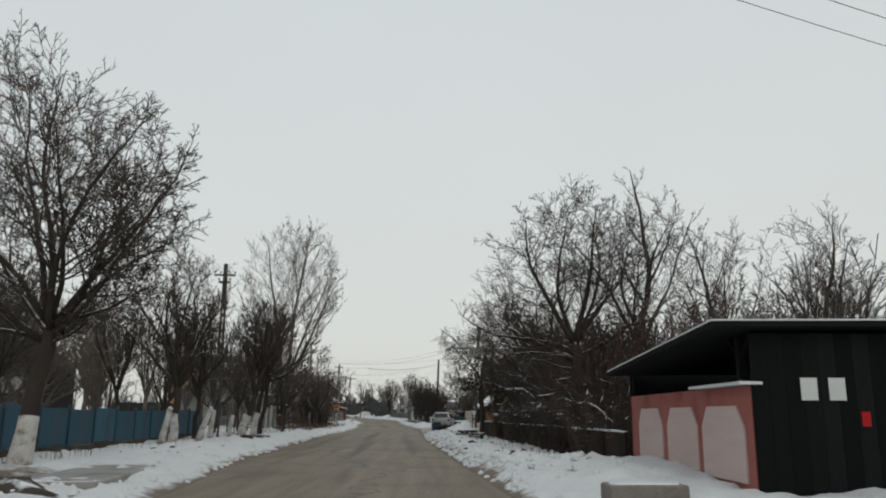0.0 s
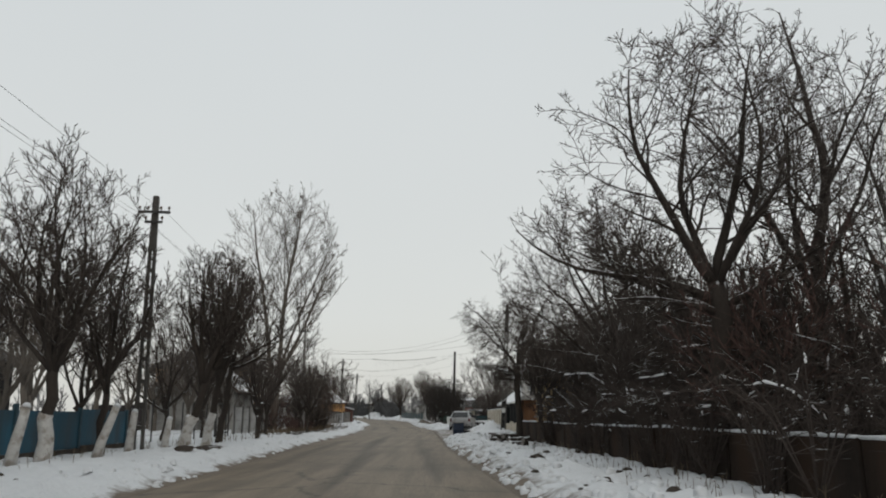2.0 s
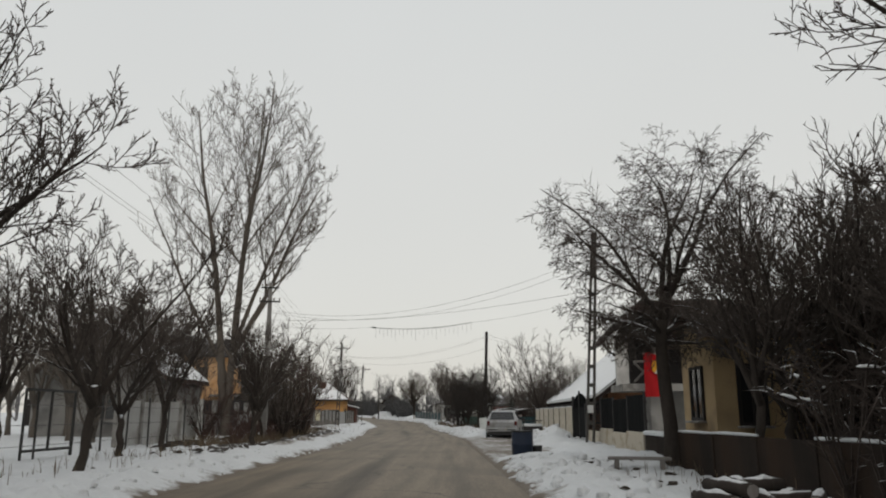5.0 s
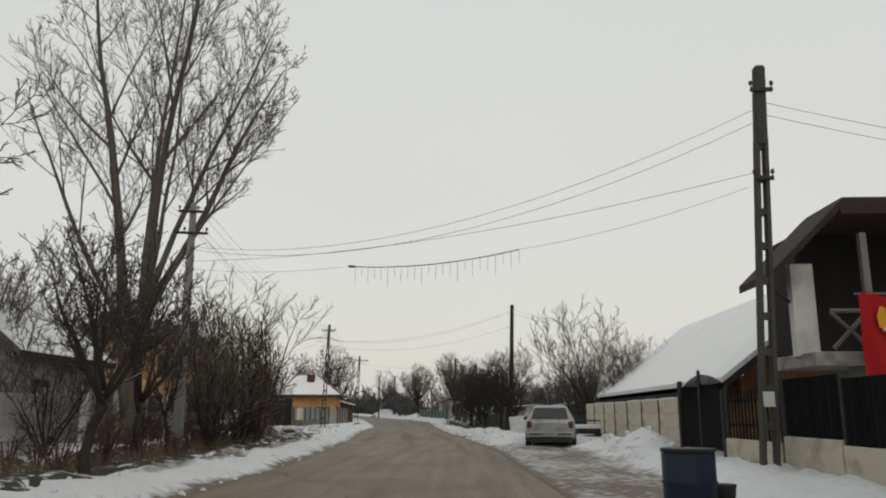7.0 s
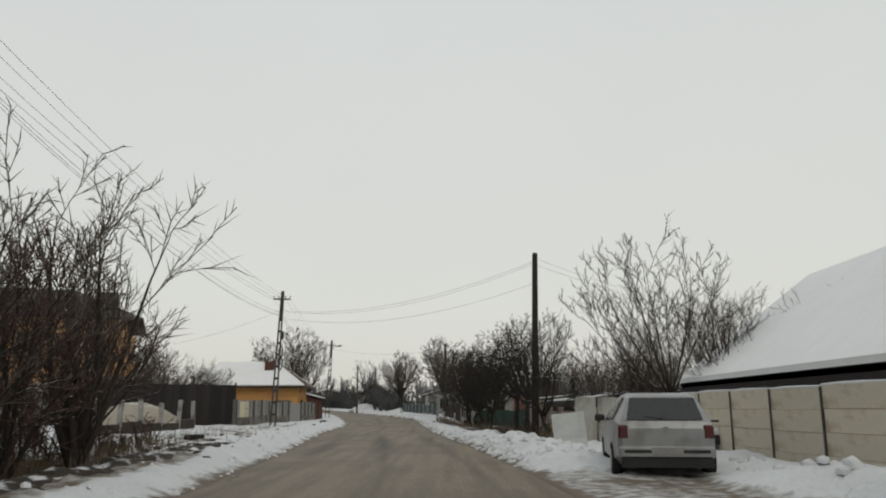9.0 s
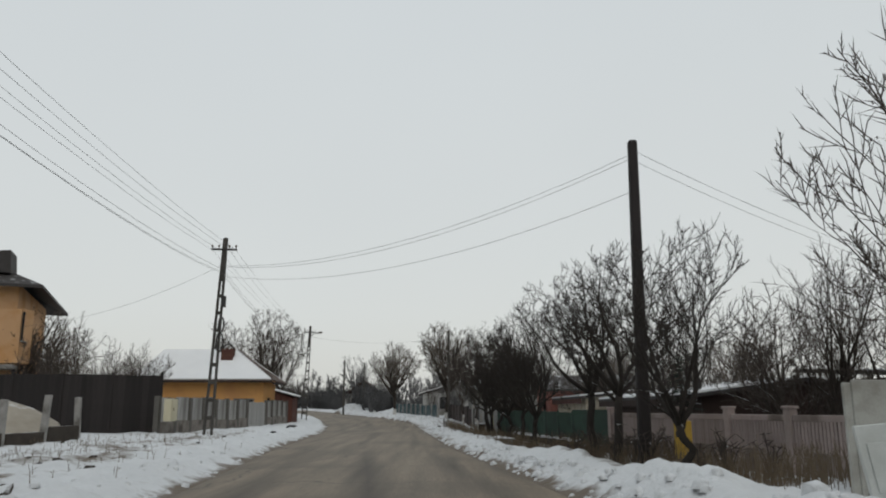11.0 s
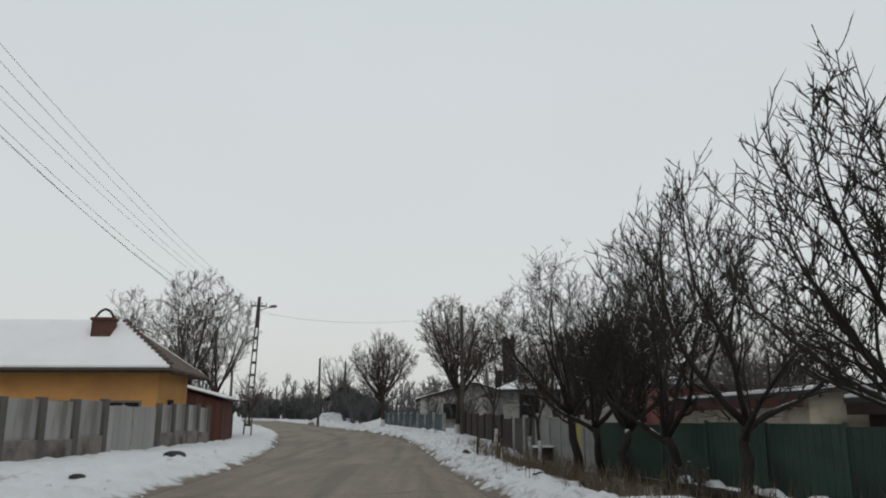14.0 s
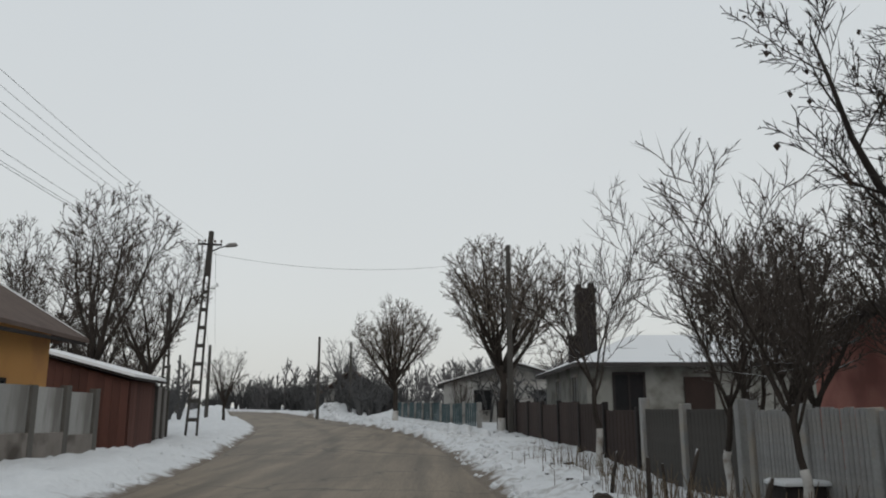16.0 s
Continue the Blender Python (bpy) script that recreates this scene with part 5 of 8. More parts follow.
def conifer(x, y, h, label):
    t = thing("conifer_tree", label, "tree", "garden trees", at=(x, y, ground_z(x, y)))
    r_ = random.Random(17)
    part("trunk", Geo().tube([(0, 0, -0.1), (0.03, 0, h * 0.5), (0, 0, h)], [0.07, 0.05, 0.012], 6), M["bark"], t)
    g = Geo()
    for k in range(70):
        u = 0.15 + 0.83 * k / 69
        a, l = k * 2.4, h * 0.36 * (1.05 - u) * r_.uniform(0.7, 1.2)
        tip = (l * math.cos(a), l * math.sin(a), h * u - l * 0.15)
        g.tube([(0, 0, h * u), tip], [0.012, 0.006], 3)
        for q in range(16):
            s, b, m = 0.2 + 0.8 * q / 15, a + r_.choice((-1, 1)) * r_.uniform(0.6, 1.2), r_.uniform(0.08, 0.18)
            p = (tip[0] * s, tip[1] * s, h * u + (tip[2] - h * u) * s)
            g.spike(p, (p[0] + m * math.cos(b), p[1] + m * math.sin(b), p[2] - 0.02), 0.02)
    part("crown", g, M["needles"], t)


conifer(2.6, 91.8, 2.7, "small dark conifer behind the panel fence")


def brambles(label, spots, seed, material, laden=0.0):
    """Low tangled undergrowth of arching canes, one mesh; laden: share of canes under snow. spots: (x0, x1, y0, y1, bushes, height)."""
    r_, g, sn = random.Random(seed), Geo(), Geo()
    for x0, x1, y0, y1, n, h in spots:
        for k in range(n):
            t = (k + r_.random()) / n
            x, y = x0 + (x1 - x0) * t + r_.uniform(-0.9, 0.9), y0 + (y1 - y0) * t
            z, hh = ground_z(x, y) - 0.05, h * r_.uniform(0.6, 1.25)
            for _ in range(9):
                a, w = r_.uniform(0, 6.28), hh * r_.uniform(0.15, 0.7)
                p = [(x, y, z), (x + w * 0.5 * math.cos(a), y + w * 0.5 * math.sin(a), z + hh * r_.uniform(0.55, 0.85)), (x + w * math.cos(a), y + w * math.sin(a), z + hh * r_.uniform(0.5, 1.1))]
                g.tube(p, [0.016, 0.012, 0.006], 3)
                if r_.random() < laden:
                    a0 = r_.uniform(0.0, 0.5)
                    a1 = a0 + r_.uniform(0.16, 0.4)
                    q = [tuple(p[1][e_] + (p[2][e_] - p[1][e_]) * (a0 + (a1 - a0) * u / 5) + r_.uniform(-0.012, 0.012) + (0.018 if e_ == 2 else 0) for e_ in range(3)) for u in range(6)]
                    f = r_.uniform(0.5, 1.1)
                    sn.tube(q, [0.006] + [f * r_.uniform(0.012, 0.028) for _ in range(4)] + [0.005], 5)
                for q in range(7):
                    u, b, m = r_.random(), r_.uniform(0, 6.28), hh * r_.uniform(0.1, 0.3)
                    i = 0 if u < 0.5 else 1
                    v = (u - 0.5 * i) * 2
                    c = tuple(p[i][e_] + (p[i + 1][e_] - p[i][e_]) * v for e_ in range(3))
                    g.spike(c, (c[0] + m * math.cos(b), c[1] + m * math.sin(b), c[2] + m * r_.uniform(-0.1, 0.9)), 0.011)
    tagged(part("undergrowth", g, M[material]), label, "undergrowth", kind="stuff")
    if sn.v:
        tagged(part("branch_snow", sn, M["roof_snow"], smooth=True), "clumps of snow lying on the tangled branches", "snow", kind="stuff")


brambles("snow-flecked tangled undergrowth behind the wall", ((4.7, 4.0, 19.5, 41.0, 96, 1.7), (6.4, 5.6, 20.0, 47.0, 110, 2.3), (8.4, 7.6, 24.0, 47.0, 60, 2.6)), 3, "twig_fleck", 0.055)


def bowed_limb(x, y, az, reach, rise_, seed):
    """A bent limb that springs from the ground and lies over, snow along its upper side."""
    r_ = random.Random(seed)
    t = thing("bowed_limb", "dark bowed limb with snow lying along it", "branch", "bowed limbs", at=(x, y, ground_z(x, y)))
    pts, n = [], 9
    for k in range(n):
        u = k / (n - 1)
        w = reach * (u ** 1.25)
        pts.append((w * math.cos(az) + r_.uniform(-0.07, 0.07) * u, w * math.sin(az) + r_.uniform(-0.07, 0.07) * u, -0.15 + (rise_ + 0.15) * math.sin(min(1.0, u * 1.15) * 1.5708) + r_.uniform(-0.08, 0.08) * u - 0.25 * max(0, u - 0.75)))
    g = Geo().tube(pts, [0.065 * (1 - 0.75 * k / (n - 1)) for k in range(n)], 7)
    for k in range(3, n - 1):
        for _ in range(3):
            a, m = r_.uniform(0, 6.28), r_.uniform(0.3, 0.8)
            q = Vector(pts[k]).lerp(Vector(pts[k + 1]), r_.random())
            mid = q + Vector((m * 0.5 * math.cos(a), m * 0.5 * math.sin(a), m * r_.uniform(0.1, 0.4)))
            g.tube([tuple(q), tuple(mid), tuple(mid + Vector((m * 0.4 * math.cos(a + 0.5), m * 0.4 * math.sin(a + 0.5), m * r_.uniform(0.0, 0.4))))], [0.016, 0.011, 0.004], 4)
    part("stem", g, M["bark"], t, smooth=True)
    k0 = 3
    while k0 < n - 1:
        k1 = min(n - 1, k0 + r_.choice((1, 2, 2, 3)))
        run, m = [], 4 * (k1 - k0) + 1
        for k in range(m):
            v = k0 + (k1 - k0) * k / (m - 1)
            i = min(int(v), n - 2)
            q = Vector(pts[i]).lerp(Vector(pts[i + 1]), v - i)
            run.append((q.x + r_.uniform(-0.008, 0.008), q.y + r_.uniform(-0.008, 0.008), q.z + 0.065 * (1 - 0.75 * v / (n - 1)) + 0.008))
        part("snow_layer", Geo().tube(run, [0.008] + [r_.uniform(0.026, 0.05) * (1 - 0.5 * k0 / n) for _ in range(m - 2)] + [0.008], 6), M["roof_snow"], t, "snow along the limb", smooth=True)
        k0 = k1 + r_.choice((0, 1, 1))


for k, (x, y, a, reach, up) in enumerate(((5.6, 22.0, 2.7, 1.9, 1.5), (5.3, 24.6, 3.6, 1.8, 1.25), (5.9, 27.0, 2.9, 2.3, 1.9), (5.2, 29.2, 3.9, 1.9, 1.3), (5.6, 31.4, 2.6, 2.0, 1.7), (5.0, 33.6, 3.5, 1.8, 1.25), (5.6, 34.9, 3.0, 2.4, 2.3), (5.0, 37.0, 2.5, 1.9, 1.35), (4.9, 39.6, 3.4, 1.8, 1.7), (4.7, 41.6, 2.8, 1.6, 1.4), (6.2, 25.6, 3.3, 2.3, 2.4), (6.0, 38.4, 3.2, 2.2, 2.2))):
    bowed_limb(x, y, a, reach, up, 300 + k)
brambles("brown tangled brush on the verge before the houses", ((-9.6, -11.6, 56.0, 78.0, 40, 0.8), (-12.8, -13.6, 66.0, 78.0, 22, 1.3)), 5, "twig_red")
brambles("tangled brush along the plum row", ((1.6, 0.2, 84.0, 92.0, 16, 0.8), (0.2, -1.3, 92.5, 106.0, 10, 0.5)), 7, "twig")


def snow_lumps(label, runs, seed):
    """Crumbled lumps of ploughed snow along the road's edges, one mesh. runs: (table, side, y0, y1, nearest, farthest, lumps, size)."""
    r_, g = random.Random(seed), Geo()
    for table, side, y0, y1, d0, d1, n, size in runs:
        for _ in range(n):
            y = r_.uniform(y0, y1)
            x = edge(table, y) + side * (d0 + (d1 - d0) * r_.random() ** 1.4)
            if bay(x, y) > 0.3:
                continue
            s = size * r_.uniform(0.25, 1.0) ** 1.5 + 0.02
            z = ground_z(x, y) + s * 0.1
            vs = [(x, y, z + s * r_.uniform(0.5, 0.8))]
            for q, h in ((0.75, 0.3), (0.9, -0.35)):
                for a in range(6):
                    f = s * q * r_.uniform(0.7, 1.25)
                    vs.append((x + f * math.cos(a * 1.047 + q), y + f * 1.15 * math.sin(a * 1.047 + q), z + s * h * r_.uniform(0.6, 1.3)))
            g.add(vs, [(0, 1 + a, 1 + (a + 1) % 6) for a in range(6)] + [(1 + a, 7 + a, 7 + (a + 1) % 6, 1 + (a + 1) % 6) for a in range(6)])
    ob = part("snow_lumps", g, M["snow"], smooth=True)
    tagged(ob, label, "snow", kind="stuff")


snow_lumps("crumbled lumps of ploughed snow on the verges", ((RIGHT, 1, 13, 50, 0.15, 2.4, 620, 0.10), (RIGHT, 1, 62, 72, 1.6, 4.4, 110, 0.16), (RIGHT, 1, 74, 79, 0.1, 2.2, 120, 0.11), (RIGHT, 1, 79, 92, 0.1, 0.9, 150, 0.085), (RIGHT, 1, 90, 130, 0.1, 1.4, 260, 0.075), (LEFT, -1, 8, 54, 0.1, 1.8, 300, 0.08), (LEFT, -1, 54, 130, 0.1, 1.4, 200, 0.06), (RIGHT, 1, 130, 175, 0.2, 2.5, 160, 0.3)), 12)


# ---- poles and wires ----
def concrete_pole(x, y, height, label, lattice=True, arms=((0.45, 1.3),), turn=0.0, lean=(0.0, 0.0), light=False, coil=False, lamp=False, base_w=0.30, top_w=0.17, name="utility_pole", tarred=False):
    """A tapered concrete pole; lattice: two legs with rungs; arms: (drop from the top, width)."""
    g0 = ground_z(x, y)
    t = thing(name, label, "pole", "utility poles", at=(x, y, g0), turn=turn)
    m = M["dark_wood"] if tarred else M["pole_light"] if light else M["pole"]
    place = lambda h: (lean[0] * h / height, lean[1] * h / height)
    if lattice:
        solid = height * 0.80
        for sgn in (-1, 1):
            g = Geo()
            vs = []
            for h in (-0.4, solid):
                w = base_w + (top_w - base_w) * max(h, 0) / height
                ox, oy = place(h)
                cx = sgn * (w / 2 - 0.035)
                for dx, dy in ((-0.035, -0.09), (0.035, -0.09), (0.035, 0.09), (-0.035, 0.09)):
                    vs.append((ox + cx + dx, oy + dy, h))
            g.add(vs, [(0, 1, 5, 4), (1, 2, 6, 5), (2, 3, 7, 6), (3, 0, 4, 7), (4, 5, 6, 7)])
            part("leg", g, m, t)
        n = 9
        for k in range(n):
            h = 0.55 + (solid - 0.75) * k / (n - 1)
            w = base_w + (top_w - base_w) * h / height
            ox, oy = place(h)
            part("rung", Geo().box(ox, oy, h, w - 0.06, 0.14, 0.13, chamfer=0.015), m, t)
        bot = solid - 0.12
    else:
        bot = -0.4
    vs = []
    for h in (bot, height - 0.04, height):
        w = (base_w if not lattice else base_w) + (top_w - base_w) * max(h, 0) / height
        if h == height:
            w -= 0.04
        ox, oy = place(h)
        vs += [(ox + dx * w / 2, oy + dy * w * 0.48, h) for dx, dy in ((-1, -0.7), (-0.7, -1), (0.7, -1), (1, -0.7), (1, 0.7), (0.7, 1), (-0.7, 1), (-1, 0.7))]
    fs = [(a * 8 + i, a * 8 + (i + 1) % 8, a * 8 + 8 + (i + 1) % 8, a * 8 + 8 + i) for a in range(2) for i in range(8)] + [tuple(range(16, 24)), tuple(reversed(range(8)))]
    part("shaft", Geo().add(vs, fs), m, t)
    for drop, width in arms:
        h = height - drop
        ox, oy = place(h)
        arm = part("crossarm", Geo().box(ox, oy - 0.12, h, width, 0.07, 0.07, chamfer=0.01), M["iron"], t)
        for sx in (-0.46, -0.2, 0.2, 0.46):
            if width < 0.7 and abs(sx) < 0.3:
                continue
            px = ox + sx * width
            part("insulator", Geo().tube([(px, oy - 0.12, h + 0.07), (px, oy - 0.12, h + 0.12), (px, oy - 0.12, h + 0.13), (px, oy - 0.12, h + 0.19), (px, oy - 0.12, h + 0.21)], [0.012, 0.012, 0.04, 0.035, 0.015], 8), M["porcelain"], arm, smooth=True)
    if coil:
        for k, (h, r) in enumerate(((4.6, 0.0), (3.95, 0.17), (3.3, 0.22))):
            ox, oy = place(h)
            if r:
                pts = [(ox + 0.16 + r * 0.55 * math.cos(a), oy - 0.2, h + r * 1.6 * math.sin(a)) for a in [2 * math.pi * i / 16 for i in range(17)]]
                part("cable_coil", Geo().tube(pts, [0.03] * 17, 6), M["iron"], t, smooth=True)
            else:
                part("cable_box", Geo().box(ox + 0.17, oy - 0.17, h, 0.17, 0.14, 0.42, chamfer=0.02), M["iron"], t)
    if lamp:
        h = height - 0.8
        ox, oy = place(h)
        arm = part("lamp_arm", Geo().tube([(ox, oy, h), (ox + 0.35, oy - 0.1, h + 0.18), (ox + 0.62, oy - 0.15, h + 0.24)], [0.025] * 3, 6), M["iron"], t, smooth=True)
        part("lamp_head", Geo().tube([(ox + 0.55, oy - 0.14, h + 0.22), (ox + 0.68, oy - 0.17, h + 0.27), (ox + 0.9, oy - 0.2, h + 0.29), (ox + 0.98, oy - 0.2, h + 0.27)], [0.04, 0.08, 0.08, 0.03], 8), M["pole_light"], arm, smooth=True)
    return t


def wire(a, b, sag, label="thin overhead wire between poles", r=0.0052, n=18):
    pts = [(a[0] + (b[0] - a[0]) * k / n, a[1] + (b[1] - a[1]) * k / n, a[2] + (b[2] - a[2]) * k / n - 4 * sag * (k / n) * (1 - k / n)) for k in range(n + 1)]
    ob = part("overhead_wire", Geo().tube(pts, [r] * (n + 1), 4), M["wire"])
    tagged(ob, label, "wire", "overhead wires")
    return ob


concrete_pole(-9.0, 32.6, 7.3, "dark concrete utility pole with two crossarms on the verge", arms=((0.55, 0.9), (0.85, 0.5)), turn=8)
concrete_pole(-10.35, 65.0, 7.2, "pale concrete utility pole beside the poplar", lattice=False, light=True, arms=((0.3, 0.8), (0.95, 0.95)), turn=10)
concrete_pole(-12.3, 98.8, 7.25, "concrete lattice pole with cable coils and boxes", arms=((0.5, 0.95),), turn=5, lean=(0.25, 0), coil=True, base_w=0.34)
concrete_pole(-14.3, 130.8, 7.3, "concrete lattice pole with street lamp", arms=((0.55, 0.85),), turn=12, lean=(0.27, 0), lamp=True, base_w=0.46, light=False)
concrete_pole(-19.1, 141.5, 6.4, "old concrete lattice pole behind the fence", arms=(), base_w=0.4)
concrete_pole(2.9, 57.0, 7.35, "dark concrete lattice pole by the gate", arms=((0.55, 0.42), (2.3, 0.36)), lean=(0.42, 0), base_w=0.31, top_w=0.2)
concrete_pole(0.3, 87.1, 7.35, "dark tarred wooden pole leaning slightly", lattice=False, arms=(), lean=(0.22, 0.5), base_w=0.27, top_w=0.2, tarred=True)
concrete_pole(-3.15, 132.3, 7.0, "slim dark pole with whitewashed foot", lattice=False, arms=(), base_w=0.22, top_w=0.17)
for x, y, h in ((-15.6, 166.8, 6.6), (-13.6, 172.0, 5.8), (-22.5, 160.0, 5.2), (-30.0, 176.0, 5.4), (-33.0, 182.0, 4.8)):
    concrete_pole(x, y, h, "distant concrete utility pole near the bend", lattice=False, arms=(), base_w=0.26)

A2, A3, A4, R1, R3, R4 = (-10.3, 64.9, 6.9), (-12.05, 98.7, 6.85), (-14.2, 130.7, 6.8), (3.25, 56.9, 6.95), (0.5, 87.6, 7.15), (-3.15, 132.3, 6.9)
for dx, dz, s in ((-0.44, 0.2, 0.5), (-0.2, 0.2, 0.5), (0.2, 0.2, 0.55), (0.44, 0.2, 0.5), (0.0, -0.55, 0.7), (0.1, -0.75, 0.8), (-0.1, -0.62, 0.75)):
    wire((A2[0] + dx, A2[1], A2[2] + dz * 0.5), (A3[0] + dx, A3[1], A3[2] + dz), s)
    wire((A3[0] + dx, A3[1], A3[2] + dz), (A4[0] + dx, A4[1], A4[2] + dz), s)
for dx, dz in ((-0.4, 0.1), (0.4, 0.1), (0.0, -0.3)):
    wire((-9.0 + dx, 32.6, 6.9 + dz), (A2[0] + dx, A2[1], A2[2] + dz), 0.5)
    wire((A4[0] + dx, A4[1], A4[2] + dz), (-22.5 + dx, 160.0, 5.4 + dz), 0.5)
    wire((-9.0 + dx, 32.6, 6.9 + dz), (-6.5 + dx, -12.0, 7.2 + dz), 0.5)
for dz, s in ((0.05, 1.0), (-0.2, 1.05), (-1.2, 0.4)):
    wire((A2[0], A2[1], A2[2] + dz * 0.35 - 0.95), (R1[0], R1[1], R1[2] + dz - 0.15), s, "wire slung across the road")
for dz, s in ((-0.1, 0.75), (-0.2, 0.8), (-1.0, 0.8)):
    wire((A3[0], A3[1], A3[2] + dz * 0.45 - 0.35), (R3[0], R3[1], R3[2] + dz), s, "wire slung across the road")
wire((A4[0], A4[1], A4[2]), (R4[0], R4[1], R4[2]), 0.55, "wire slung across the road")
for dz in (0.0, -0.25):
    wire((R1[0], R1[1], R1[2] + dz), (16.0, 58.0, 5.6 + dz), 0.35, "service wire to the house")
    wire((R3[0], R3[1], R3[2] + dz), (15.0, 96.0, 5.2 + dz), 0.4, "service wire to the gardens")
for x, y, h in ((-14.0, 2.3, 8.7), (16.0, 10.9, 4.5)):
    concrete_pole(x, y, h, "plain concrete pole that carries the wires across the road", lattice=False, arms=(), base_w=0.28)
for dx in (0.0, 0.55):
    wire((-14.0, 2.0 + dx, 8.6), (16.0, 10.6 + dx, 4.2 + 0.2 * dx), 0.5, "wire slung across the road")
wire((A3[0] - 0.1, A3[1], A3[2] - 0.4), (-23.8, 106.45, 5.0), 0.5, "service wire to the orange house")

# the string of hanging icicle lights
ICE_A, ICE_B = Vector((-5.3, 62.55, 4.90)), Vector((-1.1, 60.2, 4.82))
lights = thing("light_string", "string of unlit icicle lights across the road", "decoration", at=(0, 0, 0))
pts = []
for k in range(25):
    t = k / 24
    p = ICE_A.lerp(ICE_B, t)
    pts.append((p.x, p.y, p.z - 0.30 * 4 * t * (1 - t) * 0.5))
part("cord", Geo().tube(pts, [0.012] * 25, 5), M["iron"], lights)
part("plug", Geo().tube([pts[0], pts[1]], [0.035, 0.025], 6), M["iron"], lights)
for k in range(1, 25):
    x, y, z = pts[k]
    ln = (0.34, 0.50, 0.24, 0.40, 0.30)[k % 5]
    part("icicle_strand", Geo().tube([(x, y, z), (x + 0.008, y, z - ln * 0.4), (x - 0.006, y, z - ln * 0.7), (x + 0.01, y, z - ln)], [0.0055, 0.005, 0.0055, 0.004], 4), M["ice"], lights)
for a, b in (((-10.3, 64.9, 5.3), tuple(ICE_A)), (pts[-1], (2.95, 57.0, 5.3))):
    wire(a, b, 0.12, "cord that carries the icicle lights", 0.004)


# ---- fences ----
def sheet(w, h, waves, depth=0.02, top=None):
    """A corrugated or plain sheet, from x = 0 to w, z = 0 to h; top: extra height of its middle."""
    g, n = Geo(), max(2, waves * 4)
    vs = []
    for k in range(n + 1):
        x = w * k / n
        off = depth * math.sin(2 * math.pi * waves * k / n) if waves else 0.0
        up = (top or 0.0) * math.sin(math.pi * k / n)
        vs += [(x, off - 0.008, 0), (x, off - 0.008, h + up), (x, off + 0.008, h + up), (x, off + 0.008, 0)]
    fs = [(k * 4 + i, k * 4 + (i + 1) % 4, k * 4 + 4 + (i + 1) % 4, k * 4 + 4 + i) for k in range(n) for i in range(4)] + [(0, 3, 2, 1), (n * 4, n * 4 + 1, n * 4 + 2, n * 4 + 3)]
    return g.add(vs, fs)


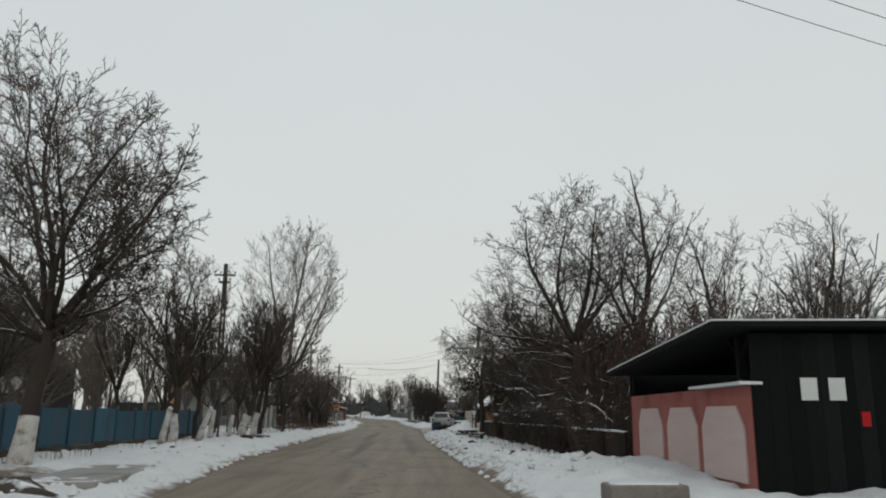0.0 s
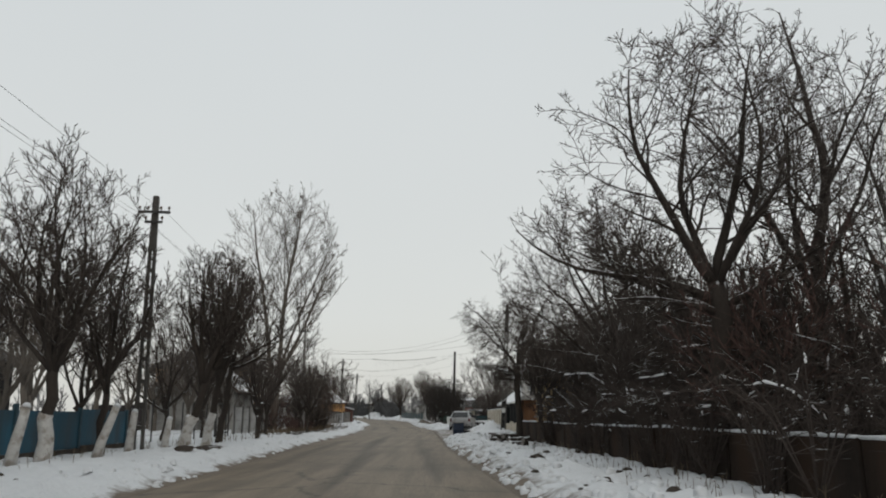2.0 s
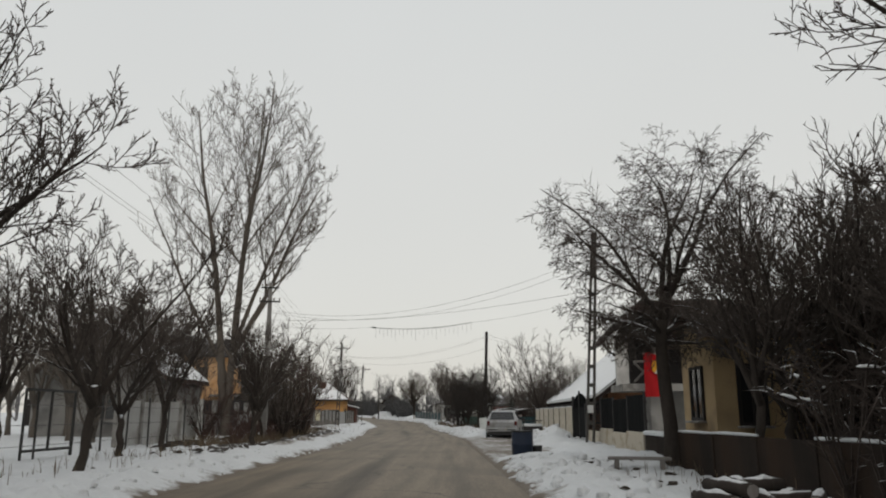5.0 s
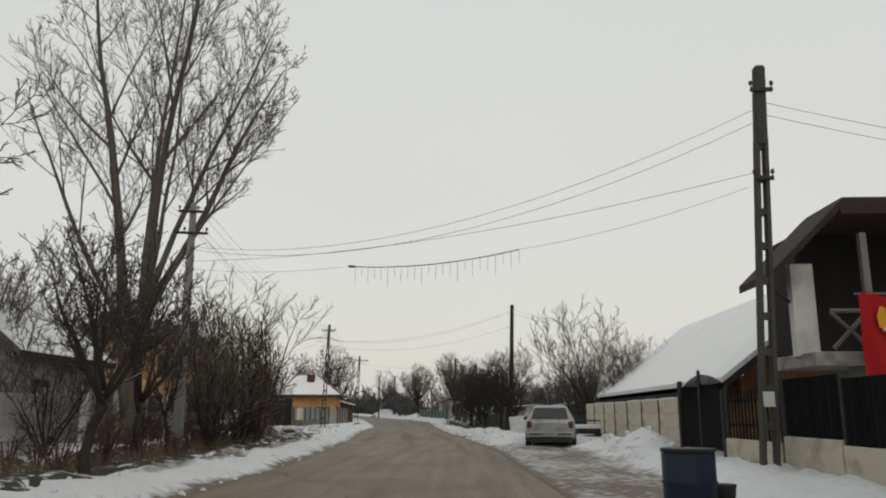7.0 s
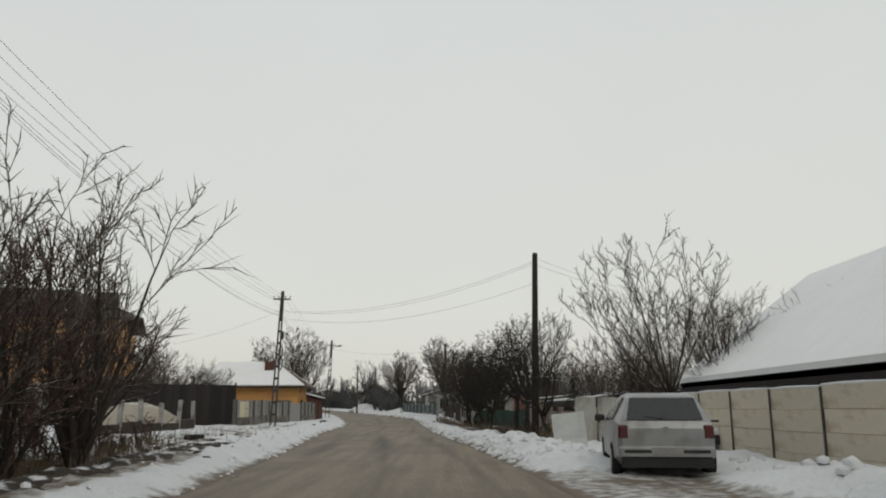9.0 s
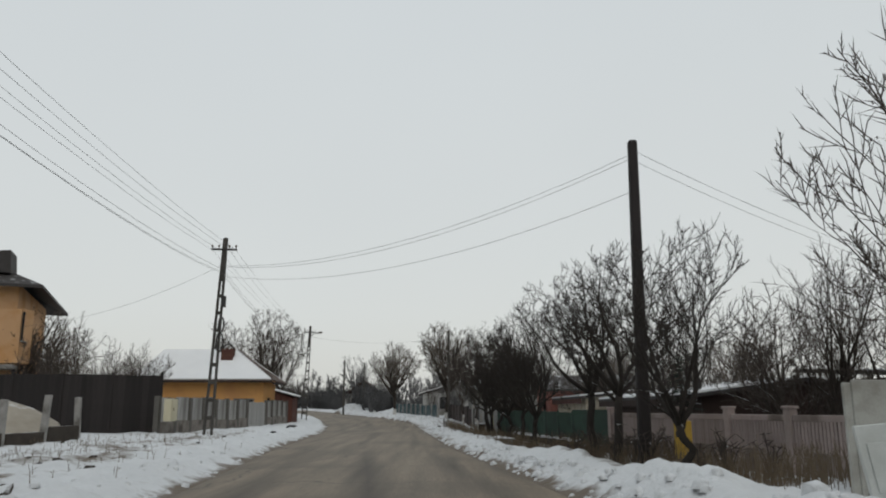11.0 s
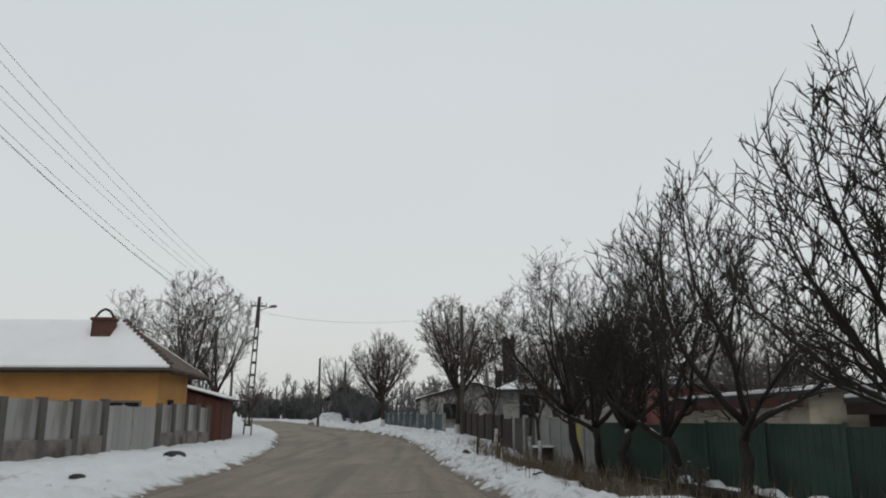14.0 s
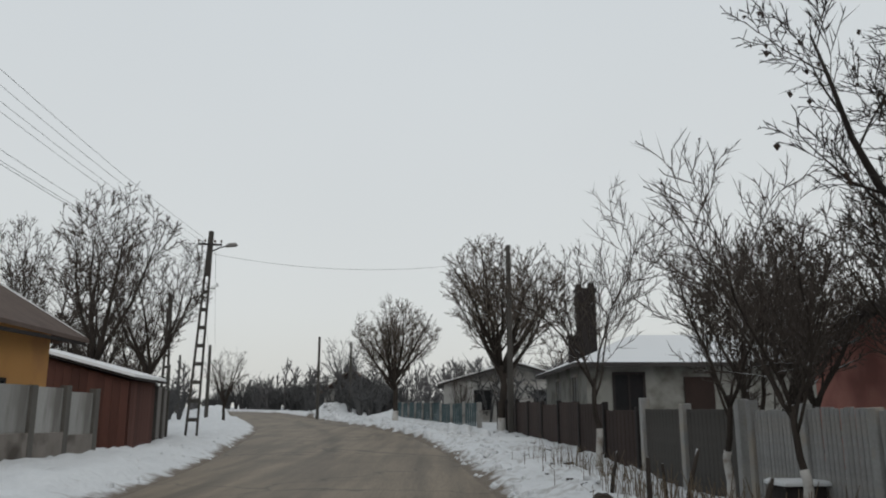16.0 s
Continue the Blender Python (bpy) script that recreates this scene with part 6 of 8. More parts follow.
def fence(name, label, line, n, height, panel, post, post_size=(0.1, 0.1), base=0.0, base_mat="concrete", waves=0, planks=0, cap=False, gap=0.0, post_up=0.08, top=0.0, group="", sunk=0.12, boards=0, post_off=0.0, lean=0.0, cut=0.0, roughen=0.0, level=None):
    """Panels between posts along a line of two points. planks: slats a panel; base: a plinth below; cap: snow on the top."""
    (x0, y0), (x1, y1) = line
    turn = math.degrees(math.atan2(y1 - y0, x1 - x0))
    step = math.hypot(x1 - x0, y1 - y0) / n
    t = thing(name, label, "fence", group, at=(x0, y0, 0), turn=turn)
    pw = step - post_size[0]
    shared = None
    rnd = random.Random(n * 7 + int(abs(x0 * 10)))
    if planks:
        wpl = pw / planks
        shared = Geo().box(0, 0, 0, wpl * (1 - gap), 0.022, height - base - cut, chamfer=0.006).mesh("plank", [M[panel]])
    elif boards:
        shared = Geo().box(0, 0, 0, pw + 0.02, 0.05, height / boards - 0.006, chamfer=0.008).mesh("board", [M[panel]])
    else:
        shared = sheet(pw, height - base - cut, waves, top=top).mesh("panel", [M[panel]])
    for k in range(n + 1):
        s = k * step
        gx, gy = x0 + (x1 - x0) * k / n, y0 + (y1 - y0) * k / n
        z = (ground_z(gx, gy) if level is None else level) - sunk
        if post:
            part("post", Geo().box(s, post_off, z, *post_size, height + post_up + sunk, chamfer=0.012, lean=rnd.uniform(-1, 1) * roughen), M[post], t)
        if k == n:
            break
        zm = (ground_z(x0 + (x1 - x0) * (k + 0.5) / n, y0 + (y1 - y0) * (k + 0.5) / n) if level is None else level + rnd.uniform(-0.02, 0.02)) - sunk
        if base:
            part("plinth", Geo().box(s + step / 2, 0, zm - 0.1, step - post_size[0] * 0.6, 0.16, base + 0.1 + sunk, chamfer=0.012), M[base_mat], t)
        if planks:
            for q in range(planks):
                o = part("plank", shared, None, t)
                o.matrix_basis = pose(s + post_size[0] / 2 + wpl * (q + 0.5), 0, zm + base + sunk + cut + rnd.uniform(-1, 1) * roughen * 0.6, 0, rnd.uniform(-1, 1) * roughen * 20)
            for h in (0.25, 0.75):
                part("rail", Geo().box(s + step / 2, -0.04 if x0 > -8 else 0.04, zm + base + sunk + (height - base) * h, step, 0.04, 0.07), M[post or panel], t)
        elif boards:
            for q in range(boards):
                o = part("board", shared, None, t)
                o.matrix_basis = pose(s + step / 2, rnd.uniform(-0.004, 0.004), zm + sunk + (height / boards) * q)
        else:
            o = part("panel", shared, None, t)
            o.matrix_basis = pose(s + post_size[0] / 2, rnd.uniform(-0.01, 0.01), zm + base + sunk + cut, lean + rnd.uniform(-1, 1) * roughen * 30, 0, 0)
        if cap and rnd.random() < 0.85:
            part("snow_cap", Geo().tube([(s - 0.02, 0, zm + height + sunk + 0.006), (s + step * 0.3, 0, zm + height + sunk + 0.012), (s + step * 0.7, 0, zm + height + sunk + 0.014), (s + step + 0.02, 0, zm + height + sunk + 0.006)], [0.022, 0.03, 0.034, 0.024], 6), M["snow"], t, "strip of snow", smooth=True)
    return t


FEN = "street fences"
# left side of the road, from the start
fence("metal_fence", "blue painted sheet-metal fence with dark posts", ((-9.0, 8.5), (-10.6, 35.6)), 15, 1.12, "blue", "blue_dark", (0.12, 0.1), base=0.16, base_mat="soil", group=FEN, cap=False)
w = thing("wire_fence", "slim iron posts of a wire-mesh fence in snow", "fence", FEN)
for k in range(13):
    x, y = -10.9 - 0.05 * k, 37.0 + 1.75 * k
    part("post", Geo().tube([(x, y, ground_z(x, y) - 0.1), (x + 0.02 * math.sin(k * 3), y, ground_z(x, y) + 1.5)], [0.03, 0.028], 6), M["iron"], w)
for h in (0.35, 0.8, 1.25):
    part("strand", Geo().tube([(-10.9, 37.0, 0.2 + h), (-11.2, 48.0, 0.2 + h), (-11.5, 58.0, 0.2 + h)], [0.006] * 3, 4), M["wire"], w)
w = thing("metal_gate", "open iron gate frame in the wire fence", "gate", FEN)
gx, gy, gz = -11.0, 46.6, ground_z(-11.0, 46.6)
for a, b in (((0, 0, -0.1), (0, 0, 1.55)), ((0, 2.2, -0.1), (0, 2.2, 1.55)), ((0, 0, 1.52), (0, 2.2, 1.52)), ((0, 0, 0.2), (0, 2.2, 0.2)), ((0, 1.1, 0.2), (0, 1.1, 1.52))):
    part("bar", Geo().tube([(gx + a[0], gy + a[1], gz + a[2]), (gx + b[0], gy + b[1], gz + b[2])], [0.035, 0.035], 6), M["iron"], w)

# leaning whitewashed stumps on the verge
for x, y, lx, h in ((-9.0, 26.2, 0.22, 1.15), (-8.75, 29.4, 0.42, 1.2), (-9.1, 32.2, 0.1, 1.1), (-8.85, 34.2, 0.12, 0.9), (-8.35, 34.8, -0.02, 0.85)):
    z = ground_z(x, y)
    s = thing("tree_stump", "leaning whitewashed stump with snow on its cut top", "stump", "whitewashed stumps", at=(x, y, z))
    part("stem", Geo().tube([(0, 0, -0.2), (lx * 0.3, 0, h * 0.3), (lx * 0.7, 0.03, h * 0.7), (lx, 0.02, h)], [0.14, 0.11, 0.095, 0.085], 9), M["lime"], s, smooth=True)
    part("cut_end", Geo().tube([(lx, 0.02, h - 0.02), (lx + 0.02, 0.02, h + 0.05)], [0.095, 0.05], 9), M["snow"], s, "cap of snow", smooth=True)

# culvert and tufts by the start
c = thing("culvert", "concrete culvert head beside the driveway", "culvert", at=(-5.95, 14.0, 0.1), turn=6)
part("slab", Geo().box(0, 0, -0.35, 1.35, 4.2, 0.49, chamfer=0.03), M["plinth_light"], c)
part("headwall", Geo().box(-0.1, -2.2, -0.5, 1.7, 0.16, 0.66, chamfer=0.02), M["concrete"], c)
for x, y, r in ((-5.8, 10.7, 0.5), (-6.7, 11.6, 0.45), (-7.3, 33.6, 0.52), (-7.75, 32.7, 0.3)):
    g = Geo()
    z = ground_z(x, y)
    rr = random.Random(int(abs(x * 100)))
    vs, fs = [(0, 0, 0.16)], []
    for a in range(14):
        for q, hh in ((0.55, 0.12), (1.0, -0.06)):
            rad = r * q * rr.uniform(0.75, 1.2)
            vs.append((rad * 1.5 * math.cos(a * 0.449), rad * math.sin(a * 0.449), hh * rr.uniform(0.6, 1.2)))
    for a in range(14):
        b = (a + 1) % 14
        fs += [(0, 1 + 2 * a, 1 + 2 * b), (1 + 2 * a, 2 + 2 * a, 2 + 2 * b, 1 + 2 * b)]
    ob = part("soil_heap", g.add(vs, fs), M["soil"], smooth=True)
    ob.matrix_basis = pose(x, y, z)
    tagged(ob, "small dark heap of frozen soil on the snow", "heap", "dark heaps")

# the bare earth of the ditch along the verge
def earth_strip(label, table, side, y0, y1, d0, d1, seed):
    """A ragged strip of bare dark earth laid just over the snow, following a road edge."""
    ys, n = [y0 + 0.3 * k for k in range(int((y1 - y0) / 0.3) + 1)], 9
    vs = []
    for y in ys:
        ends = smooth(y0, y0 + 3, y) * (1 - smooth(y1 - 4, y1, y))
        a = d0 + 0.32 * noise.noise((y * 0.8, seed, 0.0)) + 0.16 * noise.noise((y * 2.9, seed, 4.0))
        b = a + max(0.08, (d1 - d0) * ends * (1 + 0.5 * noise.noise((y * 0.6, seed, 8.0))))
        for k in range(n):
            x = edge(table, y) + side * (a + (b - a) * k / (n - 1))
            up = 0.045 if 0 < k < n - 1 else -0.03
            vs.append((x, y, ground_z(x, y) + up + 0.05 * noise.noise((x * 3.1, y * 3.1, seed))))
    fs = [(a * n + k, a * n + k + 1, a * n + n + k + 1, a * n + n + k) for a in range(len(ys) - 1) for k in range(n - 1)]
    tagged(part("ditch_earth", Geo().add(vs, fs), M["soil"], smooth=True), label, "ditch", kind="structure")


earth_strip("ragged strip of dark bare earth in the ditch", LEFT, -1, 50.0, 80.0, 1.5, 2.7, 3.0)
ty = thing("old_tyre", "worn car tyre lying flat in the snow", "tyre", at=(-10.8, 81.2, ground_z(-10.8, 81.2) + 0.02), turn=20)
tg = Geo()
for k in range(20):
    a = 2 * math.pi * k / 20
    tg.v += [(math.cos(a) * r, math.sin(a) * r, z) for r, z in ((0.19, 0.02), (0.26, 0.0), (0.31, 0.04), (0.31, 0.13), (0.26, 0.17), (0.19, 0.15))]
tg.add([], [])
tg.f += [(k * 6 + i, k * 6 + (i + 1) % 6, (k + 1) % 20 * 6 + (i + 1) % 6, (k + 1) % 20 * 6 + i) for k in range(20) for i in range(6)]
tg.m += [0] * 120
part("tread", tg, M["tyre"], ty, smooth=True)

# the grey yard wall behind the verge trees
fence("panel_fence", "pale grey concrete panel wall behind the trees", ((-12.0, 53.5), (-12.15, 61.0)), 4, 1.4, "plaster_pale", "concrete", (0.16, 0.16), group=FEN)
fence("panel_fence", "low weathered concrete fence with pale pillars", ((-13.7, 66.4), (-14.5, 79.0)), 5, 1.0, "plaster_grey", "plaster_pale", (0.24, 0.22), group=FEN, post_up=0.7)
# the low wall with concrete posts, the dark plank fence and the fence of the yellow house
pw_ = thing("post_wall", "unfinished low wall with bare concrete posts", "wall", FEN, at=(-15.5, 82.4, 0))
for k in range(7):
    y = 2.2 * k
    z = ground_z(-15.5, 82.4 + y)
    part("post", Geo().box(0, y, z - 0.1, 0.17, 0.17, 1.36 + 0.08 * (k % 2), chamfer=0.02, lean=0.05 * (k % 3 - 1)), M["concrete"], pw_)
    if k < 6:
        part("low_wall", Geo().box(0, y + 1.1, z - 0.15, 0.22, 2.0, 0.46 + 0.06 * (k % 3), chamfer=0.02), M["soil"], pw_)
fence("plank_fence", "tall dark plank fence round the orange house", ((-41.0, 100.6), (-15.4, 102.6)), 13, 2.35, "dark_wood", "dark_wood", (0.1, 0.1), planks=8, gap=-0.03, group=FEN, sunk=0.05, roughen=0.01)
fence("panel_fence", "pale panel fence with dark posts on a concrete plinth", ((-14.9, 100.9), (-14.3, 112.6)), 7, 1.45, "pale_panel", "fence_post", (0.26, 0.2), base=0.50, base_mat="plinth", group=FEN, post_up=0.02)
g2 = thing("double_gate", "worn pale grey board double gate in the fence", "gate", FEN, at=(-14.3, 112.8, 0.12), turn=88.5)
pl = Geo().box(0, 0, 0, 0.455, 0.03, 1.42, chamfer=0.01).mesh("plank", [M["pale_panel"]])
for side in (0, 1):
    leaf = part("leaf", Geo().box(0.95 + side * 1.95, 0.05, 0.3, 1.8, 0.04, 0.08).box(0.95 + side * 1.95, 0.05, 1.1, 1.8, 0.04, 0.08), M["grey_wood"], g2)
    for q in range(4):
        o = part("plank", pl, None, leaf)
        o.matrix_basis = pose(0.22 + side * 1.95 + q * 0.475, 0.006 * (q % 2), 0.04 + 0.015 * (q % 3))
fence("panel_fence", "pale panel fence with dark posts on a concrete plinth", ((-14.2, 116.9), (-14.1, 122.6)), 4, 1.45, "pale_panel", "fence_post", (0.22, 0.18), base=0.50, base_mat="plinth", group=FEN, post_up=0.02)
mb = thing("meter_box", "pale yellow gas meter cabinet on the fence", "meter box", at=(-14.6, 100.9, 0.75), turn=88)
part("cabinet", Geo().box(0.0, -0.2, 0, 0.62, 0.3, 0.85, chamfer=0.02), M["pale_yellow"], mb)
part("door", Geo().box(0.0, -0.37, 0.05, 0.52, 0.03, 0.75, chamfer=0.01), M["pale_yellow"], mb)
part("handle", Geo().box(-0.18, -0.395, 0.4, 0.03, 0.02, 0.1), M["iron"], mb)

# right side
fence("sheet_wall", "low wall of rusty brown sheets with snow on top", ((4.42, 18.1), (3.0, 46.4)), 15, 0.97, "rust", "rust", (0.05, 0.07), group=FEN, cap=True, post_up=0.0, level=-0.08)
fence("metal_fence", "cream rendered plinth with dark metal fence", ((3.35, 50.8), (3.4, 57.4)), 3, 1.5, "black_wood", "iron", (0.07, 0.07), base=0.5, base_mat="cream", planks=13, gap=0.1, group=FEN)
fence("metal_fence", "low dark iron railing beside the yard gate", ((3.4, 57.5), (3.4, 60.5)), 1, 1.45, "black_wood", "iron", (0.07, 0.07), base=0.45, base_mat="cream", planks=15, gap=0.72, group=FEN)
part_gate = thing("metal_gate", "tall dark iron double gate with an arched top", "gate", FEN, at=(3.4, 60.75, ground_z(3.4, 61.8)), turn=90)
for s_, a_ in ((0, 0.0), (1, 1.66)):
    part("post", Geo().box(-0.06 + 3.42 * s_, 0, -0.2, 0.12, 0.12, (1.62, 1.95)[s_], chamfer=0.015), M["iron"], part_gate)
    leaf = part("leaf", Geo().box(a_ + 0.83, 0, 0.12, 1.6, 0.05, 0.07).box(a_ + 0.83, 0, 1.2, 1.6, 0.05, 0.06).box(a_ + 0.83, 0.01, 0.18, 1.6, 0.012, 1.02), M["black_wood"], part_gate)
    for q in range(13):
        u = (a_ + 0.09 + q * 0.124) / 3.3
        part("bar", Geo().box(a_ + 0.09 + q * 0.124, -0.01, 0.08, 0.028, 0.028, 1.38 + 0.38 * math.sin(math.pi * (0.12 + 0.8 * u)), chamfer=0.006), M["black_wood"], leaf)
part("post", Geo().box(1.66, 0, -0.1, 0.07, 0.07, 2.05, chamfer=0.01), M["iron"], part_gate)
fence("panel_fence", "cream precast concrete panel fence capped with snow", ((3.4, 64.2), (3.2, 78.6)), 7, 1.55, "cream", "pole", (0.07, 0.10), group=FEN, cap=True, post_up=0.0, level=0.02, boards=4)
rf = fence("panel_fence", "rosy grey concrete fence with slotted panels and pale posts", ((2.5, 82.3), (0.72, 92.0)), 5, 0.52, "rose_panel", "rose_panel", (0.2, 0.16), group=FEN, post_up=0.73, level=-0.05)
bar = Geo().box(0, 0, 0, 0.062, 0.05, 0.52, chamfer=0.006).mesh("slat", [M["rose_panel"]])
fstep = math.hypot(1.78, 9.7) / 5
for k in range(5):
    part("top_rail", Geo().box(fstep * (k + 0.5), 0, 0.98, fstep - 0.21, 0.07, 0.11, chamfer=0.01), M["rose_panel"], rf)
    for q in range(19):
        o = part("slat", bar, None, rf)
        o.matrix_basis = pose(fstep * k + 0.145 + q * (fstep - 0.29) / 18, 0, 0.465)
for k in range(6):
    part("post_cap", Geo().box(fstep * k, 0, 1.195, 0.25, 0.21, 0.05, chamfer=0.015), M["rose_panel"], rf)
yc = thing("meter_box", "bright yellow gas meter cabinet before the rosy fence", "meter box", at=(1.02, 86.75, 0.0), turn=100.4)
part("cabinet", Geo().box(0, 0, 0.17, 0.40, 0.2, 0.78, chamfer=0.015), M["yellow_paint"], yc)
part("door", Geo().box(0, 0.112, 0.21, 0.33, 0.02, 0.70, chamfer=0.008), M["yellow_paint"], yc)
part("handle", Geo().box(0.02, 0.13, 0.62, 0.09, 0.02, 0.12, chamfer=0.006), M["iron"], yc)
part("stand", Geo().box(-0.15, 0, -0.45, 0.06, 0.06, 0.62).box(0.15, 0, -0.45, 0.06, 0.06, 0.62), M["iron"], yc)
part("pipe", Geo().tube([(0.27, 0.0, -0.4), (0.27, 0.0, 0.3), (0.19, 0.0, 0.36)], [0.025, 0.025, 0.025], 8), M["iron"], yc, smooth=True)
fence("sheet_fence", "dark green sheet-metal fence along the plum row", ((0.72, 92.3), (-1.15, 108.0)), 9, 1.14, "green", "green", (0.06, 0.06), base=0.14, base_mat="soil", waves=10, group=FEN, post_up=0.02)
fence("picket_fence", "worn white picket fence beside the yellow gate", ((-1.17, 108.2), (-1.22, 109.2)), 1, 1.15, "white_paint", "white_paint", (0.12, 0.12), planks=7, gap=0.14, group=FEN, roughen=0.02)
fence("picket_fence", "worn white plank fence with uneven top", ((-1.3, 110.2), (-1.6, 114.1)), 3, 1.22, "white_paint", "white_paint", (0.12, 0.12), planks=13, gap=0.22, group=FEN, roughen=0.025)
fence("metal_gate", "weathered grey board double gate with pale posts", ((-1.62, 114.4), (-1.88, 118.5)), 2, 1.25, "pole", "white_paint", (0.16, 0.16), planks=12, gap=0.05, group=FEN, roughen=0.01)
fence("plank_fence", "dark red-brown plank fence", ((-1.92, 118.8), (-3.3, 136.5)), 8, 1.1, "brown_dark", "dark_wood", (0.12, 0.12), planks=8, gap=0.05, group=FEN, roughen=0.015)
fence("picket_fence", "green picket fence at the bend", ((-4.0, 138.5), (-9.0, 164.0)), 9, 1.05, "teal", "concrete", (0.2, 0.2), planks=6, gap=0.35, group=FEN)
yg = thing("small_gate", "small yellow gate between white posts", "gate", FEN, at=(-1.26, 109.7, 0.05), turn=93)
part("frame", Geo().box(-0.35, 0, 0, 0.08, 0.08, 1.25).box(0.35, 0, 0, 0.08, 0.08, 1.25), M["white_paint"], yg)
yd = part("door", Geo().box(0, 0.02, 0.28, 0.6, 0.03, 0.07, chamfer=0.006).box(0, 0.02, 0.86, 0.6, 0.03, 0.07, chamfer=0.006), M["yellow_worn"], yg)
for k in range(6):
    part("slat", Geo().box(-0.25 + 0.1 * k, 0, 0.1, 0.078, 0.022, 0.96 + 0.03 * (k % 2), chamfer=0.006), M["yellow_worn"], yd)

# the long snowy log that lies at the foot of the green fence
lf = thing("fallen_log", "long dark log with lumps of snow along the fence", "log", at=(0.28, 94.0, ground_z(0.28, 94.0) + 0.06), turn=97.5)
part("stem", Geo().tube([(0, 0, 0), (2.5, 0.05, 0.06), (5.0, -0.03, 0.03), (7.5, 0.04, 0.06), (9.4, 0, 0.02)], [0.12, 0.13, 0.12, 0.11, 0.09], 9), M["bark"], lf, smooth=True)
for k in range(11):
    u = 0.4 + 0.84 * k + 0.2 * math.sin(k * 2.1)
    part("snow_patch", Geo().tube([(u - 0.3, 0, 0.12), (u - 0.1, 0.01, 0.15), (u + 0.15, 0, 0.145), (u + 0.32, 0, 0.11)], [0.03, 0.085, 0.075, 0.02], 7), M["snow"], lf, smooth=True)
# the paper on the pole by the gate and the cable box above it
nt = part("pole_notice", Geo().box(0, 0, 0, 0.2, 0.012, 0.26, chamfer=0.003), M["white_cloth"])
nt.matrix_basis = pose(2.93, 56.885, 1.3)
tagged(nt, "small white paper notice fixed to the pole", "notice")


# ---- buildings ----
def window(parent, x, y, z, w, h, facing, casing="dark_wood", glass="glass", sill=True):
    """A framed pane on a wall. facing: the axis the wall looks along, '-y' or '+x'/'-x'."""
    turn = {"-y": 0, "+x": 90, "-x": -90}[facing]
    wn_ = part("window", Geo().box(0, 0, 0, w + 0.14, 0.06, 0.07).box(0, 0, h + 0.07, w + 0.14, 0.06, 0.07).box(-w / 2 - 0.035, 0, 0.07, 0.07, 0.06, h).box(w / 2 + 0.035, 0, 0.07, 0.07, 0.06, h).box(0, 0, 0.07, 0.05, 0.05, h), M[casing], parent)
    wn_.matrix_basis = pose(x, y, z, 0, 0, turn)
    part("pane", Geo().box(0, 0.012, 0.07, w, 0.02, h), M[glass], wn_)
    if sill:
        part("sill", Geo().box(0, -0.07, -0.05, w + 0.24, 0.2, 0.05, chamfer=0.01), M["concrete"], wn_)
    return wn_


def roof_slab(outline3, thick, mats, parent, name="roof", label=""):
    """A sloping slab from its top corners, going down by thick."""
    n = len(outline3)
    vs = list(outline3) + [(x, y, z - thick) for x, y, z in outline3]
    fs = [tuple(range(n)), tuple(reversed(range(n, 2 * n)))] + [(i, n + i, n + (i + 1) % n, (i + 1) % n) for i in range(n)]
    return part(name, Geo().add(vs, fs), mats, parent, label)


def chimney(parent, x, y, z, w, h, material="brick", hood=True):
    c = part("chimney", Geo().box(x, y, z, w, w * 0.8, h, chamfer=0.01).box(x, y, z + h, w + 0.1, w * 0.8 + 0.1, 0.1, chamfer=0.02), M[material], parent)
    if hood:
        part("hood", Geo().tube([(x - w / 2, y, z + h + 0.1), (x - w / 4, y, z + h + 0.36), (x, y, z + h + 0.44), (x + w / 4, y, z + h + 0.36), (x + w / 2, y, z + h + 0.1)], [0.05] * 5, 6), M["iron"], c, smooth=True)
    return c


# the pink roadside shelter
sh = thing("roadside_shelter", "pink-walled roadside shelter with dark plank front", "shelter", at=(4.42, 10.85, 0.0), turn=-1.0)
W, D = 6.0, 7.2
low = part("side_wall", Geo().box(0.06, D / 2, -0.1, 0.12, D, 1.78), M["pink"], sh, "pink rendered half-height wall")
for a, b in ((0.27, 2.1), (2.36, 4.16), (4.5, 6.36)):
    c = 0.28
    part("panel", Geo().prism([(a, 0.32), (b, 0.32), (b, 1.08), (b - c, 1.40), (a + c, 1.40), (a, 1.08)], "x", -0.03, 0.02), M["panel_white"], low, "pale rough panel with cut corners")
part("coping", Geo().box(0.0, 1.1, 1.685, 0.34, 2.3, 0.045, chamfer=0.01), M["snow"], sh, "strip of snow on the wall")
part("back_wall", Geo().box(W / 2, D - 0.06, -0.1, W, 0.12, 2.35), M["black_wood"], sh)
part("end_wall", Geo().box(W, D / 2, -0.1, 0.12, D, 2.4), M["black_wood"], sh)
pl = Geo().box(0, 0, 0, 0.238, 0.03, 2.5, chamfer=0.004).mesh("plank", [M["black_wood"]])
for k in range(25):
    o = part("plank", pl, None, sh)
    o.matrix_basis = pose(0.13 + k * 0.24, -0.03, -0.1)
for x, y in ((0.1, 0.5), (0.1, D - 0.2)):
    part("post", Geo().box(x, y, 1.62, 0.13, 0.13, 0.70 + 0.06 * (y < 1)), M["black_wood"], sh)
for y in (0.05, 0.95):
    part("brace", Geo().tube([(0.1, 0.5, 2.05), (0.1, y, 2.42)], [0.045, 0.045], 6), M["black_wood"], sh)
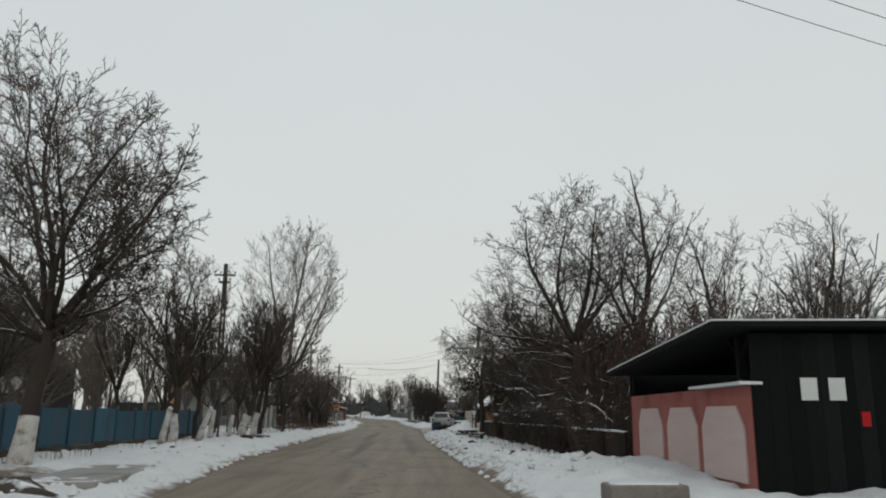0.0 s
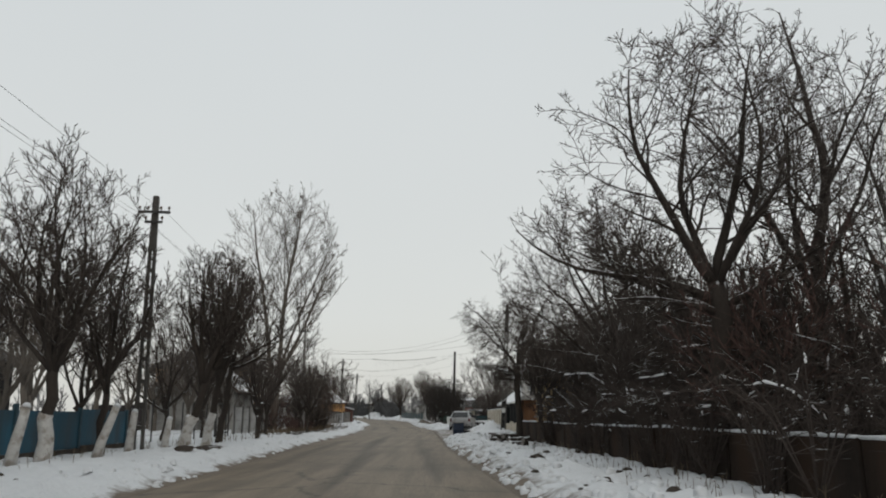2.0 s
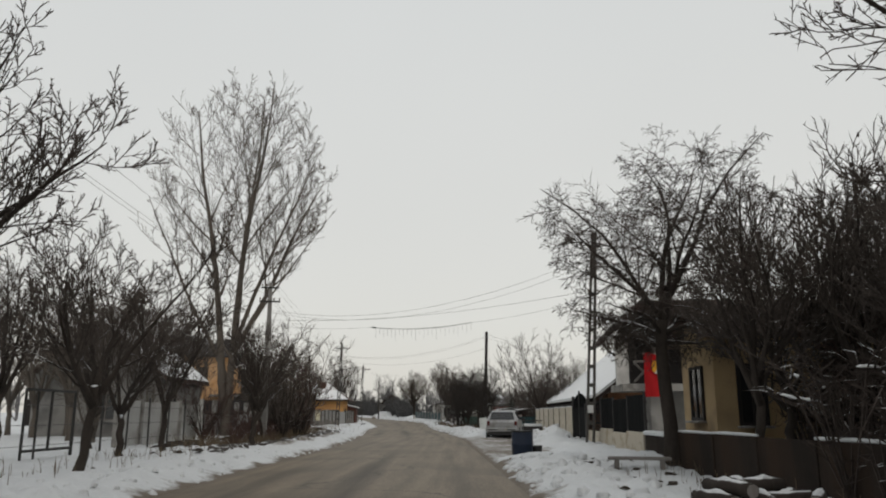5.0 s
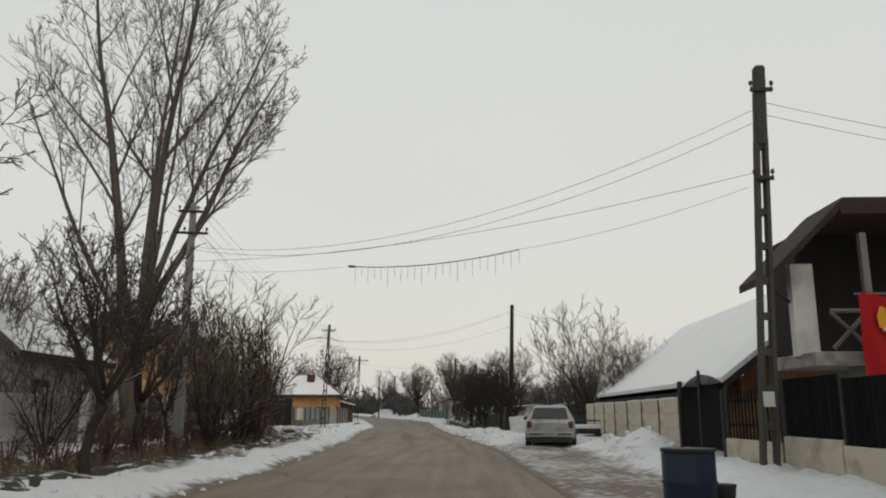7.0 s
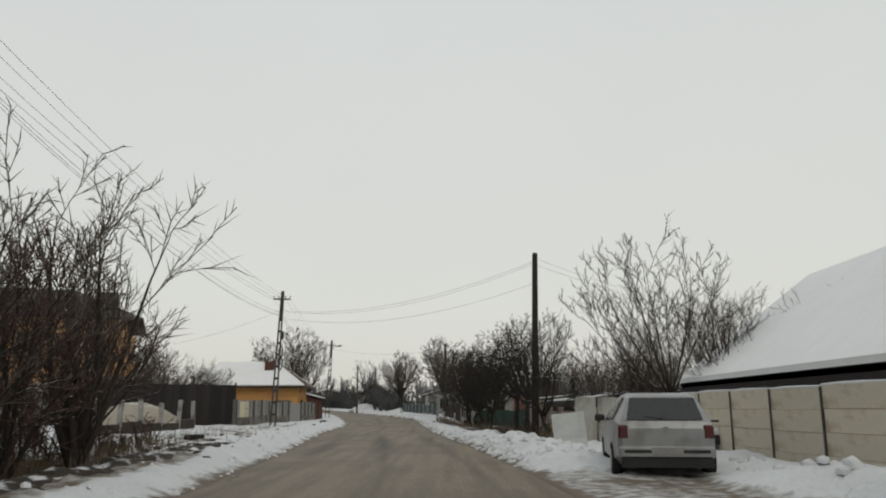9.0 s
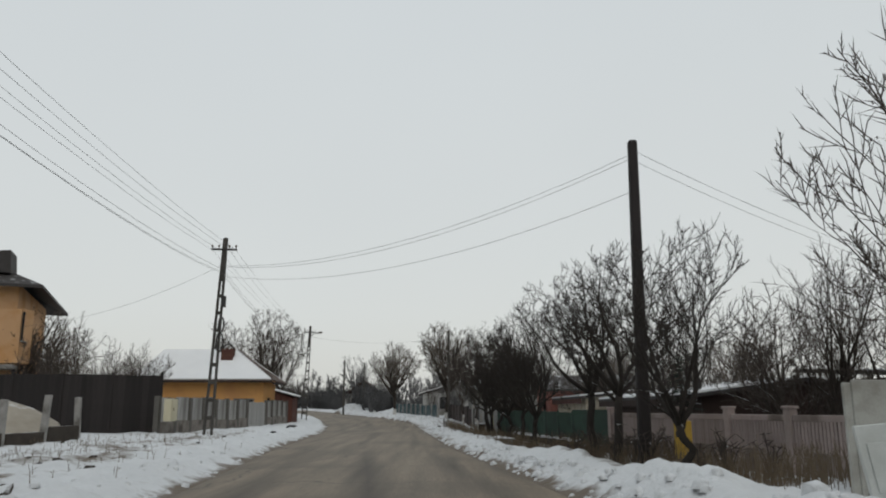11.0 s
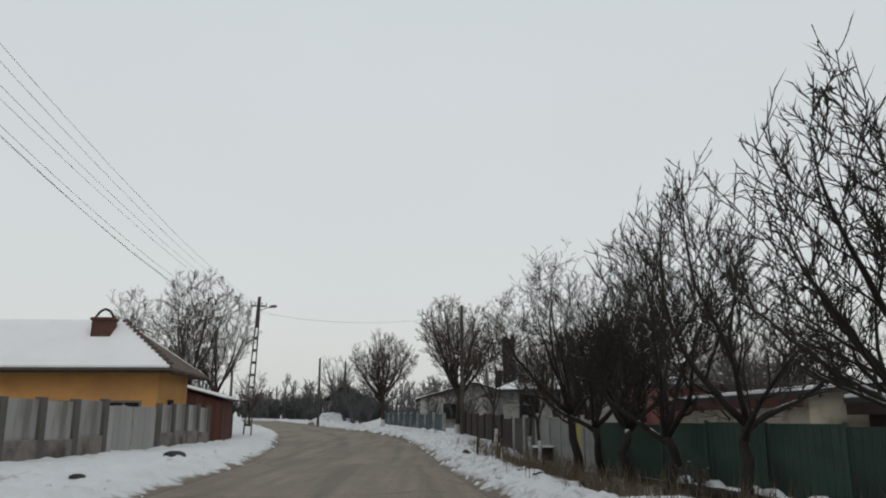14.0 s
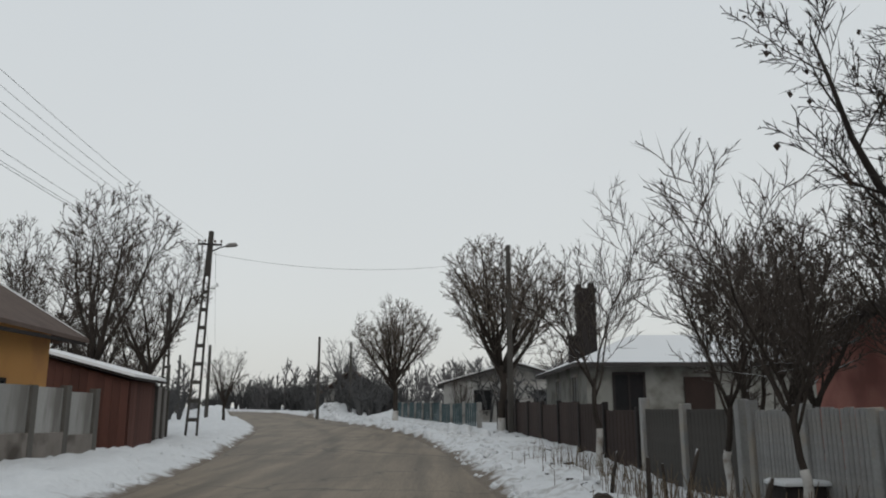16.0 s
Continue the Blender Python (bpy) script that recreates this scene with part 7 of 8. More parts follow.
rf = roof_slab([(-0.58, -0.32, 2.54), (W + 0.4, -0.32, 2.58), (W + 0.4, D - 0.4, 2.28), (-0.58, D - 0.4, 2.22)], 0.08, M["black_wood"], sh, "roof", "dark sloping board roof")
roof_slab([(-0.595, -0.335, 2.562), (W + 0.4, -0.335, 2.602), (W + 0.4, D - 0.38, 2.302), (-0.595, D - 0.38, 2.242)], 0.022, M["snow"], rf, "snow_layer", "thin snow on the roof")
for x in (0.80, 1.19):
    part("notice", Geo().box(x, -0.055, 1.47, 0.23, 0.012, 0.31), M["white_cloth"], sh, "white paper notice")
part("red_sign", Geo().box(1.55, -0.055, 1.12, 0.12, 0.012, 0.2), M["red_cloth"], sh, "small faded red notice")
bx = thing("planter_box", "grey concrete planter filled with snow", "planter", at=(2.63, 9.95, -0.02), turn=2)
part("trough", Geo().box(0, 0, -0.1, 0.98, 0.5, 0.54, chamfer=0.02), M["plinth"], bx)
part("snow_fill", Geo().box(0, 0, 0.36, 0.84, 0.36, 0.1, chamfer=0.03), M["snow"], bx)

# house half hidden behind the wall trees
hh = thing("village_house", "low tan house hidden behind trees", "house", at=(3.7, 46.6, 0.1))
part("wall", Geo().box(3.0, 1.6, -0.1, 5.4, 2.4, 3.1), M["tan"], hh)
roof_slab([(-0.1, 0.0, 2.9), (6.2, 0.0, 2.9), (6.2, 1.6, 3.8), (-0.1, 1.6, 3.8)], 0.12, M["tile_brown"], hh, "roof")
roof_slab([(-0.1, 1.6, 3.8), (6.2, 1.6, 3.8), (6.2, 3.2, 2.9), (-0.1, 3.2, 2.9)], 0.12, M["tile_brown"], hh, "roof")
part("gable", Geo().prism([(0.4, 2.95), (2.8, 2.95), (1.6, 3.7)], "x", 0.32, 0.4), M["tan"], hh)
window(hh, 0.27, 1.6, 1.0, 0.8, 1.1, "-x")
window(hh, 1.1, 0.37, 0.9, 0.5, 1.2, "-y")
window(hh, 3.2, 0.37, 1.0, 0.9, 1.1, "-y")

# the balcony house
bh = thing("balcony_house", "unfinished two-storey house with dark timber balcony", "house", at=(4.3, 58.6, 0.0))
part("ground_floor", Geo().box(5.75, 2.0, -0.1, 7.7, 2.4, 2.2), M["plaster_grey"], bh)
part("pillar", Geo().box(1.35, -0.2, -0.1, 0.75, 0.7, 2.2, chamfer=0.02), M["plaster_grey"], bh)
part("slab", Geo().box(5.0, 0.5, 2.08, 10.0, 2.2, 0.26, chamfer=0.02), M["concrete"], bh)
part("upper_wall", Geo().box(5.2, 2.4, 2.3, 8.8, 1.4, 2.84), M["dark_wood"], bh)
part("wing_wall", Geo().box(0.16, 0.1, 2.3, 0.46, 0.22, 1.85, chamfer=0.01), M["plaster_white"], bh, "white plastered corner wall")
for x in (1.25, 2.9, 4.7, 6.6):
    part("post", Geo().box(x, -0.35, 2.3, 0.13, 0.13, 2.4), M["grey_wood"], bh)
for a, b in ((0.5, 1.2), (2.98, 4.62), (4.78, 6.5)):
    for p, q in (((a, 2.42), (b, 3.12)), ((a, 3.12), (b, 2.42)), ((a, 3.15), (b, 3.15))):
        part("railing", Geo().tube([(p[0], -0.33, p[1]), (q[0], -0.33, q[1])], [0.045, 0.045], 6), M["grey_wood"], bh)
window(bh, 5.6, 1.67, 3.0, 0.7, 0.9, "-y", "white_paint")
roof_slab([(-0.75, -0.75, 3.85), (0.75, -0.75, 5.3), (0.75, 1.0, 5.3), (-0.75, 1.0, 3.85)], 0.16, M["brown_dark"], bh, "roof")
roof_slab([(0.75, -0.75, 5.3), (10.0, -0.75, 5.35), (10.0, 3.4, 5.35), (2.0, 3.4, 5.3), (0.75, 1.0, 5.3)], 0.16, M["brown_dark"], bh, "roof")
roof_slab([(2.05, 3.4, 5.35), (10.0, 3.4, 5.4), (10.0, -0.7, 5.4), (0.78, -0.7, 5.35), (0.8, 1.0, 5.35)], 0.03, M["tile_brown"], bh, "tile_layer")
part("fascia", Geo().box(5.3, -0.72, 5.0, 9.2, 0.08, 0.2), M["brown_dark"], bh)
part("gutter_pipe", Geo().tube([(-0.55, 0.1, 3.85), (-0.3, 0.1, 3.55), (0.0, 0.15, 3.35), (0.0, 0.15, 2.3)], [0.04] * 4, 6), M["iron"], bh)
bn = thing("banner", "hanging red cloth banner with a gold and white emblem", "banner", at=(5.0, 57.55, 1.86))
g = Geo()
vs = []
for a in range(9):
    for b in range(13):
        vs.append((0.84 * a / 8, 0.05 * math.sin(a * 1.3 + b * 0.4) * (1 - b / 14), 1.5 * b / 12 + 0.06 * math.sin(a * 0.9) * (b == 12)))
fs = [(a * 13 + b, a * 13 + 13 + b, a * 13 + 14 + b, a * 13 + b + 1) for a in range(8) for b in range(12)]
part("cloth", g.add(vs, fs), M["red_cloth"], bn, smooth=True)
part("emblem", Geo().prism([(0.28, 0.88), (0.36, 0.84), (0.44, 0.98), (0.42, 1.24), (0.33, 1.27), (0.26, 1.08)], "y", -0.085, -0.075), M["gold_cloth"], bn)
part("emblem_base", Geo().prism([(0.34, 0.80), (0.46, 0.82), (0.62, 0.94), (0.58, 1.0), (0.42, 0.95)], "y", -0.095, -0.086), M["white_cloth"], bn)
part("pole", Geo().tube([(-0.05, 0.02, 1.52), (0.9, 0.02, 1.52)], [0.02, 0.02], 6), M["grey_wood"], bn)
w_ = thing("garden_wall", "brown low wall capped with thick snow", "wall", at=(3.4, 47.0, 0.05), turn=90)
for k in range(3):
    part("block", Geo().box(0.65 + 1.25 * k, 0, -0.1, 1.24, 0.2, 0.78, chamfer=0.01), M["rust"], w_)
    part("snow_cap", Geo().box(0.65 + 1.25 * k, 0, 0.68, 1.26, 0.3, 0.1, chamfer=0.04), M["snow"], w_)

# the long house with the snowy roof
lh = thing("long_house", "long low house under a thick snow roof", "house", at=(4.2, 62.2, 0.0))
part("wall", Geo().box(4.4, 10.05, -0.1, 7.6, 17.5, 2.25), M["brown_plaster"], lh)
part("gable", Geo().prism([(0.6, 2.1), (8.2, 2.1), (4.4, 5.1)], "y", 1.22, 1.3), M["brown_plaster"], lh, "brownish orange plastered gable")
e_ = roof_slab([(0.05, 0.75, 1.98), (4.4, 0.75, 5.28), (4.4, 19.2, 5.28), (0.05, 19.2, 1.98)], 0.16, M["tile_dark"], lh, "roof")
roof_slab([(0.0, 0.9, 2.10), (4.4, 0.9, 5.41), (4.4, 19.3, 5.41), (0.0, 19.3, 2.10)], 0.14, M["roof_snow"], e_, "snow_layer", "thick snow on the roof")
roof_slab([(4.4, 0.75, 5.38), (8.75, 0.75, 1.94), (8.75, 19.2, 1.94), (4.4, 19.2, 5.38)], 0.16, M["tile_dark"], lh, "roof")
part("eave_board", Geo().box(0.10, 9.95, 1.62, 0.1, 18.4, 0.32), M["dark_wood"], lh)
part("verge_board", Geo().prism([(0.0, 1.80), (4.4, 5.11), (4.4, 5.29), (0.0, 1.98)], "y", 0.69, 0.75), M["brown_dark"], lh)

# scrap yard: leaning sheet, old doors, shed
dr = thing("old_doors", "pair of worn white panelled doors used as a gate", "door", at=(0.88, 79.4, 0.02), turn=2)
for k in range(2):
    d = part("door", Geo().box(k * 0.65, 0, 0, 0.60, 0.05, 1.47, chamfer=0.01), M["old_white"], dr)
    part("panel", Geo().box(k * 0.65, -0.035, 0.9, 0.42, 0.02, 0.6, chamfer=0.008), M["old_white"], d)
    part("panel", Geo().box(k * 0.65, -0.035, 0.15, 0.42, 0.02, 0.6, chamfer=0.008), M["old_white"], d)
part("lock", Geo().box(0.36, -0.04, 0.8, 0.06, 0.03, 0.14), M["iron"], dr)
ls = part("metal_sheet", Geo().box(0, 0, 0, 0.84, 0.04, 1.08, chamfer=0.012).box(-0.2, -0.026, 0.5, 0.3, 0.014, 0.42, chamfer=0.006).box(0.19, -0.026, 0.48, 0.3, 0.014, 0.42, chamfer=0.006).box(0, -0.026, 0.08, 0.68, 0.014, 0.3, chamfer=0.006), M["white_sheet"])
ls.matrix_basis = pose(0.13, 77.25, 0.02, -10, -5, -4)
tagged(ls, "dented white sheet-metal panel leaning over the snow", "metal sheet")
fence("sheet_fence", "dark teal sheet fence of the scrap yard", ((2.1, 81.2), (4.5, 80.8)), 2, 0.98, "teal", "iron", (0.06, 0.06), waves=6, group=FEN)
sd = thing("yard_shed", "grey yard shed with dark lean-to roof", "shed", at=(5.6, 86.6, 0.1))
part("wall", Geo().box(2.5, 2, -0.1, 5.0, 3.6, 1.85), M["brown_dark"], sd)
roof_slab([(-0.3, -0.2, 1.86), (5.4, -0.2, 1.86), (5.4, 4.2, 2.12), (-0.3, 4.2, 2.12)], 0.1, M["tile_dark"], sd, "roof")
window(sd, 0.9, 0.17, 0.8, 0.5, 0.6, "-y", "white_paint")

# barns behind the orchard
for x, y, wx, wy, h, rh, wall, lab in ((3.4, 92.5, 6.0, 12.4, 1.6, 0.36, "brown_dark", "long dark plank barn behind the fence"), (2.6, 105.6, 6.0, 8.0, 1.75, 0.22, "cream", "low pale house with brown eaves and snowy roof")):
    b = thing("barn", lab, "house", at=(x, y, 0.1))
    part("wall", Geo().box(wx / 2, wy / 2, -0.1, wx, wy, h + 0.1), M[wall], b)
    part("gable", Geo().prism([(0, h), (wx, h), (wx / 2, h + rh)], "y", 0.02, 0.1), M["brown_dark" if y < 100 else "brown_red"], b)
    part("eave_board", Geo().box(-0.26, wy / 2, h - 0.42, 0.06, wy + 0.5, 0.24), M["brown_dark" if y < 100 else "brown_red"], b)
    for sgn in (0, 1):
        x0 = -0.3 if sgn == 0 else wx + 0.3
        r_ = roof_slab([(x0, -0.3, h - 0.1), (wx / 2, -0.3, h + rh), (wx / 2, wy + 0.3, h + rh), (x0, wy + 0.3, h - 0.1)], 0.1, M["tile_dark"], b, "roof")
        roof_slab([(x0, -0.25, h - 0.03), (wx / 2, -0.25, h + rh + 0.07), (wx / 2, wy + 0.25, h + rh + 0.07), (x0, wy + 0.25, h - 0.03)], 0.06, M["roof_snow"], r_, "snow_layer")
    if y < 100:
        for q in range(4):
            part("stub_post", Geo().box(0.3 + 0.5 * (q % 2), 1.0 + 2.0 * q, h, 0.09, 0.09, 0.36 + 0.05 * (q % 3), chamfer=0.01), M["dark_wood"], b)

# the white house with the tall chimney
wh = thing("white_house", "dim white low house with snowy roof and tall dark chimney", "house", at=(-1.95, 125.6, 0.25))
part("wall", Geo().box(4.2, 4.5, -0.1, 7.6, 8.4, 2.45), M["plaster_dim"], wh)
for pts in ([(0.0, -0.1, 2.3), (8.4, -0.1, 2.3), (5.6, 4.5, 3.5), (2.8, 4.5, 3.5)], [(0.0, -0.1, 2.3), (2.8, 4.5, 3.5), (0.0, 9.1, 2.3)], [(8.4, -0.1, 2.3), (8.4, 9.1, 2.3), (5.6, 4.5, 3.5)], [(0.0, 9.1, 2.3), (2.8, 4.5, 3.5), (5.6, 4.5, 3.5), (8.4, 9.1, 2.3)]):
    roof_slab(pts, 0.12, M["tile_snowy"], wh, "roof", "dark roof with patches of thin snow")
ch_ = chimney(wh, 1.0, 3.2, 2.6, 0.6, 2.2, "dark_wood", False)
part("cap", Geo().box(0.8, 3.2, 4.9, 0.16, 0.3, 0.14), M["dark_wood"], ch_)
part("cap", Geo().box(1.2, 3.2, 4.9, 0.16, 0.3, 0.2), M["dark_wood"], ch_)
chimney(wh, 0.35, 2.0, 2.4, 0.3, 0.75, "dark_wood", False)
window(wh, 0.38, 2.2, 0.9, 0.8, 1.0, "-x", "white_paint")
window(wh, 0.38, 5.6, 0.9, 0.8, 1.0, "-x", "white_paint")
window(wh, 1.6, 0.28, 0.9, 0.8, 1.0, "-y", "dark_wood")
part("door", Geo().box(3.6, 0.26, 0.0, 0.85, 0.06, 1.9, chamfer=0.01), M["brown_dark"], wh)
for x, y, lab in ((-5.5, 148.0, "small pale house near the bend"),):
    b = thing("village_house", lab, "house", at=(x, y, rise(y)))
    part("wall", Geo().box(4, 3, -0.1, 8, 6, 2.6), M["plaster_pale"], b)
    part("gable", Geo().prism([(0, 2.4), (8, 2.4), (4, 3.5)], "y", 0.02, 0.1), M["plaster_grey"], b)
    for sgn in (0, 1):
        x0 = -0.4 if sgn == 0 else 8.4
        r_ = roof_slab([(x0, -0.3, 2.35), (4, -0.3, 3.6), (4, 6.3, 3.6), (x0, 6.3, 2.35)], 0.12, M["tile_dark"], b, "roof")
        roof_slab([(x0, -0.2, 2.42), (4, -0.2, 3.67), (4, 6.2, 3.67), (x0, 6.2, 2.42)], 0.06, M["roof_snow"], r_, "snow_layer")
    window(b, 2.2, -0.02, 0.9, 0.9, 1.0, "-y")
    window(b, 5.6, -0.02, 0.9, 0.9, 1.0, "-y")

# left: grey outbuilding, orange house, yellow house with red shed
ob_ = thing("outbuilding", "pale grey gabled outbuilding with snowy roof behind the poplar", "house", at=(-20.8, 64.6, 0.0))
part("wall", Geo().box(2.9, 2.7, -0.1, 5.8, 5.4, 3.15), M["plaster_grey"], ob_)
part("gable", Geo().prism([(0, 3.0), (5.8, 3.0), (2.9, 5.35)], "y", 0.02, 0.1), M["plaster_grey"], ob_)
for x0, z0 in ((-0.35, 2.88), (6.15, 2.88)):
    r_ = roof_slab([(x0, -0.35, z0), (2.9, -0.35, 5.5), (2.9, 5.7, 5.5), (x0, 5.7, z0)], 0.12, M["tile_brown"], ob_, "roof")
    roof_slab([(x0, -0.2, z0 + 0.07), (2.9, -0.2, 5.57), (2.9, 5.6, 5.57), (x0, 5.6, z0 + 0.07)], 0.05, M["roof_snow"], r_, "snow_layer")
part("eave_board", Geo().box(6.13, 2.7, 2.72, 0.05, 6.0, 0.2), M["brown_dark"], ob_)
part("door", Geo().box(5.82, 3.9, 0.0, 0.06, 0.9, 1.95, chamfer=0.01), M["grey_wood"], ob_)
window(ob_, 5.83, 1.5, 1.0, 0.9, 1.1, "+x", "grey_wood")
window(ob_, 3.4, -0.03, 1.0, 0.9, 1.1, "-y", "grey_wood")

oh = thing("orange_house", "orange two-storey house with dark tiled roof", "house", at=(-34.7, 102.5, 0.1), turn=20)
part("wall", Geo().box(5.8, 5.0, -0.1, 11.6, 10.0, 7.0), M["orange"], oh)
bay_ = part("bay", Geo().prism([(10.4, 0.0), (11.9, -0.5), (12.3, 0.3), (11.8, 1.6)], "z", 3.2, 5.7), M["orange"], oh)
for pts in ([(-0.9, -0.9, 6.8), (12.7, -0.9, 6.8), (8.0, 5.0, 9.2), (3.6, 5.0, 9.2)], [(12.7, -0.9, 6.8), (12.7, 10.9, 6.8), (8.0, 5.0, 9.2)], [(12.7, 10.9, 6.8), (-0.9, 10.9, 6.8), (3.6, 5.0, 9.2), (8.0, 5.0, 9.2)], [(-0.9, 10.9, 6.8), (-0.9, -0.9, 6.8), (3.6, 5.0, 9.2)]):
    roof_slab(pts, 0.14, M["tile_dark"], oh, "roof")
dm = part("dormer", Geo().prism([(10.2, 7.5), (11.1, 7.5), (11.0, 8.6), (10.0, 8.5), (9.6, 8.2)], "y", 0.4, 2.2), M["tile_dark"], oh)
window(oh, 8.6, -0.03, 4.1, 0.75, 1.5, "-y")
window(oh, 10.35, -0.03, 4.1, 0.6, 1.5, "-y")
window(oh, 6.0, -0.03, 4.1, 0.9, 1.5, "-y")
window(oh, 8.6, -0.03, 1.0, 0.9, 1.4, "-y")
window(oh, 12.0, -0.4, 4.2, 0.4, 1.2, "+x")
part("balcony", Geo().box(10.6, -0.7, 2.9, 2.6, 1.4, 0.18, chamfer=0.03), M["concrete"], oh)

yh = thing("yellow_house", "low yellow house with snow-covered hipped roof", "house", at=(-27.0, 117.8, 0.1))
part("wall", Geo().box(8.9, 1.7, -0.1, 7.0, 3.4, 3.0), M["yellow"], yh)
pts_r = [[(4.7, -0.7, 2.85), (13.1, -0.7, 2.85), (10.3, 1.8, 4.75), (5.6, 1.8, 4.75)], [(13.1, -0.7, 2.85), (13.1, 3.8, 2.75), (10.3, 1.8, 4.75)], [(13.1, 3.8, 2.75), (4.7, 3.8, 2.75), (5.6, 1.8, 4.75), (10.3, 1.8, 4.75)], [(4.7, 3.8, 2.75), (4.7, -0.7, 2.85), (5.6, 1.8, 4.75)]]
for k, pts in enumerate(pts_r):
    r_ = roof_slab(pts, 0.09, M["tile_brown"], yh, "roof")
    if k != 1:
        roof_slab([(x - (0.12 if x > 12 else 0), y, z + 0.08) for x, y, z in pts], 0.07, M["roof_snow"], r_, "snow_layer", "snow covering the roof")
# ridge tiles down the hip next to the bare slope
for k in range(13):
    t = (k + 0.5) / 13
    x, y, z = 13.05 + (10.3 - 13.05) * t, -0.66 + 2.46 * t, 2.92 + 1.9 * t
    part("ridge_tile", Geo().box(x, y, z - 0.02, 0.2, 0.2, 0.1, turn=45, chamfer=0.03), M["tile_brown"], r_.parent)
part("eave_board", Geo().box(8.9, -0.66, 2.68, 8.3, 0.06, 0.08), M["dark_wood"], yh)
part("side_board", Geo().box(13.05, 1.55, 2.61, 0.06, 4.3, 0.07), M["dark_wood"], yh)
chimney(yh, 9.85, 1.1, 3.7, 0.72, 1.0)
for x in (6.6, 8.85, 11.25):
    window(yh, x, -0.03, 0.75, 1.1, 0.85, "-y", "grey_wood")
window(yh, 12.43, 1.4, 1.2, 0.4, 0.45, "+x", "dark_wood")
rs = thing("lean_to", "red-brown plank lean-to with snowy roof", "shed", at=(-16.9, 124.6, 0.12))
pl = Geo().box(0, 0, 0, 0.03, 0.22, 2.0, chamfer=0.006).mesh("plank", [M["brown_red"]])
part("frame", Geo().prism([(0.05, -0.15), (2.76, -0.15), (2.76, 1.9), (0.05, 2.65)], "y", 0.1, 2.0), M["brown_red"], rs)
for k in range(8):
    o = part("plank", pl, None, rs)
    o.matrix_basis = pose(2.80, 0.25 + 0.225 * k, -0.1)
for k in range(12):
    o = part("plank", pl, None, rs)
    o.matrix_basis = pose(0.2 + 0.225 * k, 0.07, -0.1, 0, 0, 90) @ Matrix.Diagonal((1, 1, (2.66 - 0.062 * k) / 2, 1))
r_ = roof_slab([(-0.2, -0.15, 2.83), (3.05, -0.15, 1.98), (3.05, 2.2, 1.94), (-0.2, 2.2, 2.79)], 0.07, M["dark_wood"], rs, "roof")
roof_slab([(-0.2, -0.19, 2.92), (3.03, -0.19, 2.07), (3.03, 2.16, 2.03), (-0.2, 2.16, 2.88)], 0.08, M["roof_snow"], r_, "snow_layer")
fence("plank_fence", "grey plank gate beside the lean-to", ((-14.2, 126.9), (-15.0, 130.2)), 2, 1.55, "grey_wood", "pole", (0.16, 0.16), planks=7, gap=0.04, group=FEN)
sh_ = part("sand_heap", Geo().add([(2.6 * math.cos(a * 0.393) * r * (1 + 0.1 * math.sin(a * 2.7)), 1.7 * math.sin(a * 0.393) * r, h) for r, h in ((1.0, -0.1), (0.8, 0.55), (0.5, 1.0), (0.2, 1.25)) for a in range(16)] + [(0, 0, 1.28)],
           [(q * 16 + a, q * 16 + (a + 1) % 16, q * 16 + 16 + (a + 1) % 16, q * 16 + 16 + a) for q in range(3) for a in range(16)] + [(48 + a, 48 + (a + 1) % 16, 64) for a in range(16)]), M["sand"], smooth=True)
sh_.matrix_basis = pose(-18.6, 96.0, ground_z(-18.6, 96.0))
tagged(sh_, "rounded heap of sand dusted with snow", "sand heap")


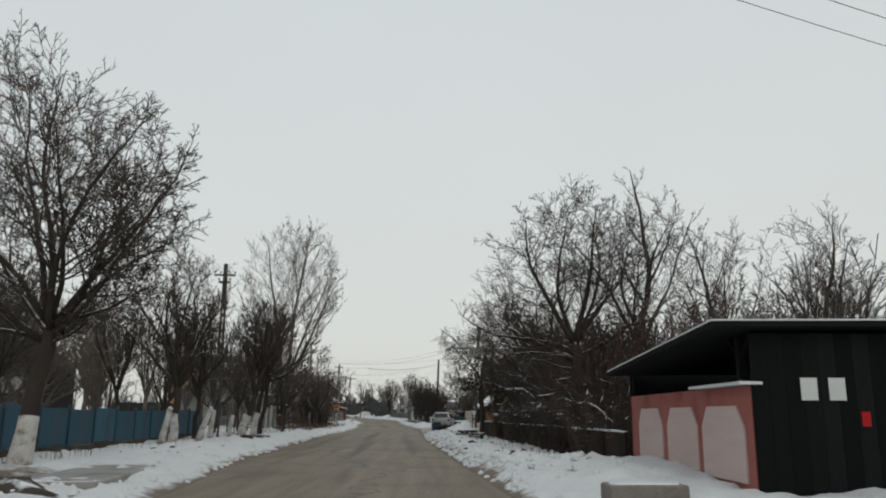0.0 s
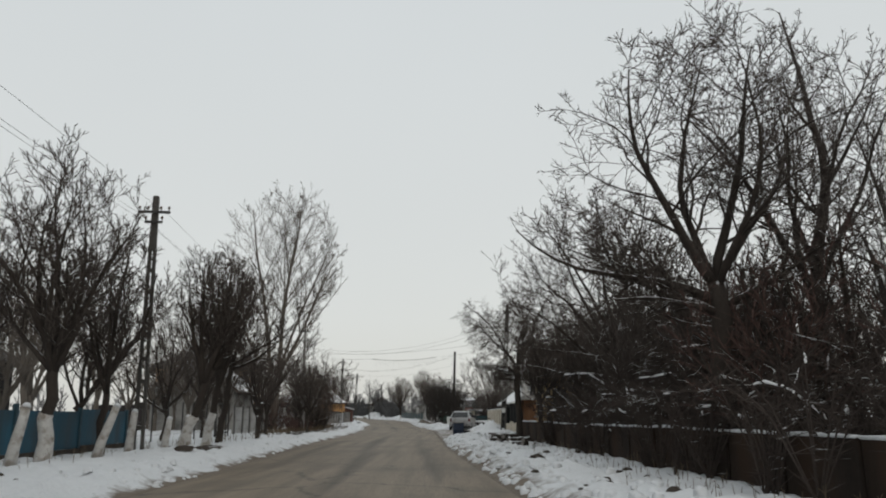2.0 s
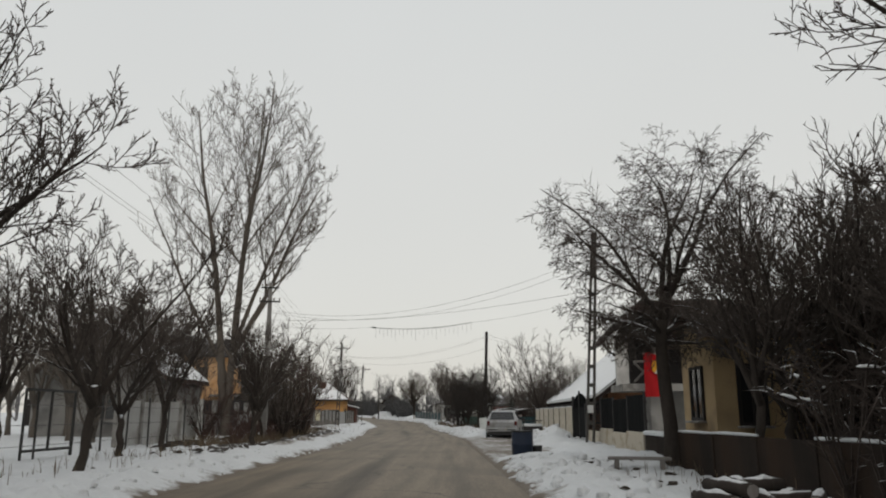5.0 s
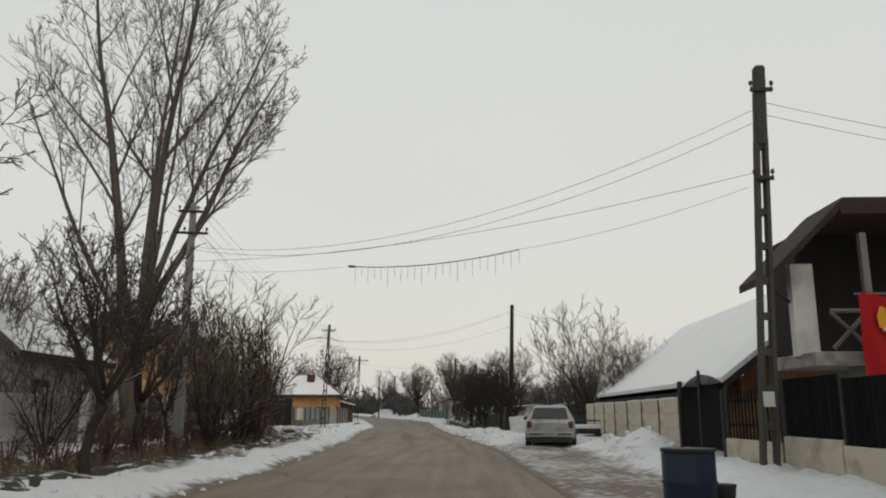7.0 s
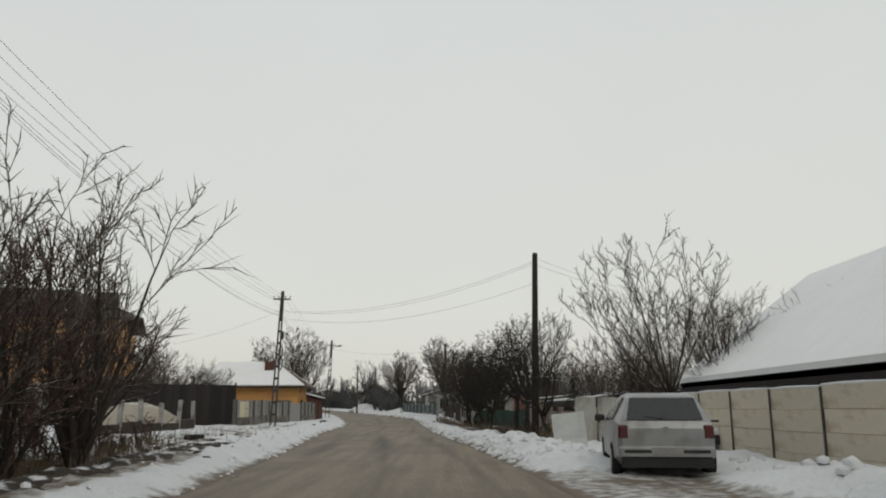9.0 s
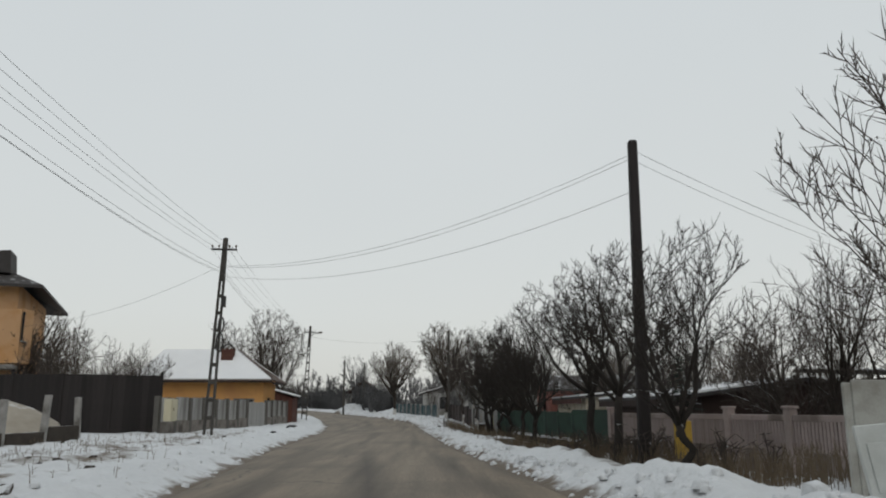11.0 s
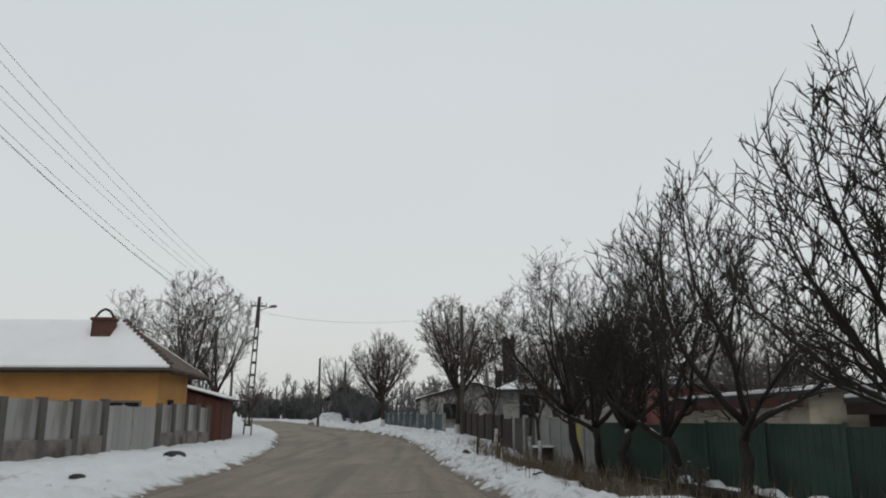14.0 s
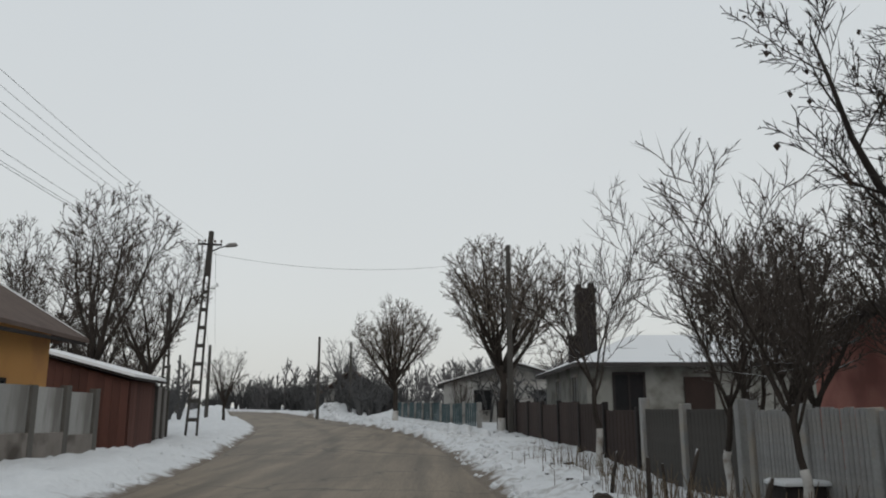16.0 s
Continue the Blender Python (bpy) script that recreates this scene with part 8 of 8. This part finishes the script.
# ---- vehicles and things on the verge ----
def hatchback(x, y, turn=0.0):
    car = thing("hatchback_car", "silver hatchback car parked in the snow, rear towards the road", "car", at=(x, y, 0.03), turn=turn)
    # side profile stations along y: (y, half width, bottom, waist, half roof width, roof)
    st = [(0.0, 0.72, 0.36, 0.82, 0.70, 0.84), (0.06, 0.80, 0.26, 0.92, 0.74, 0.96), (0.42, 0.845, 0.22, 0.95, 0.60, 1.38), (0.75, 0.86, 0.20, 0.95, 0.575, 1.445), (1.6, 0.865, 0.20, 0.93, 0.58, 1.46),
          (2.3, 0.865, 0.20, 0.92, 0.575, 1.42), (3.05, 0.86, 0.20, 0.90, 0.66, 0.96), (3.7, 0.83, 0.22, 0.80, 0.70, 0.82), (4.1, 0.72, 0.30, 0.62, 0.60, 0.66)]
    vs = []
    for y_, hw, b, wz, rw, rz in st:
        half = [(hw * 0.86, b), (hw, b + 0.12), (hw, (b + wz) / 2 + 0.05), (hw * 0.975, wz), (rw, rz - 0.04)]
        top = [(rw * 0.8, rz)]
        ringp = half[:4] + [half[4]] + top
        vs += [(px, y_, pz) for px, pz in ringp] + [(-px, y_, pz) for px, pz in reversed(ringp)]
    n = 12
    fs = [(a * n + i, a * n + (i + 1) % n, a * n + n + (i + 1) % n, a * n + n + i) for a in range(len(st) - 1) for i in range(n)] + [tuple(reversed(range(n))), tuple(range((len(st) - 1) * n, len(st) * n))]
    body = part("body", Geo().add(vs, fs), M["car"], car, smooth=False)
    part("rear_window", Geo().add([(-0.63, 0.10, 0.985), (0.63, 0.10, 0.985), (0.545, 0.405, 1.345), (-0.545, 0.405, 1.345), (-0.63, 0.05, 0.985), (0.63, 0.05, 0.985), (0.545, 0.36, 1.355), (-0.545, 0.36, 1.355)], [(4, 5, 6, 7), (0, 3, 2, 1), (0, 1, 5, 4), (1, 2, 6, 5), (2, 3, 7, 6), (3, 0, 4, 7)]), M["glass"], car)
    for s in (-1, 1):
        part("side_window", Geo().add([(s * 0.852, 0.62, 0.97), (s * 0.85, 2.75, 0.95), (s * 0.64, 2.3, 1.33), (s * 0.645, 0.72, 1.36), (s * 0.82, 0.62, 0.97), (s * 0.82, 2.75, 0.95), (s * 0.6, 2.3, 1.33), (s * 0.6, 0.72, 1.36)], [(0, 1, 2, 3), (7, 6, 5, 4), (0, 4, 5, 1), (1, 5, 6, 2), (2, 6, 7, 3), (3, 7, 4, 0)]), M["glass"], car)
        part("tail_light", Geo().box(s * 0.70, 0.035, 0.68, 0.17, 0.1, 0.22, chamfer=0.03), M["lamp_red"], car, "red tail light")
        part("door_mirror", Geo().box(s * 0.95, 2.55, 0.93, 0.2, 0.1, 0.13, chamfer=0.03), M["car_dark"], car)
        for wy in (0.72, 3.28):
            wheel = part("wheel", Geo().tube([(s * 0.70, wy, 0.30), (s * 0.72, wy, 0.30), (s * 0.86, wy, 0.30), (s * 0.88, wy, 0.30)], [0.27, 0.30, 0.30, 0.27], 16), M["tyre"], car, smooth=True)
            part("rim", Geo().tube([(s * 0.872, wy, 0.30), (s * 0.885, wy, 0.30)], [0.2, 0.18], 16), M["rim"], wheel)
    part("bumper", Geo().box(0, 0.0, 0.38, 1.58, 0.14, 0.17, chamfer=0.04), M["car"], car)
    part("bumper_strip", Geo().box(0, -0.065, 0.44, 1.4, 0.03, 0.05, chamfer=0.01), M["car_dark"], car)
    part("bumper_skirt", Geo().box(0, 0.02, 0.2, 1.5, 0.14, 0.18, chamfer=0.03), M["car_dark"], car)
    part("number_plate", Geo().box(0, -0.075, 0.42, 0.52, 0.015, 0.11), M["white_paint"], car)
    part("badge", Geo().tube([(0, 0.0, 0.83), (0, -0.03, 0.83)], [0.05, 0.05], 12), M["rim"], car)
    part("wiper", Geo().tube([(0.0, 0.06, 1.0), (-0.38, 0.1, 1.04)], [0.012, 0.01], 4), M["car_dark"], car)
    part("aerial", Geo().tube([(0, 0.7, 1.44), (0, 0.4, 1.7)], [0.008, 0.006], 4), M["car_dark"], car)
    return car


hatchback(0.62, 70.4, -8.0)

dn = thing("waste_bin", "blue plastic waste drum standing in the snow", "bin", at=(0.2, 52.4, ground_z(0.2, 52.4) - 0.02))
part("drum", Geo().tube([(0, 0, 0), (0, 0, 0.05), (0, 0, 0.34), (0, 0, 0.36), (0, 0, 0.39), (0, 0, 0.68), (0, 0, 0.71)], [0.27, 0.29, 0.30, 0.315, 0.30, 0.30, 0.28], 20), M["blue_drum"], dn, smooth=True)
part("rim", Geo().tube([(0, 0, 0.70), (0, 0, 0.74)], [0.31, 0.31], 20), M["car_dark"], dn)
bk = part("bucket", Geo().tube([(0, 0, 0), (0, 0, 0.3), (0, 0, 0.33)], [0.13, 0.17, 0.18], 12), M["iron"], smooth=True)
bk.matrix_basis = pose(0.62, 52.6, ground_z(0.62, 52.6) - 0.01)
tagged(bk, "small dark bucket beside the drum", "bucket")

# log pile, bench plank and rubble near the end of the wall
lg = thing("log_pile", "snowy pile of stumps and sawn logs", "logs", at=(1.75, 38.9, ground_z(1.75, 38.9)))
r_ = random.Random(23)
for k in range(15):
    row = k // 6
    x, y, z = -0.55 + 0.22 * (k % 6) + 0.1 * row + r_.uniform(-0.05, 0.05), r_.uniform(-0.15, 0.25), 0.07 + 0.13 * row
    r, l, a = r_.uniform(0.06, 0.10), r_.uniform(0.45, 0.9), r_.uniform(-35, 35) + (90 if k % 5 == 4 else 0)
    c, q = math.cos(radians(a)), math.sin(radians(a))
    log = part("log", Geo().tube([(x - q * l / 2, y - c * l / 2, z), (x, y, z + 0.02), (x + q * l / 2, y + c * l / 2, z + r_.uniform(-0.03, 0.05))], [r, r * 1.06, r * 0.95], 9), M["bark"], lg, smooth=True)
    part("cut_end", Geo().tube([(x - q * l * 0.5, y - c * l * 0.5, z), (x - q * (l * 0.5 + 0.006), y - c * (l * 0.5 + 0.006), z)], [r * 0.93, r * 0.9], 9), M["grey_wood"], log)
    if k % 3 != 1:
        u0, u1 = r_.uniform(-0.45, -0.1), r_.uniform(0.1, 0.45)
        part("snow_patch", Geo().tube([(x + q * l * u, y + c * l * u, z + r * 0.85) for u in (u0, (u0 + u1) / 2, u1)], [0.02, r * 0.72, 0.02], 7), M["snow"], log, smooth=True)
pb = part("plank_bench", Geo().box(0, 0, 0.14, 1.25, 0.3, 0.06, chamfer=0.015).box(-0.45, 0, -0.05, 0.1, 0.25, 0.2).box(0.45, 0, -0.05, 0.1, 0.25, 0.2), M["grey_wood"])
pb.matrix_basis = pose(2.05, 46.0, ground_z(2.05, 46.0), 0, 0, -12)
tagged(pb, "low weathered plank bench in the snow", "bench")

# snowed-in flatbed with rails, nose of a pale van
fb = thing("flatbed_trailer", "old flatbed trailer with rails under thick snow", "trailer", at=(2.25, 76.2, 0.06), turn=82)
part("bed", Geo().box(0, 0, 0.32, 1.5, 2.6, 0.22, chamfer=0.02), M["dark_wood"], fb)
part("snow_load", Geo().box(0, 0, 0.54, 1.42, 2.5, 0.14, chamfer=0.06), M["snow"], fb)
for s in (-1, 1):
    for y in (-1.28, 0.0, 1.28):
        part("stake", Geo().tube([(s * 0.74, y, 0.3), (s * 0.74, y, 0.85)], [0.03, 0.03], 6), M["iron"], fb)
    part("rail", Geo().tube([(s * 0.74, -1.28, 0.85), (s * 0.74, 1.28, 0.85)], [0.03, 0.03], 6), M["iron"], fb)
    wheel = part("wheel", Geo().tube([(s * 0.55, 0.1, 0.27), (s * 0.57, 0.1, 0.27), (s * 0.70, 0.1, 0.27), (s * 0.72, 0.1, 0.27)], [0.24, 0.27, 0.27, 0.24], 16), M["tyre"], fb, smooth=True)
    part("rim", Geo().tube([(s * 0.715, 0.1, 0.27), (s * 0.73, 0.1, 0.27)], [0.16, 0.15], 12), M["rim"], wheel)
for x, y, s in ((-11.3, 109.7, 0.2), (-10.9, 103.4, 0.1)):
    r_ = random.Random(5)
    vs = [(s * 1.4 * math.cos(a * 0.524) * r * r_.uniform(0.8, 1.2), s * math.sin(a * 0.524) * r * r_.uniform(0.8, 1.2), h * s) for r, h in ((1.0, -0.15), (0.9, 0.35), (0.5, 0.6)) for a in range(12)]
    fs = [(q * 12 + a, q * 12 + (a + 1) % 12, q * 12 + 12 + (a + 1) % 12, q * 12 + 12 + a) for q in range(2) for a in range(12)] + [tuple(range(24, 36))]
    o = part("leaf_sack", Geo().add(vs, fs), M["car_dark"], smooth=True)
    o.matrix_basis = pose(x, y, ground_z(x, y) + 0.02)
    tagged(o, "dark crumpled sack lying on the snow", "sack", "dark sacks")
cs = thing("culvert", "grey concrete culvert slab beside the ditch", "culvert", at=(-2.05, 99.1, 0.0), turn=6)
part("slab", Geo().box(0, 0, -0.5, 1.1, 3.0, 0.70, chamfer=0.03), M["concrete"], cs)
cs = thing("culvert", "concrete drive slab with snow on top", "culvert", at=(-3.5, 127.5, 0.0), turn=6)
part("slab", Geo().box(0, 0, -0.1, 1.6, 2.6, 0.42, chamfer=0.03), M["concrete"], cs)
part("snow_top", Geo().box(0, 0, 0.32, 1.5, 2.5, 0.08, chamfer=0.04), M["snow"], cs)
bt = thing("bird_table", "small wooden box stand with snow on top", "box", at=(-1.75, 112.6, ground_z(-1.75, 112.6)), turn=4)
part("box", Geo().box(0, 0, 0.0, 0.06, 0.06, 0.2).box(0, 0, 0.14, 0.46, 0.4, 0.36, chamfer=0.02), M["dark_wood"], bt)
part("lid", Geo().box(0, 0, 0.50, 0.56, 0.48, 0.05, chamfer=0.02), M["snow"], bt)

# dry weeds: ditch on the right, rough verge on the left
def weeds(label, spots, seed):
    r_, g = random.Random(seed), Geo()
    for x0, x1, y0, y1, n, h, sd_ in spots:
        for _ in range(n):
            t = r_.random()
            x, y = x0 + (x1 - x0) * t + r_.gauss(0, sd_), y0 + (y1 - y0) * t + r_.gauss(0, sd_)
            if edge(LEFT, y) - 0.6 < x < edge(RIGHT, y) + 0.6:
                continue
            z, hh, a = ground_z(x, y) - 0.03, h * r_.uniform(0.4, 1.2), r_.uniform(0, 6.28)
            ln = r_.uniform(0.02, 0.3) * hh
            p = [(x, y, z), (x + ln * 0.3 * math.cos(a), y + ln * 0.3 * math.sin(a), z + hh * 0.6), (x + ln * math.cos(a), y + ln * math.sin(a), z + hh)]
            g.tube(p, [0.006, 0.005, 0.003], 3)
            if r_.random() < 0.5:
                g.tube([p[1], (p[1][0] + 0.08 * math.cos(a + 1.5), p[1][1] + 0.08 * math.sin(a + 1.5), p[1][2] + hh * 0.25)], [0.004, 0.003], 3)
    o = part("dry_weeds", g, M["weed"])
    tagged(o, label, "weeds", kind="stuff")


weeds("dry brown weed stalks in the ditch", ((-0.9, -2.6, 92, 113, 2800, 0.45, 0.55), (1.2, -0.4, 80, 94, 1900, 0.5, 0.6), (-2.9, -3.4, 105, 120, 320, 0.4, 0.4)), 1)
weeds("dry grass and weed stalks in the snow", ((-9.5, -10.8, 54, 78, 2400, 0.4, 0.55), (-11.5, -13.5, 79, 99, 420, 0.2, 1.6), (-8.2, -9.4, 12, 36, 160, 0.3, 0.4), (-8.5, -9.0, 38, 52, 160, 0.3, 0.4), (3.4, 2.4, 19, 46, 260, 0.25, 0.5)), 2)


def tufts(label, spots, seed):
    """Low clods of earth and matted grass that break through the snow, one mesh."""
    r_, g = random.Random(seed), Geo()
    for x0, x1, y0, y1, n, size in spots:
        for _ in range(n):
            x, y = r_.uniform(x0, x1), r_.uniform(y0, y1)
            if edge(LEFT, y) - 0.9 < x < edge(RIGHT, y) + 0.5:
                continue
            z, s = ground_z(x, y) - 0.01, size * r_.uniform(0.25, 1.0) ** 1.4
            vs = [(x, y, z + s * 0.6)]
            for q, hh in ((0.6, 0.48), (1.0, -0.15)):
                for a in range(8):
                    f = s * q * r_.uniform(0.6, 1.35)
                    vs.append((x + f * 1.3 * math.cos(a * 0.785), y + f * math.sin(a * 0.785), z + hh * s * r_.uniform(0.5, 1.4)))
            g.add(vs, [(0, 1 + a, 1 + (a + 1) % 8) for a in range(8)] + [(1 + a, 9 + a, 9 + (a + 1) % 8, 1 + (a + 1) % 8) for a in range(8)])
    tagged(part("clods", g, M["soil"]), label, "clods", kind="stuff")


tufts("clods of earth and matted grass in the snow", ((-15, -9.5, 78, 99, 60, 0.09), (-9.6, -8.0, 50, 78, 70, 0.14), (-11.5, -9.0, 54, 78, 200, 0.22), (-10, -7.5, 10, 50, 50, 0.1), (-2.8, 0.2, 90, 116, 60, 0.16), (1.2, 3.4, 18, 48, 50, 0.12), (0.4, 2.0, 18, 48, 60, 0.07), (-4.2, -3.0, 96, 135, 60, 0.1), (-6.6, -5.2, 14, 50, 40, 0.07)), 9)

# the dark low house that closes the view at the bend
b = thing("village_house", "dark low house among trees at the bend", "house", at=(-17.0, 180.0, rise(180)))
part("wall", Geo().box(2.6, 3, -0.1, 5.2, 6, 2.7), M["plaster_grey"], b)
part("gable", Geo().prism([(0, 2.5), (5.2, 2.5), (2.6, 4.4)], "y", 0.02, 0.1), M["brown_dark"], b)
for x0 in (-0.4, 5.6):
    roof_slab([(x0, -0.3, 2.3), (2.6, -0.3, 4.55), (2.6, 6.3, 4.55), (x0, 6.3, 2.3)], 0.12, M["tile_brown"], b, "roof")
window(b, 1.4, -0.02, 0.9, 0.8, 1.0, "-y")
window(b, 3.8, -0.02, 0.9, 0.8, 1.0, "-y")

# the dark house behind the blue fence
b = thing("village_house", "dark timber house behind the blue fence", "house", at=(-31.8, 51.0, 0.1))
part("wall", Geo().box(3.2, 2.5, -0.1, 6.0, 4.6, 4.5), M["dark_wood"], b)
part("gable", Geo().prism([(0.2, 4.4), (6.2, 4.4), (3.2, 5.9)], "y", 0.22, 0.3), M["dark_wood"], b)
part("porch_board", Geo().box(3.2, 0.08, 2.4, 6.2, 0.12, 1.05), M["plaster_grey"], b)
for x0 in (-0.4, 6.8):
    roof_slab([(x0, -0.5, 4.25), (3.2, -0.5, 6.1), (3.2, 5.2, 6.1), (x0, 5.2, 4.25)], 0.12, M["tile_dark"], b, "roof")
window(b, 4.6, 0.17, 0.9, 0.8, 0.9, "-y")

# the rosy house beside the white one
b = thing("rosy_house", "low rosy plastered house with dark gabled roof", "house", at=(2.3, 114.5, 0.28))
part("wall", Geo().box(2.6, 2.9, -0.35, 5.2, 5.8, 2.4), M["rosy"], b)
part("gable", Geo().prism([(0, 2.05), (5.8, 2.05), (2.9, 2.75)], "x", 0.02, 0.1), M["rosy"], b)
for y0 in (-0.4, 6.2):
    r_ = roof_slab([(-0.4, y0, 1.98), (-0.4, 2.9, 2.9), (5.6, 2.9, 2.9), (5.6, y0, 1.98)], 0.1, M["tile_dark"], b, "roof")
window(b, -0.03, 2.2, 0.8, 0.7, 0.8, "-x", "brown_dark")
# short stakes stuck in the snow of the verge
for x, y, h, lx in ((-3.6, 113.8, 0.55, 0.12), (-3.7, 111.5, 0.5, 0.0), (-3.2, 112.1, 0.7, 0.2), (-2.7, 114.4, 0.5, -0.05), (-3.3, 109.8, 0.45, 0.1)):
    z = ground_z(x, y)
    st_ = part("stake", Geo().tube([(0, 0, -0.15), (lx * 0.5, 0.01, h * 0.5), (lx, 0, h)], [0.03, 0.026, 0.02], 7), M["bark"], smooth=True)
    st_.matrix_basis = pose(x, y, z)
    tagged(st_, "short dark wooden stake leaning in the snow", "stake", "verge stakes")
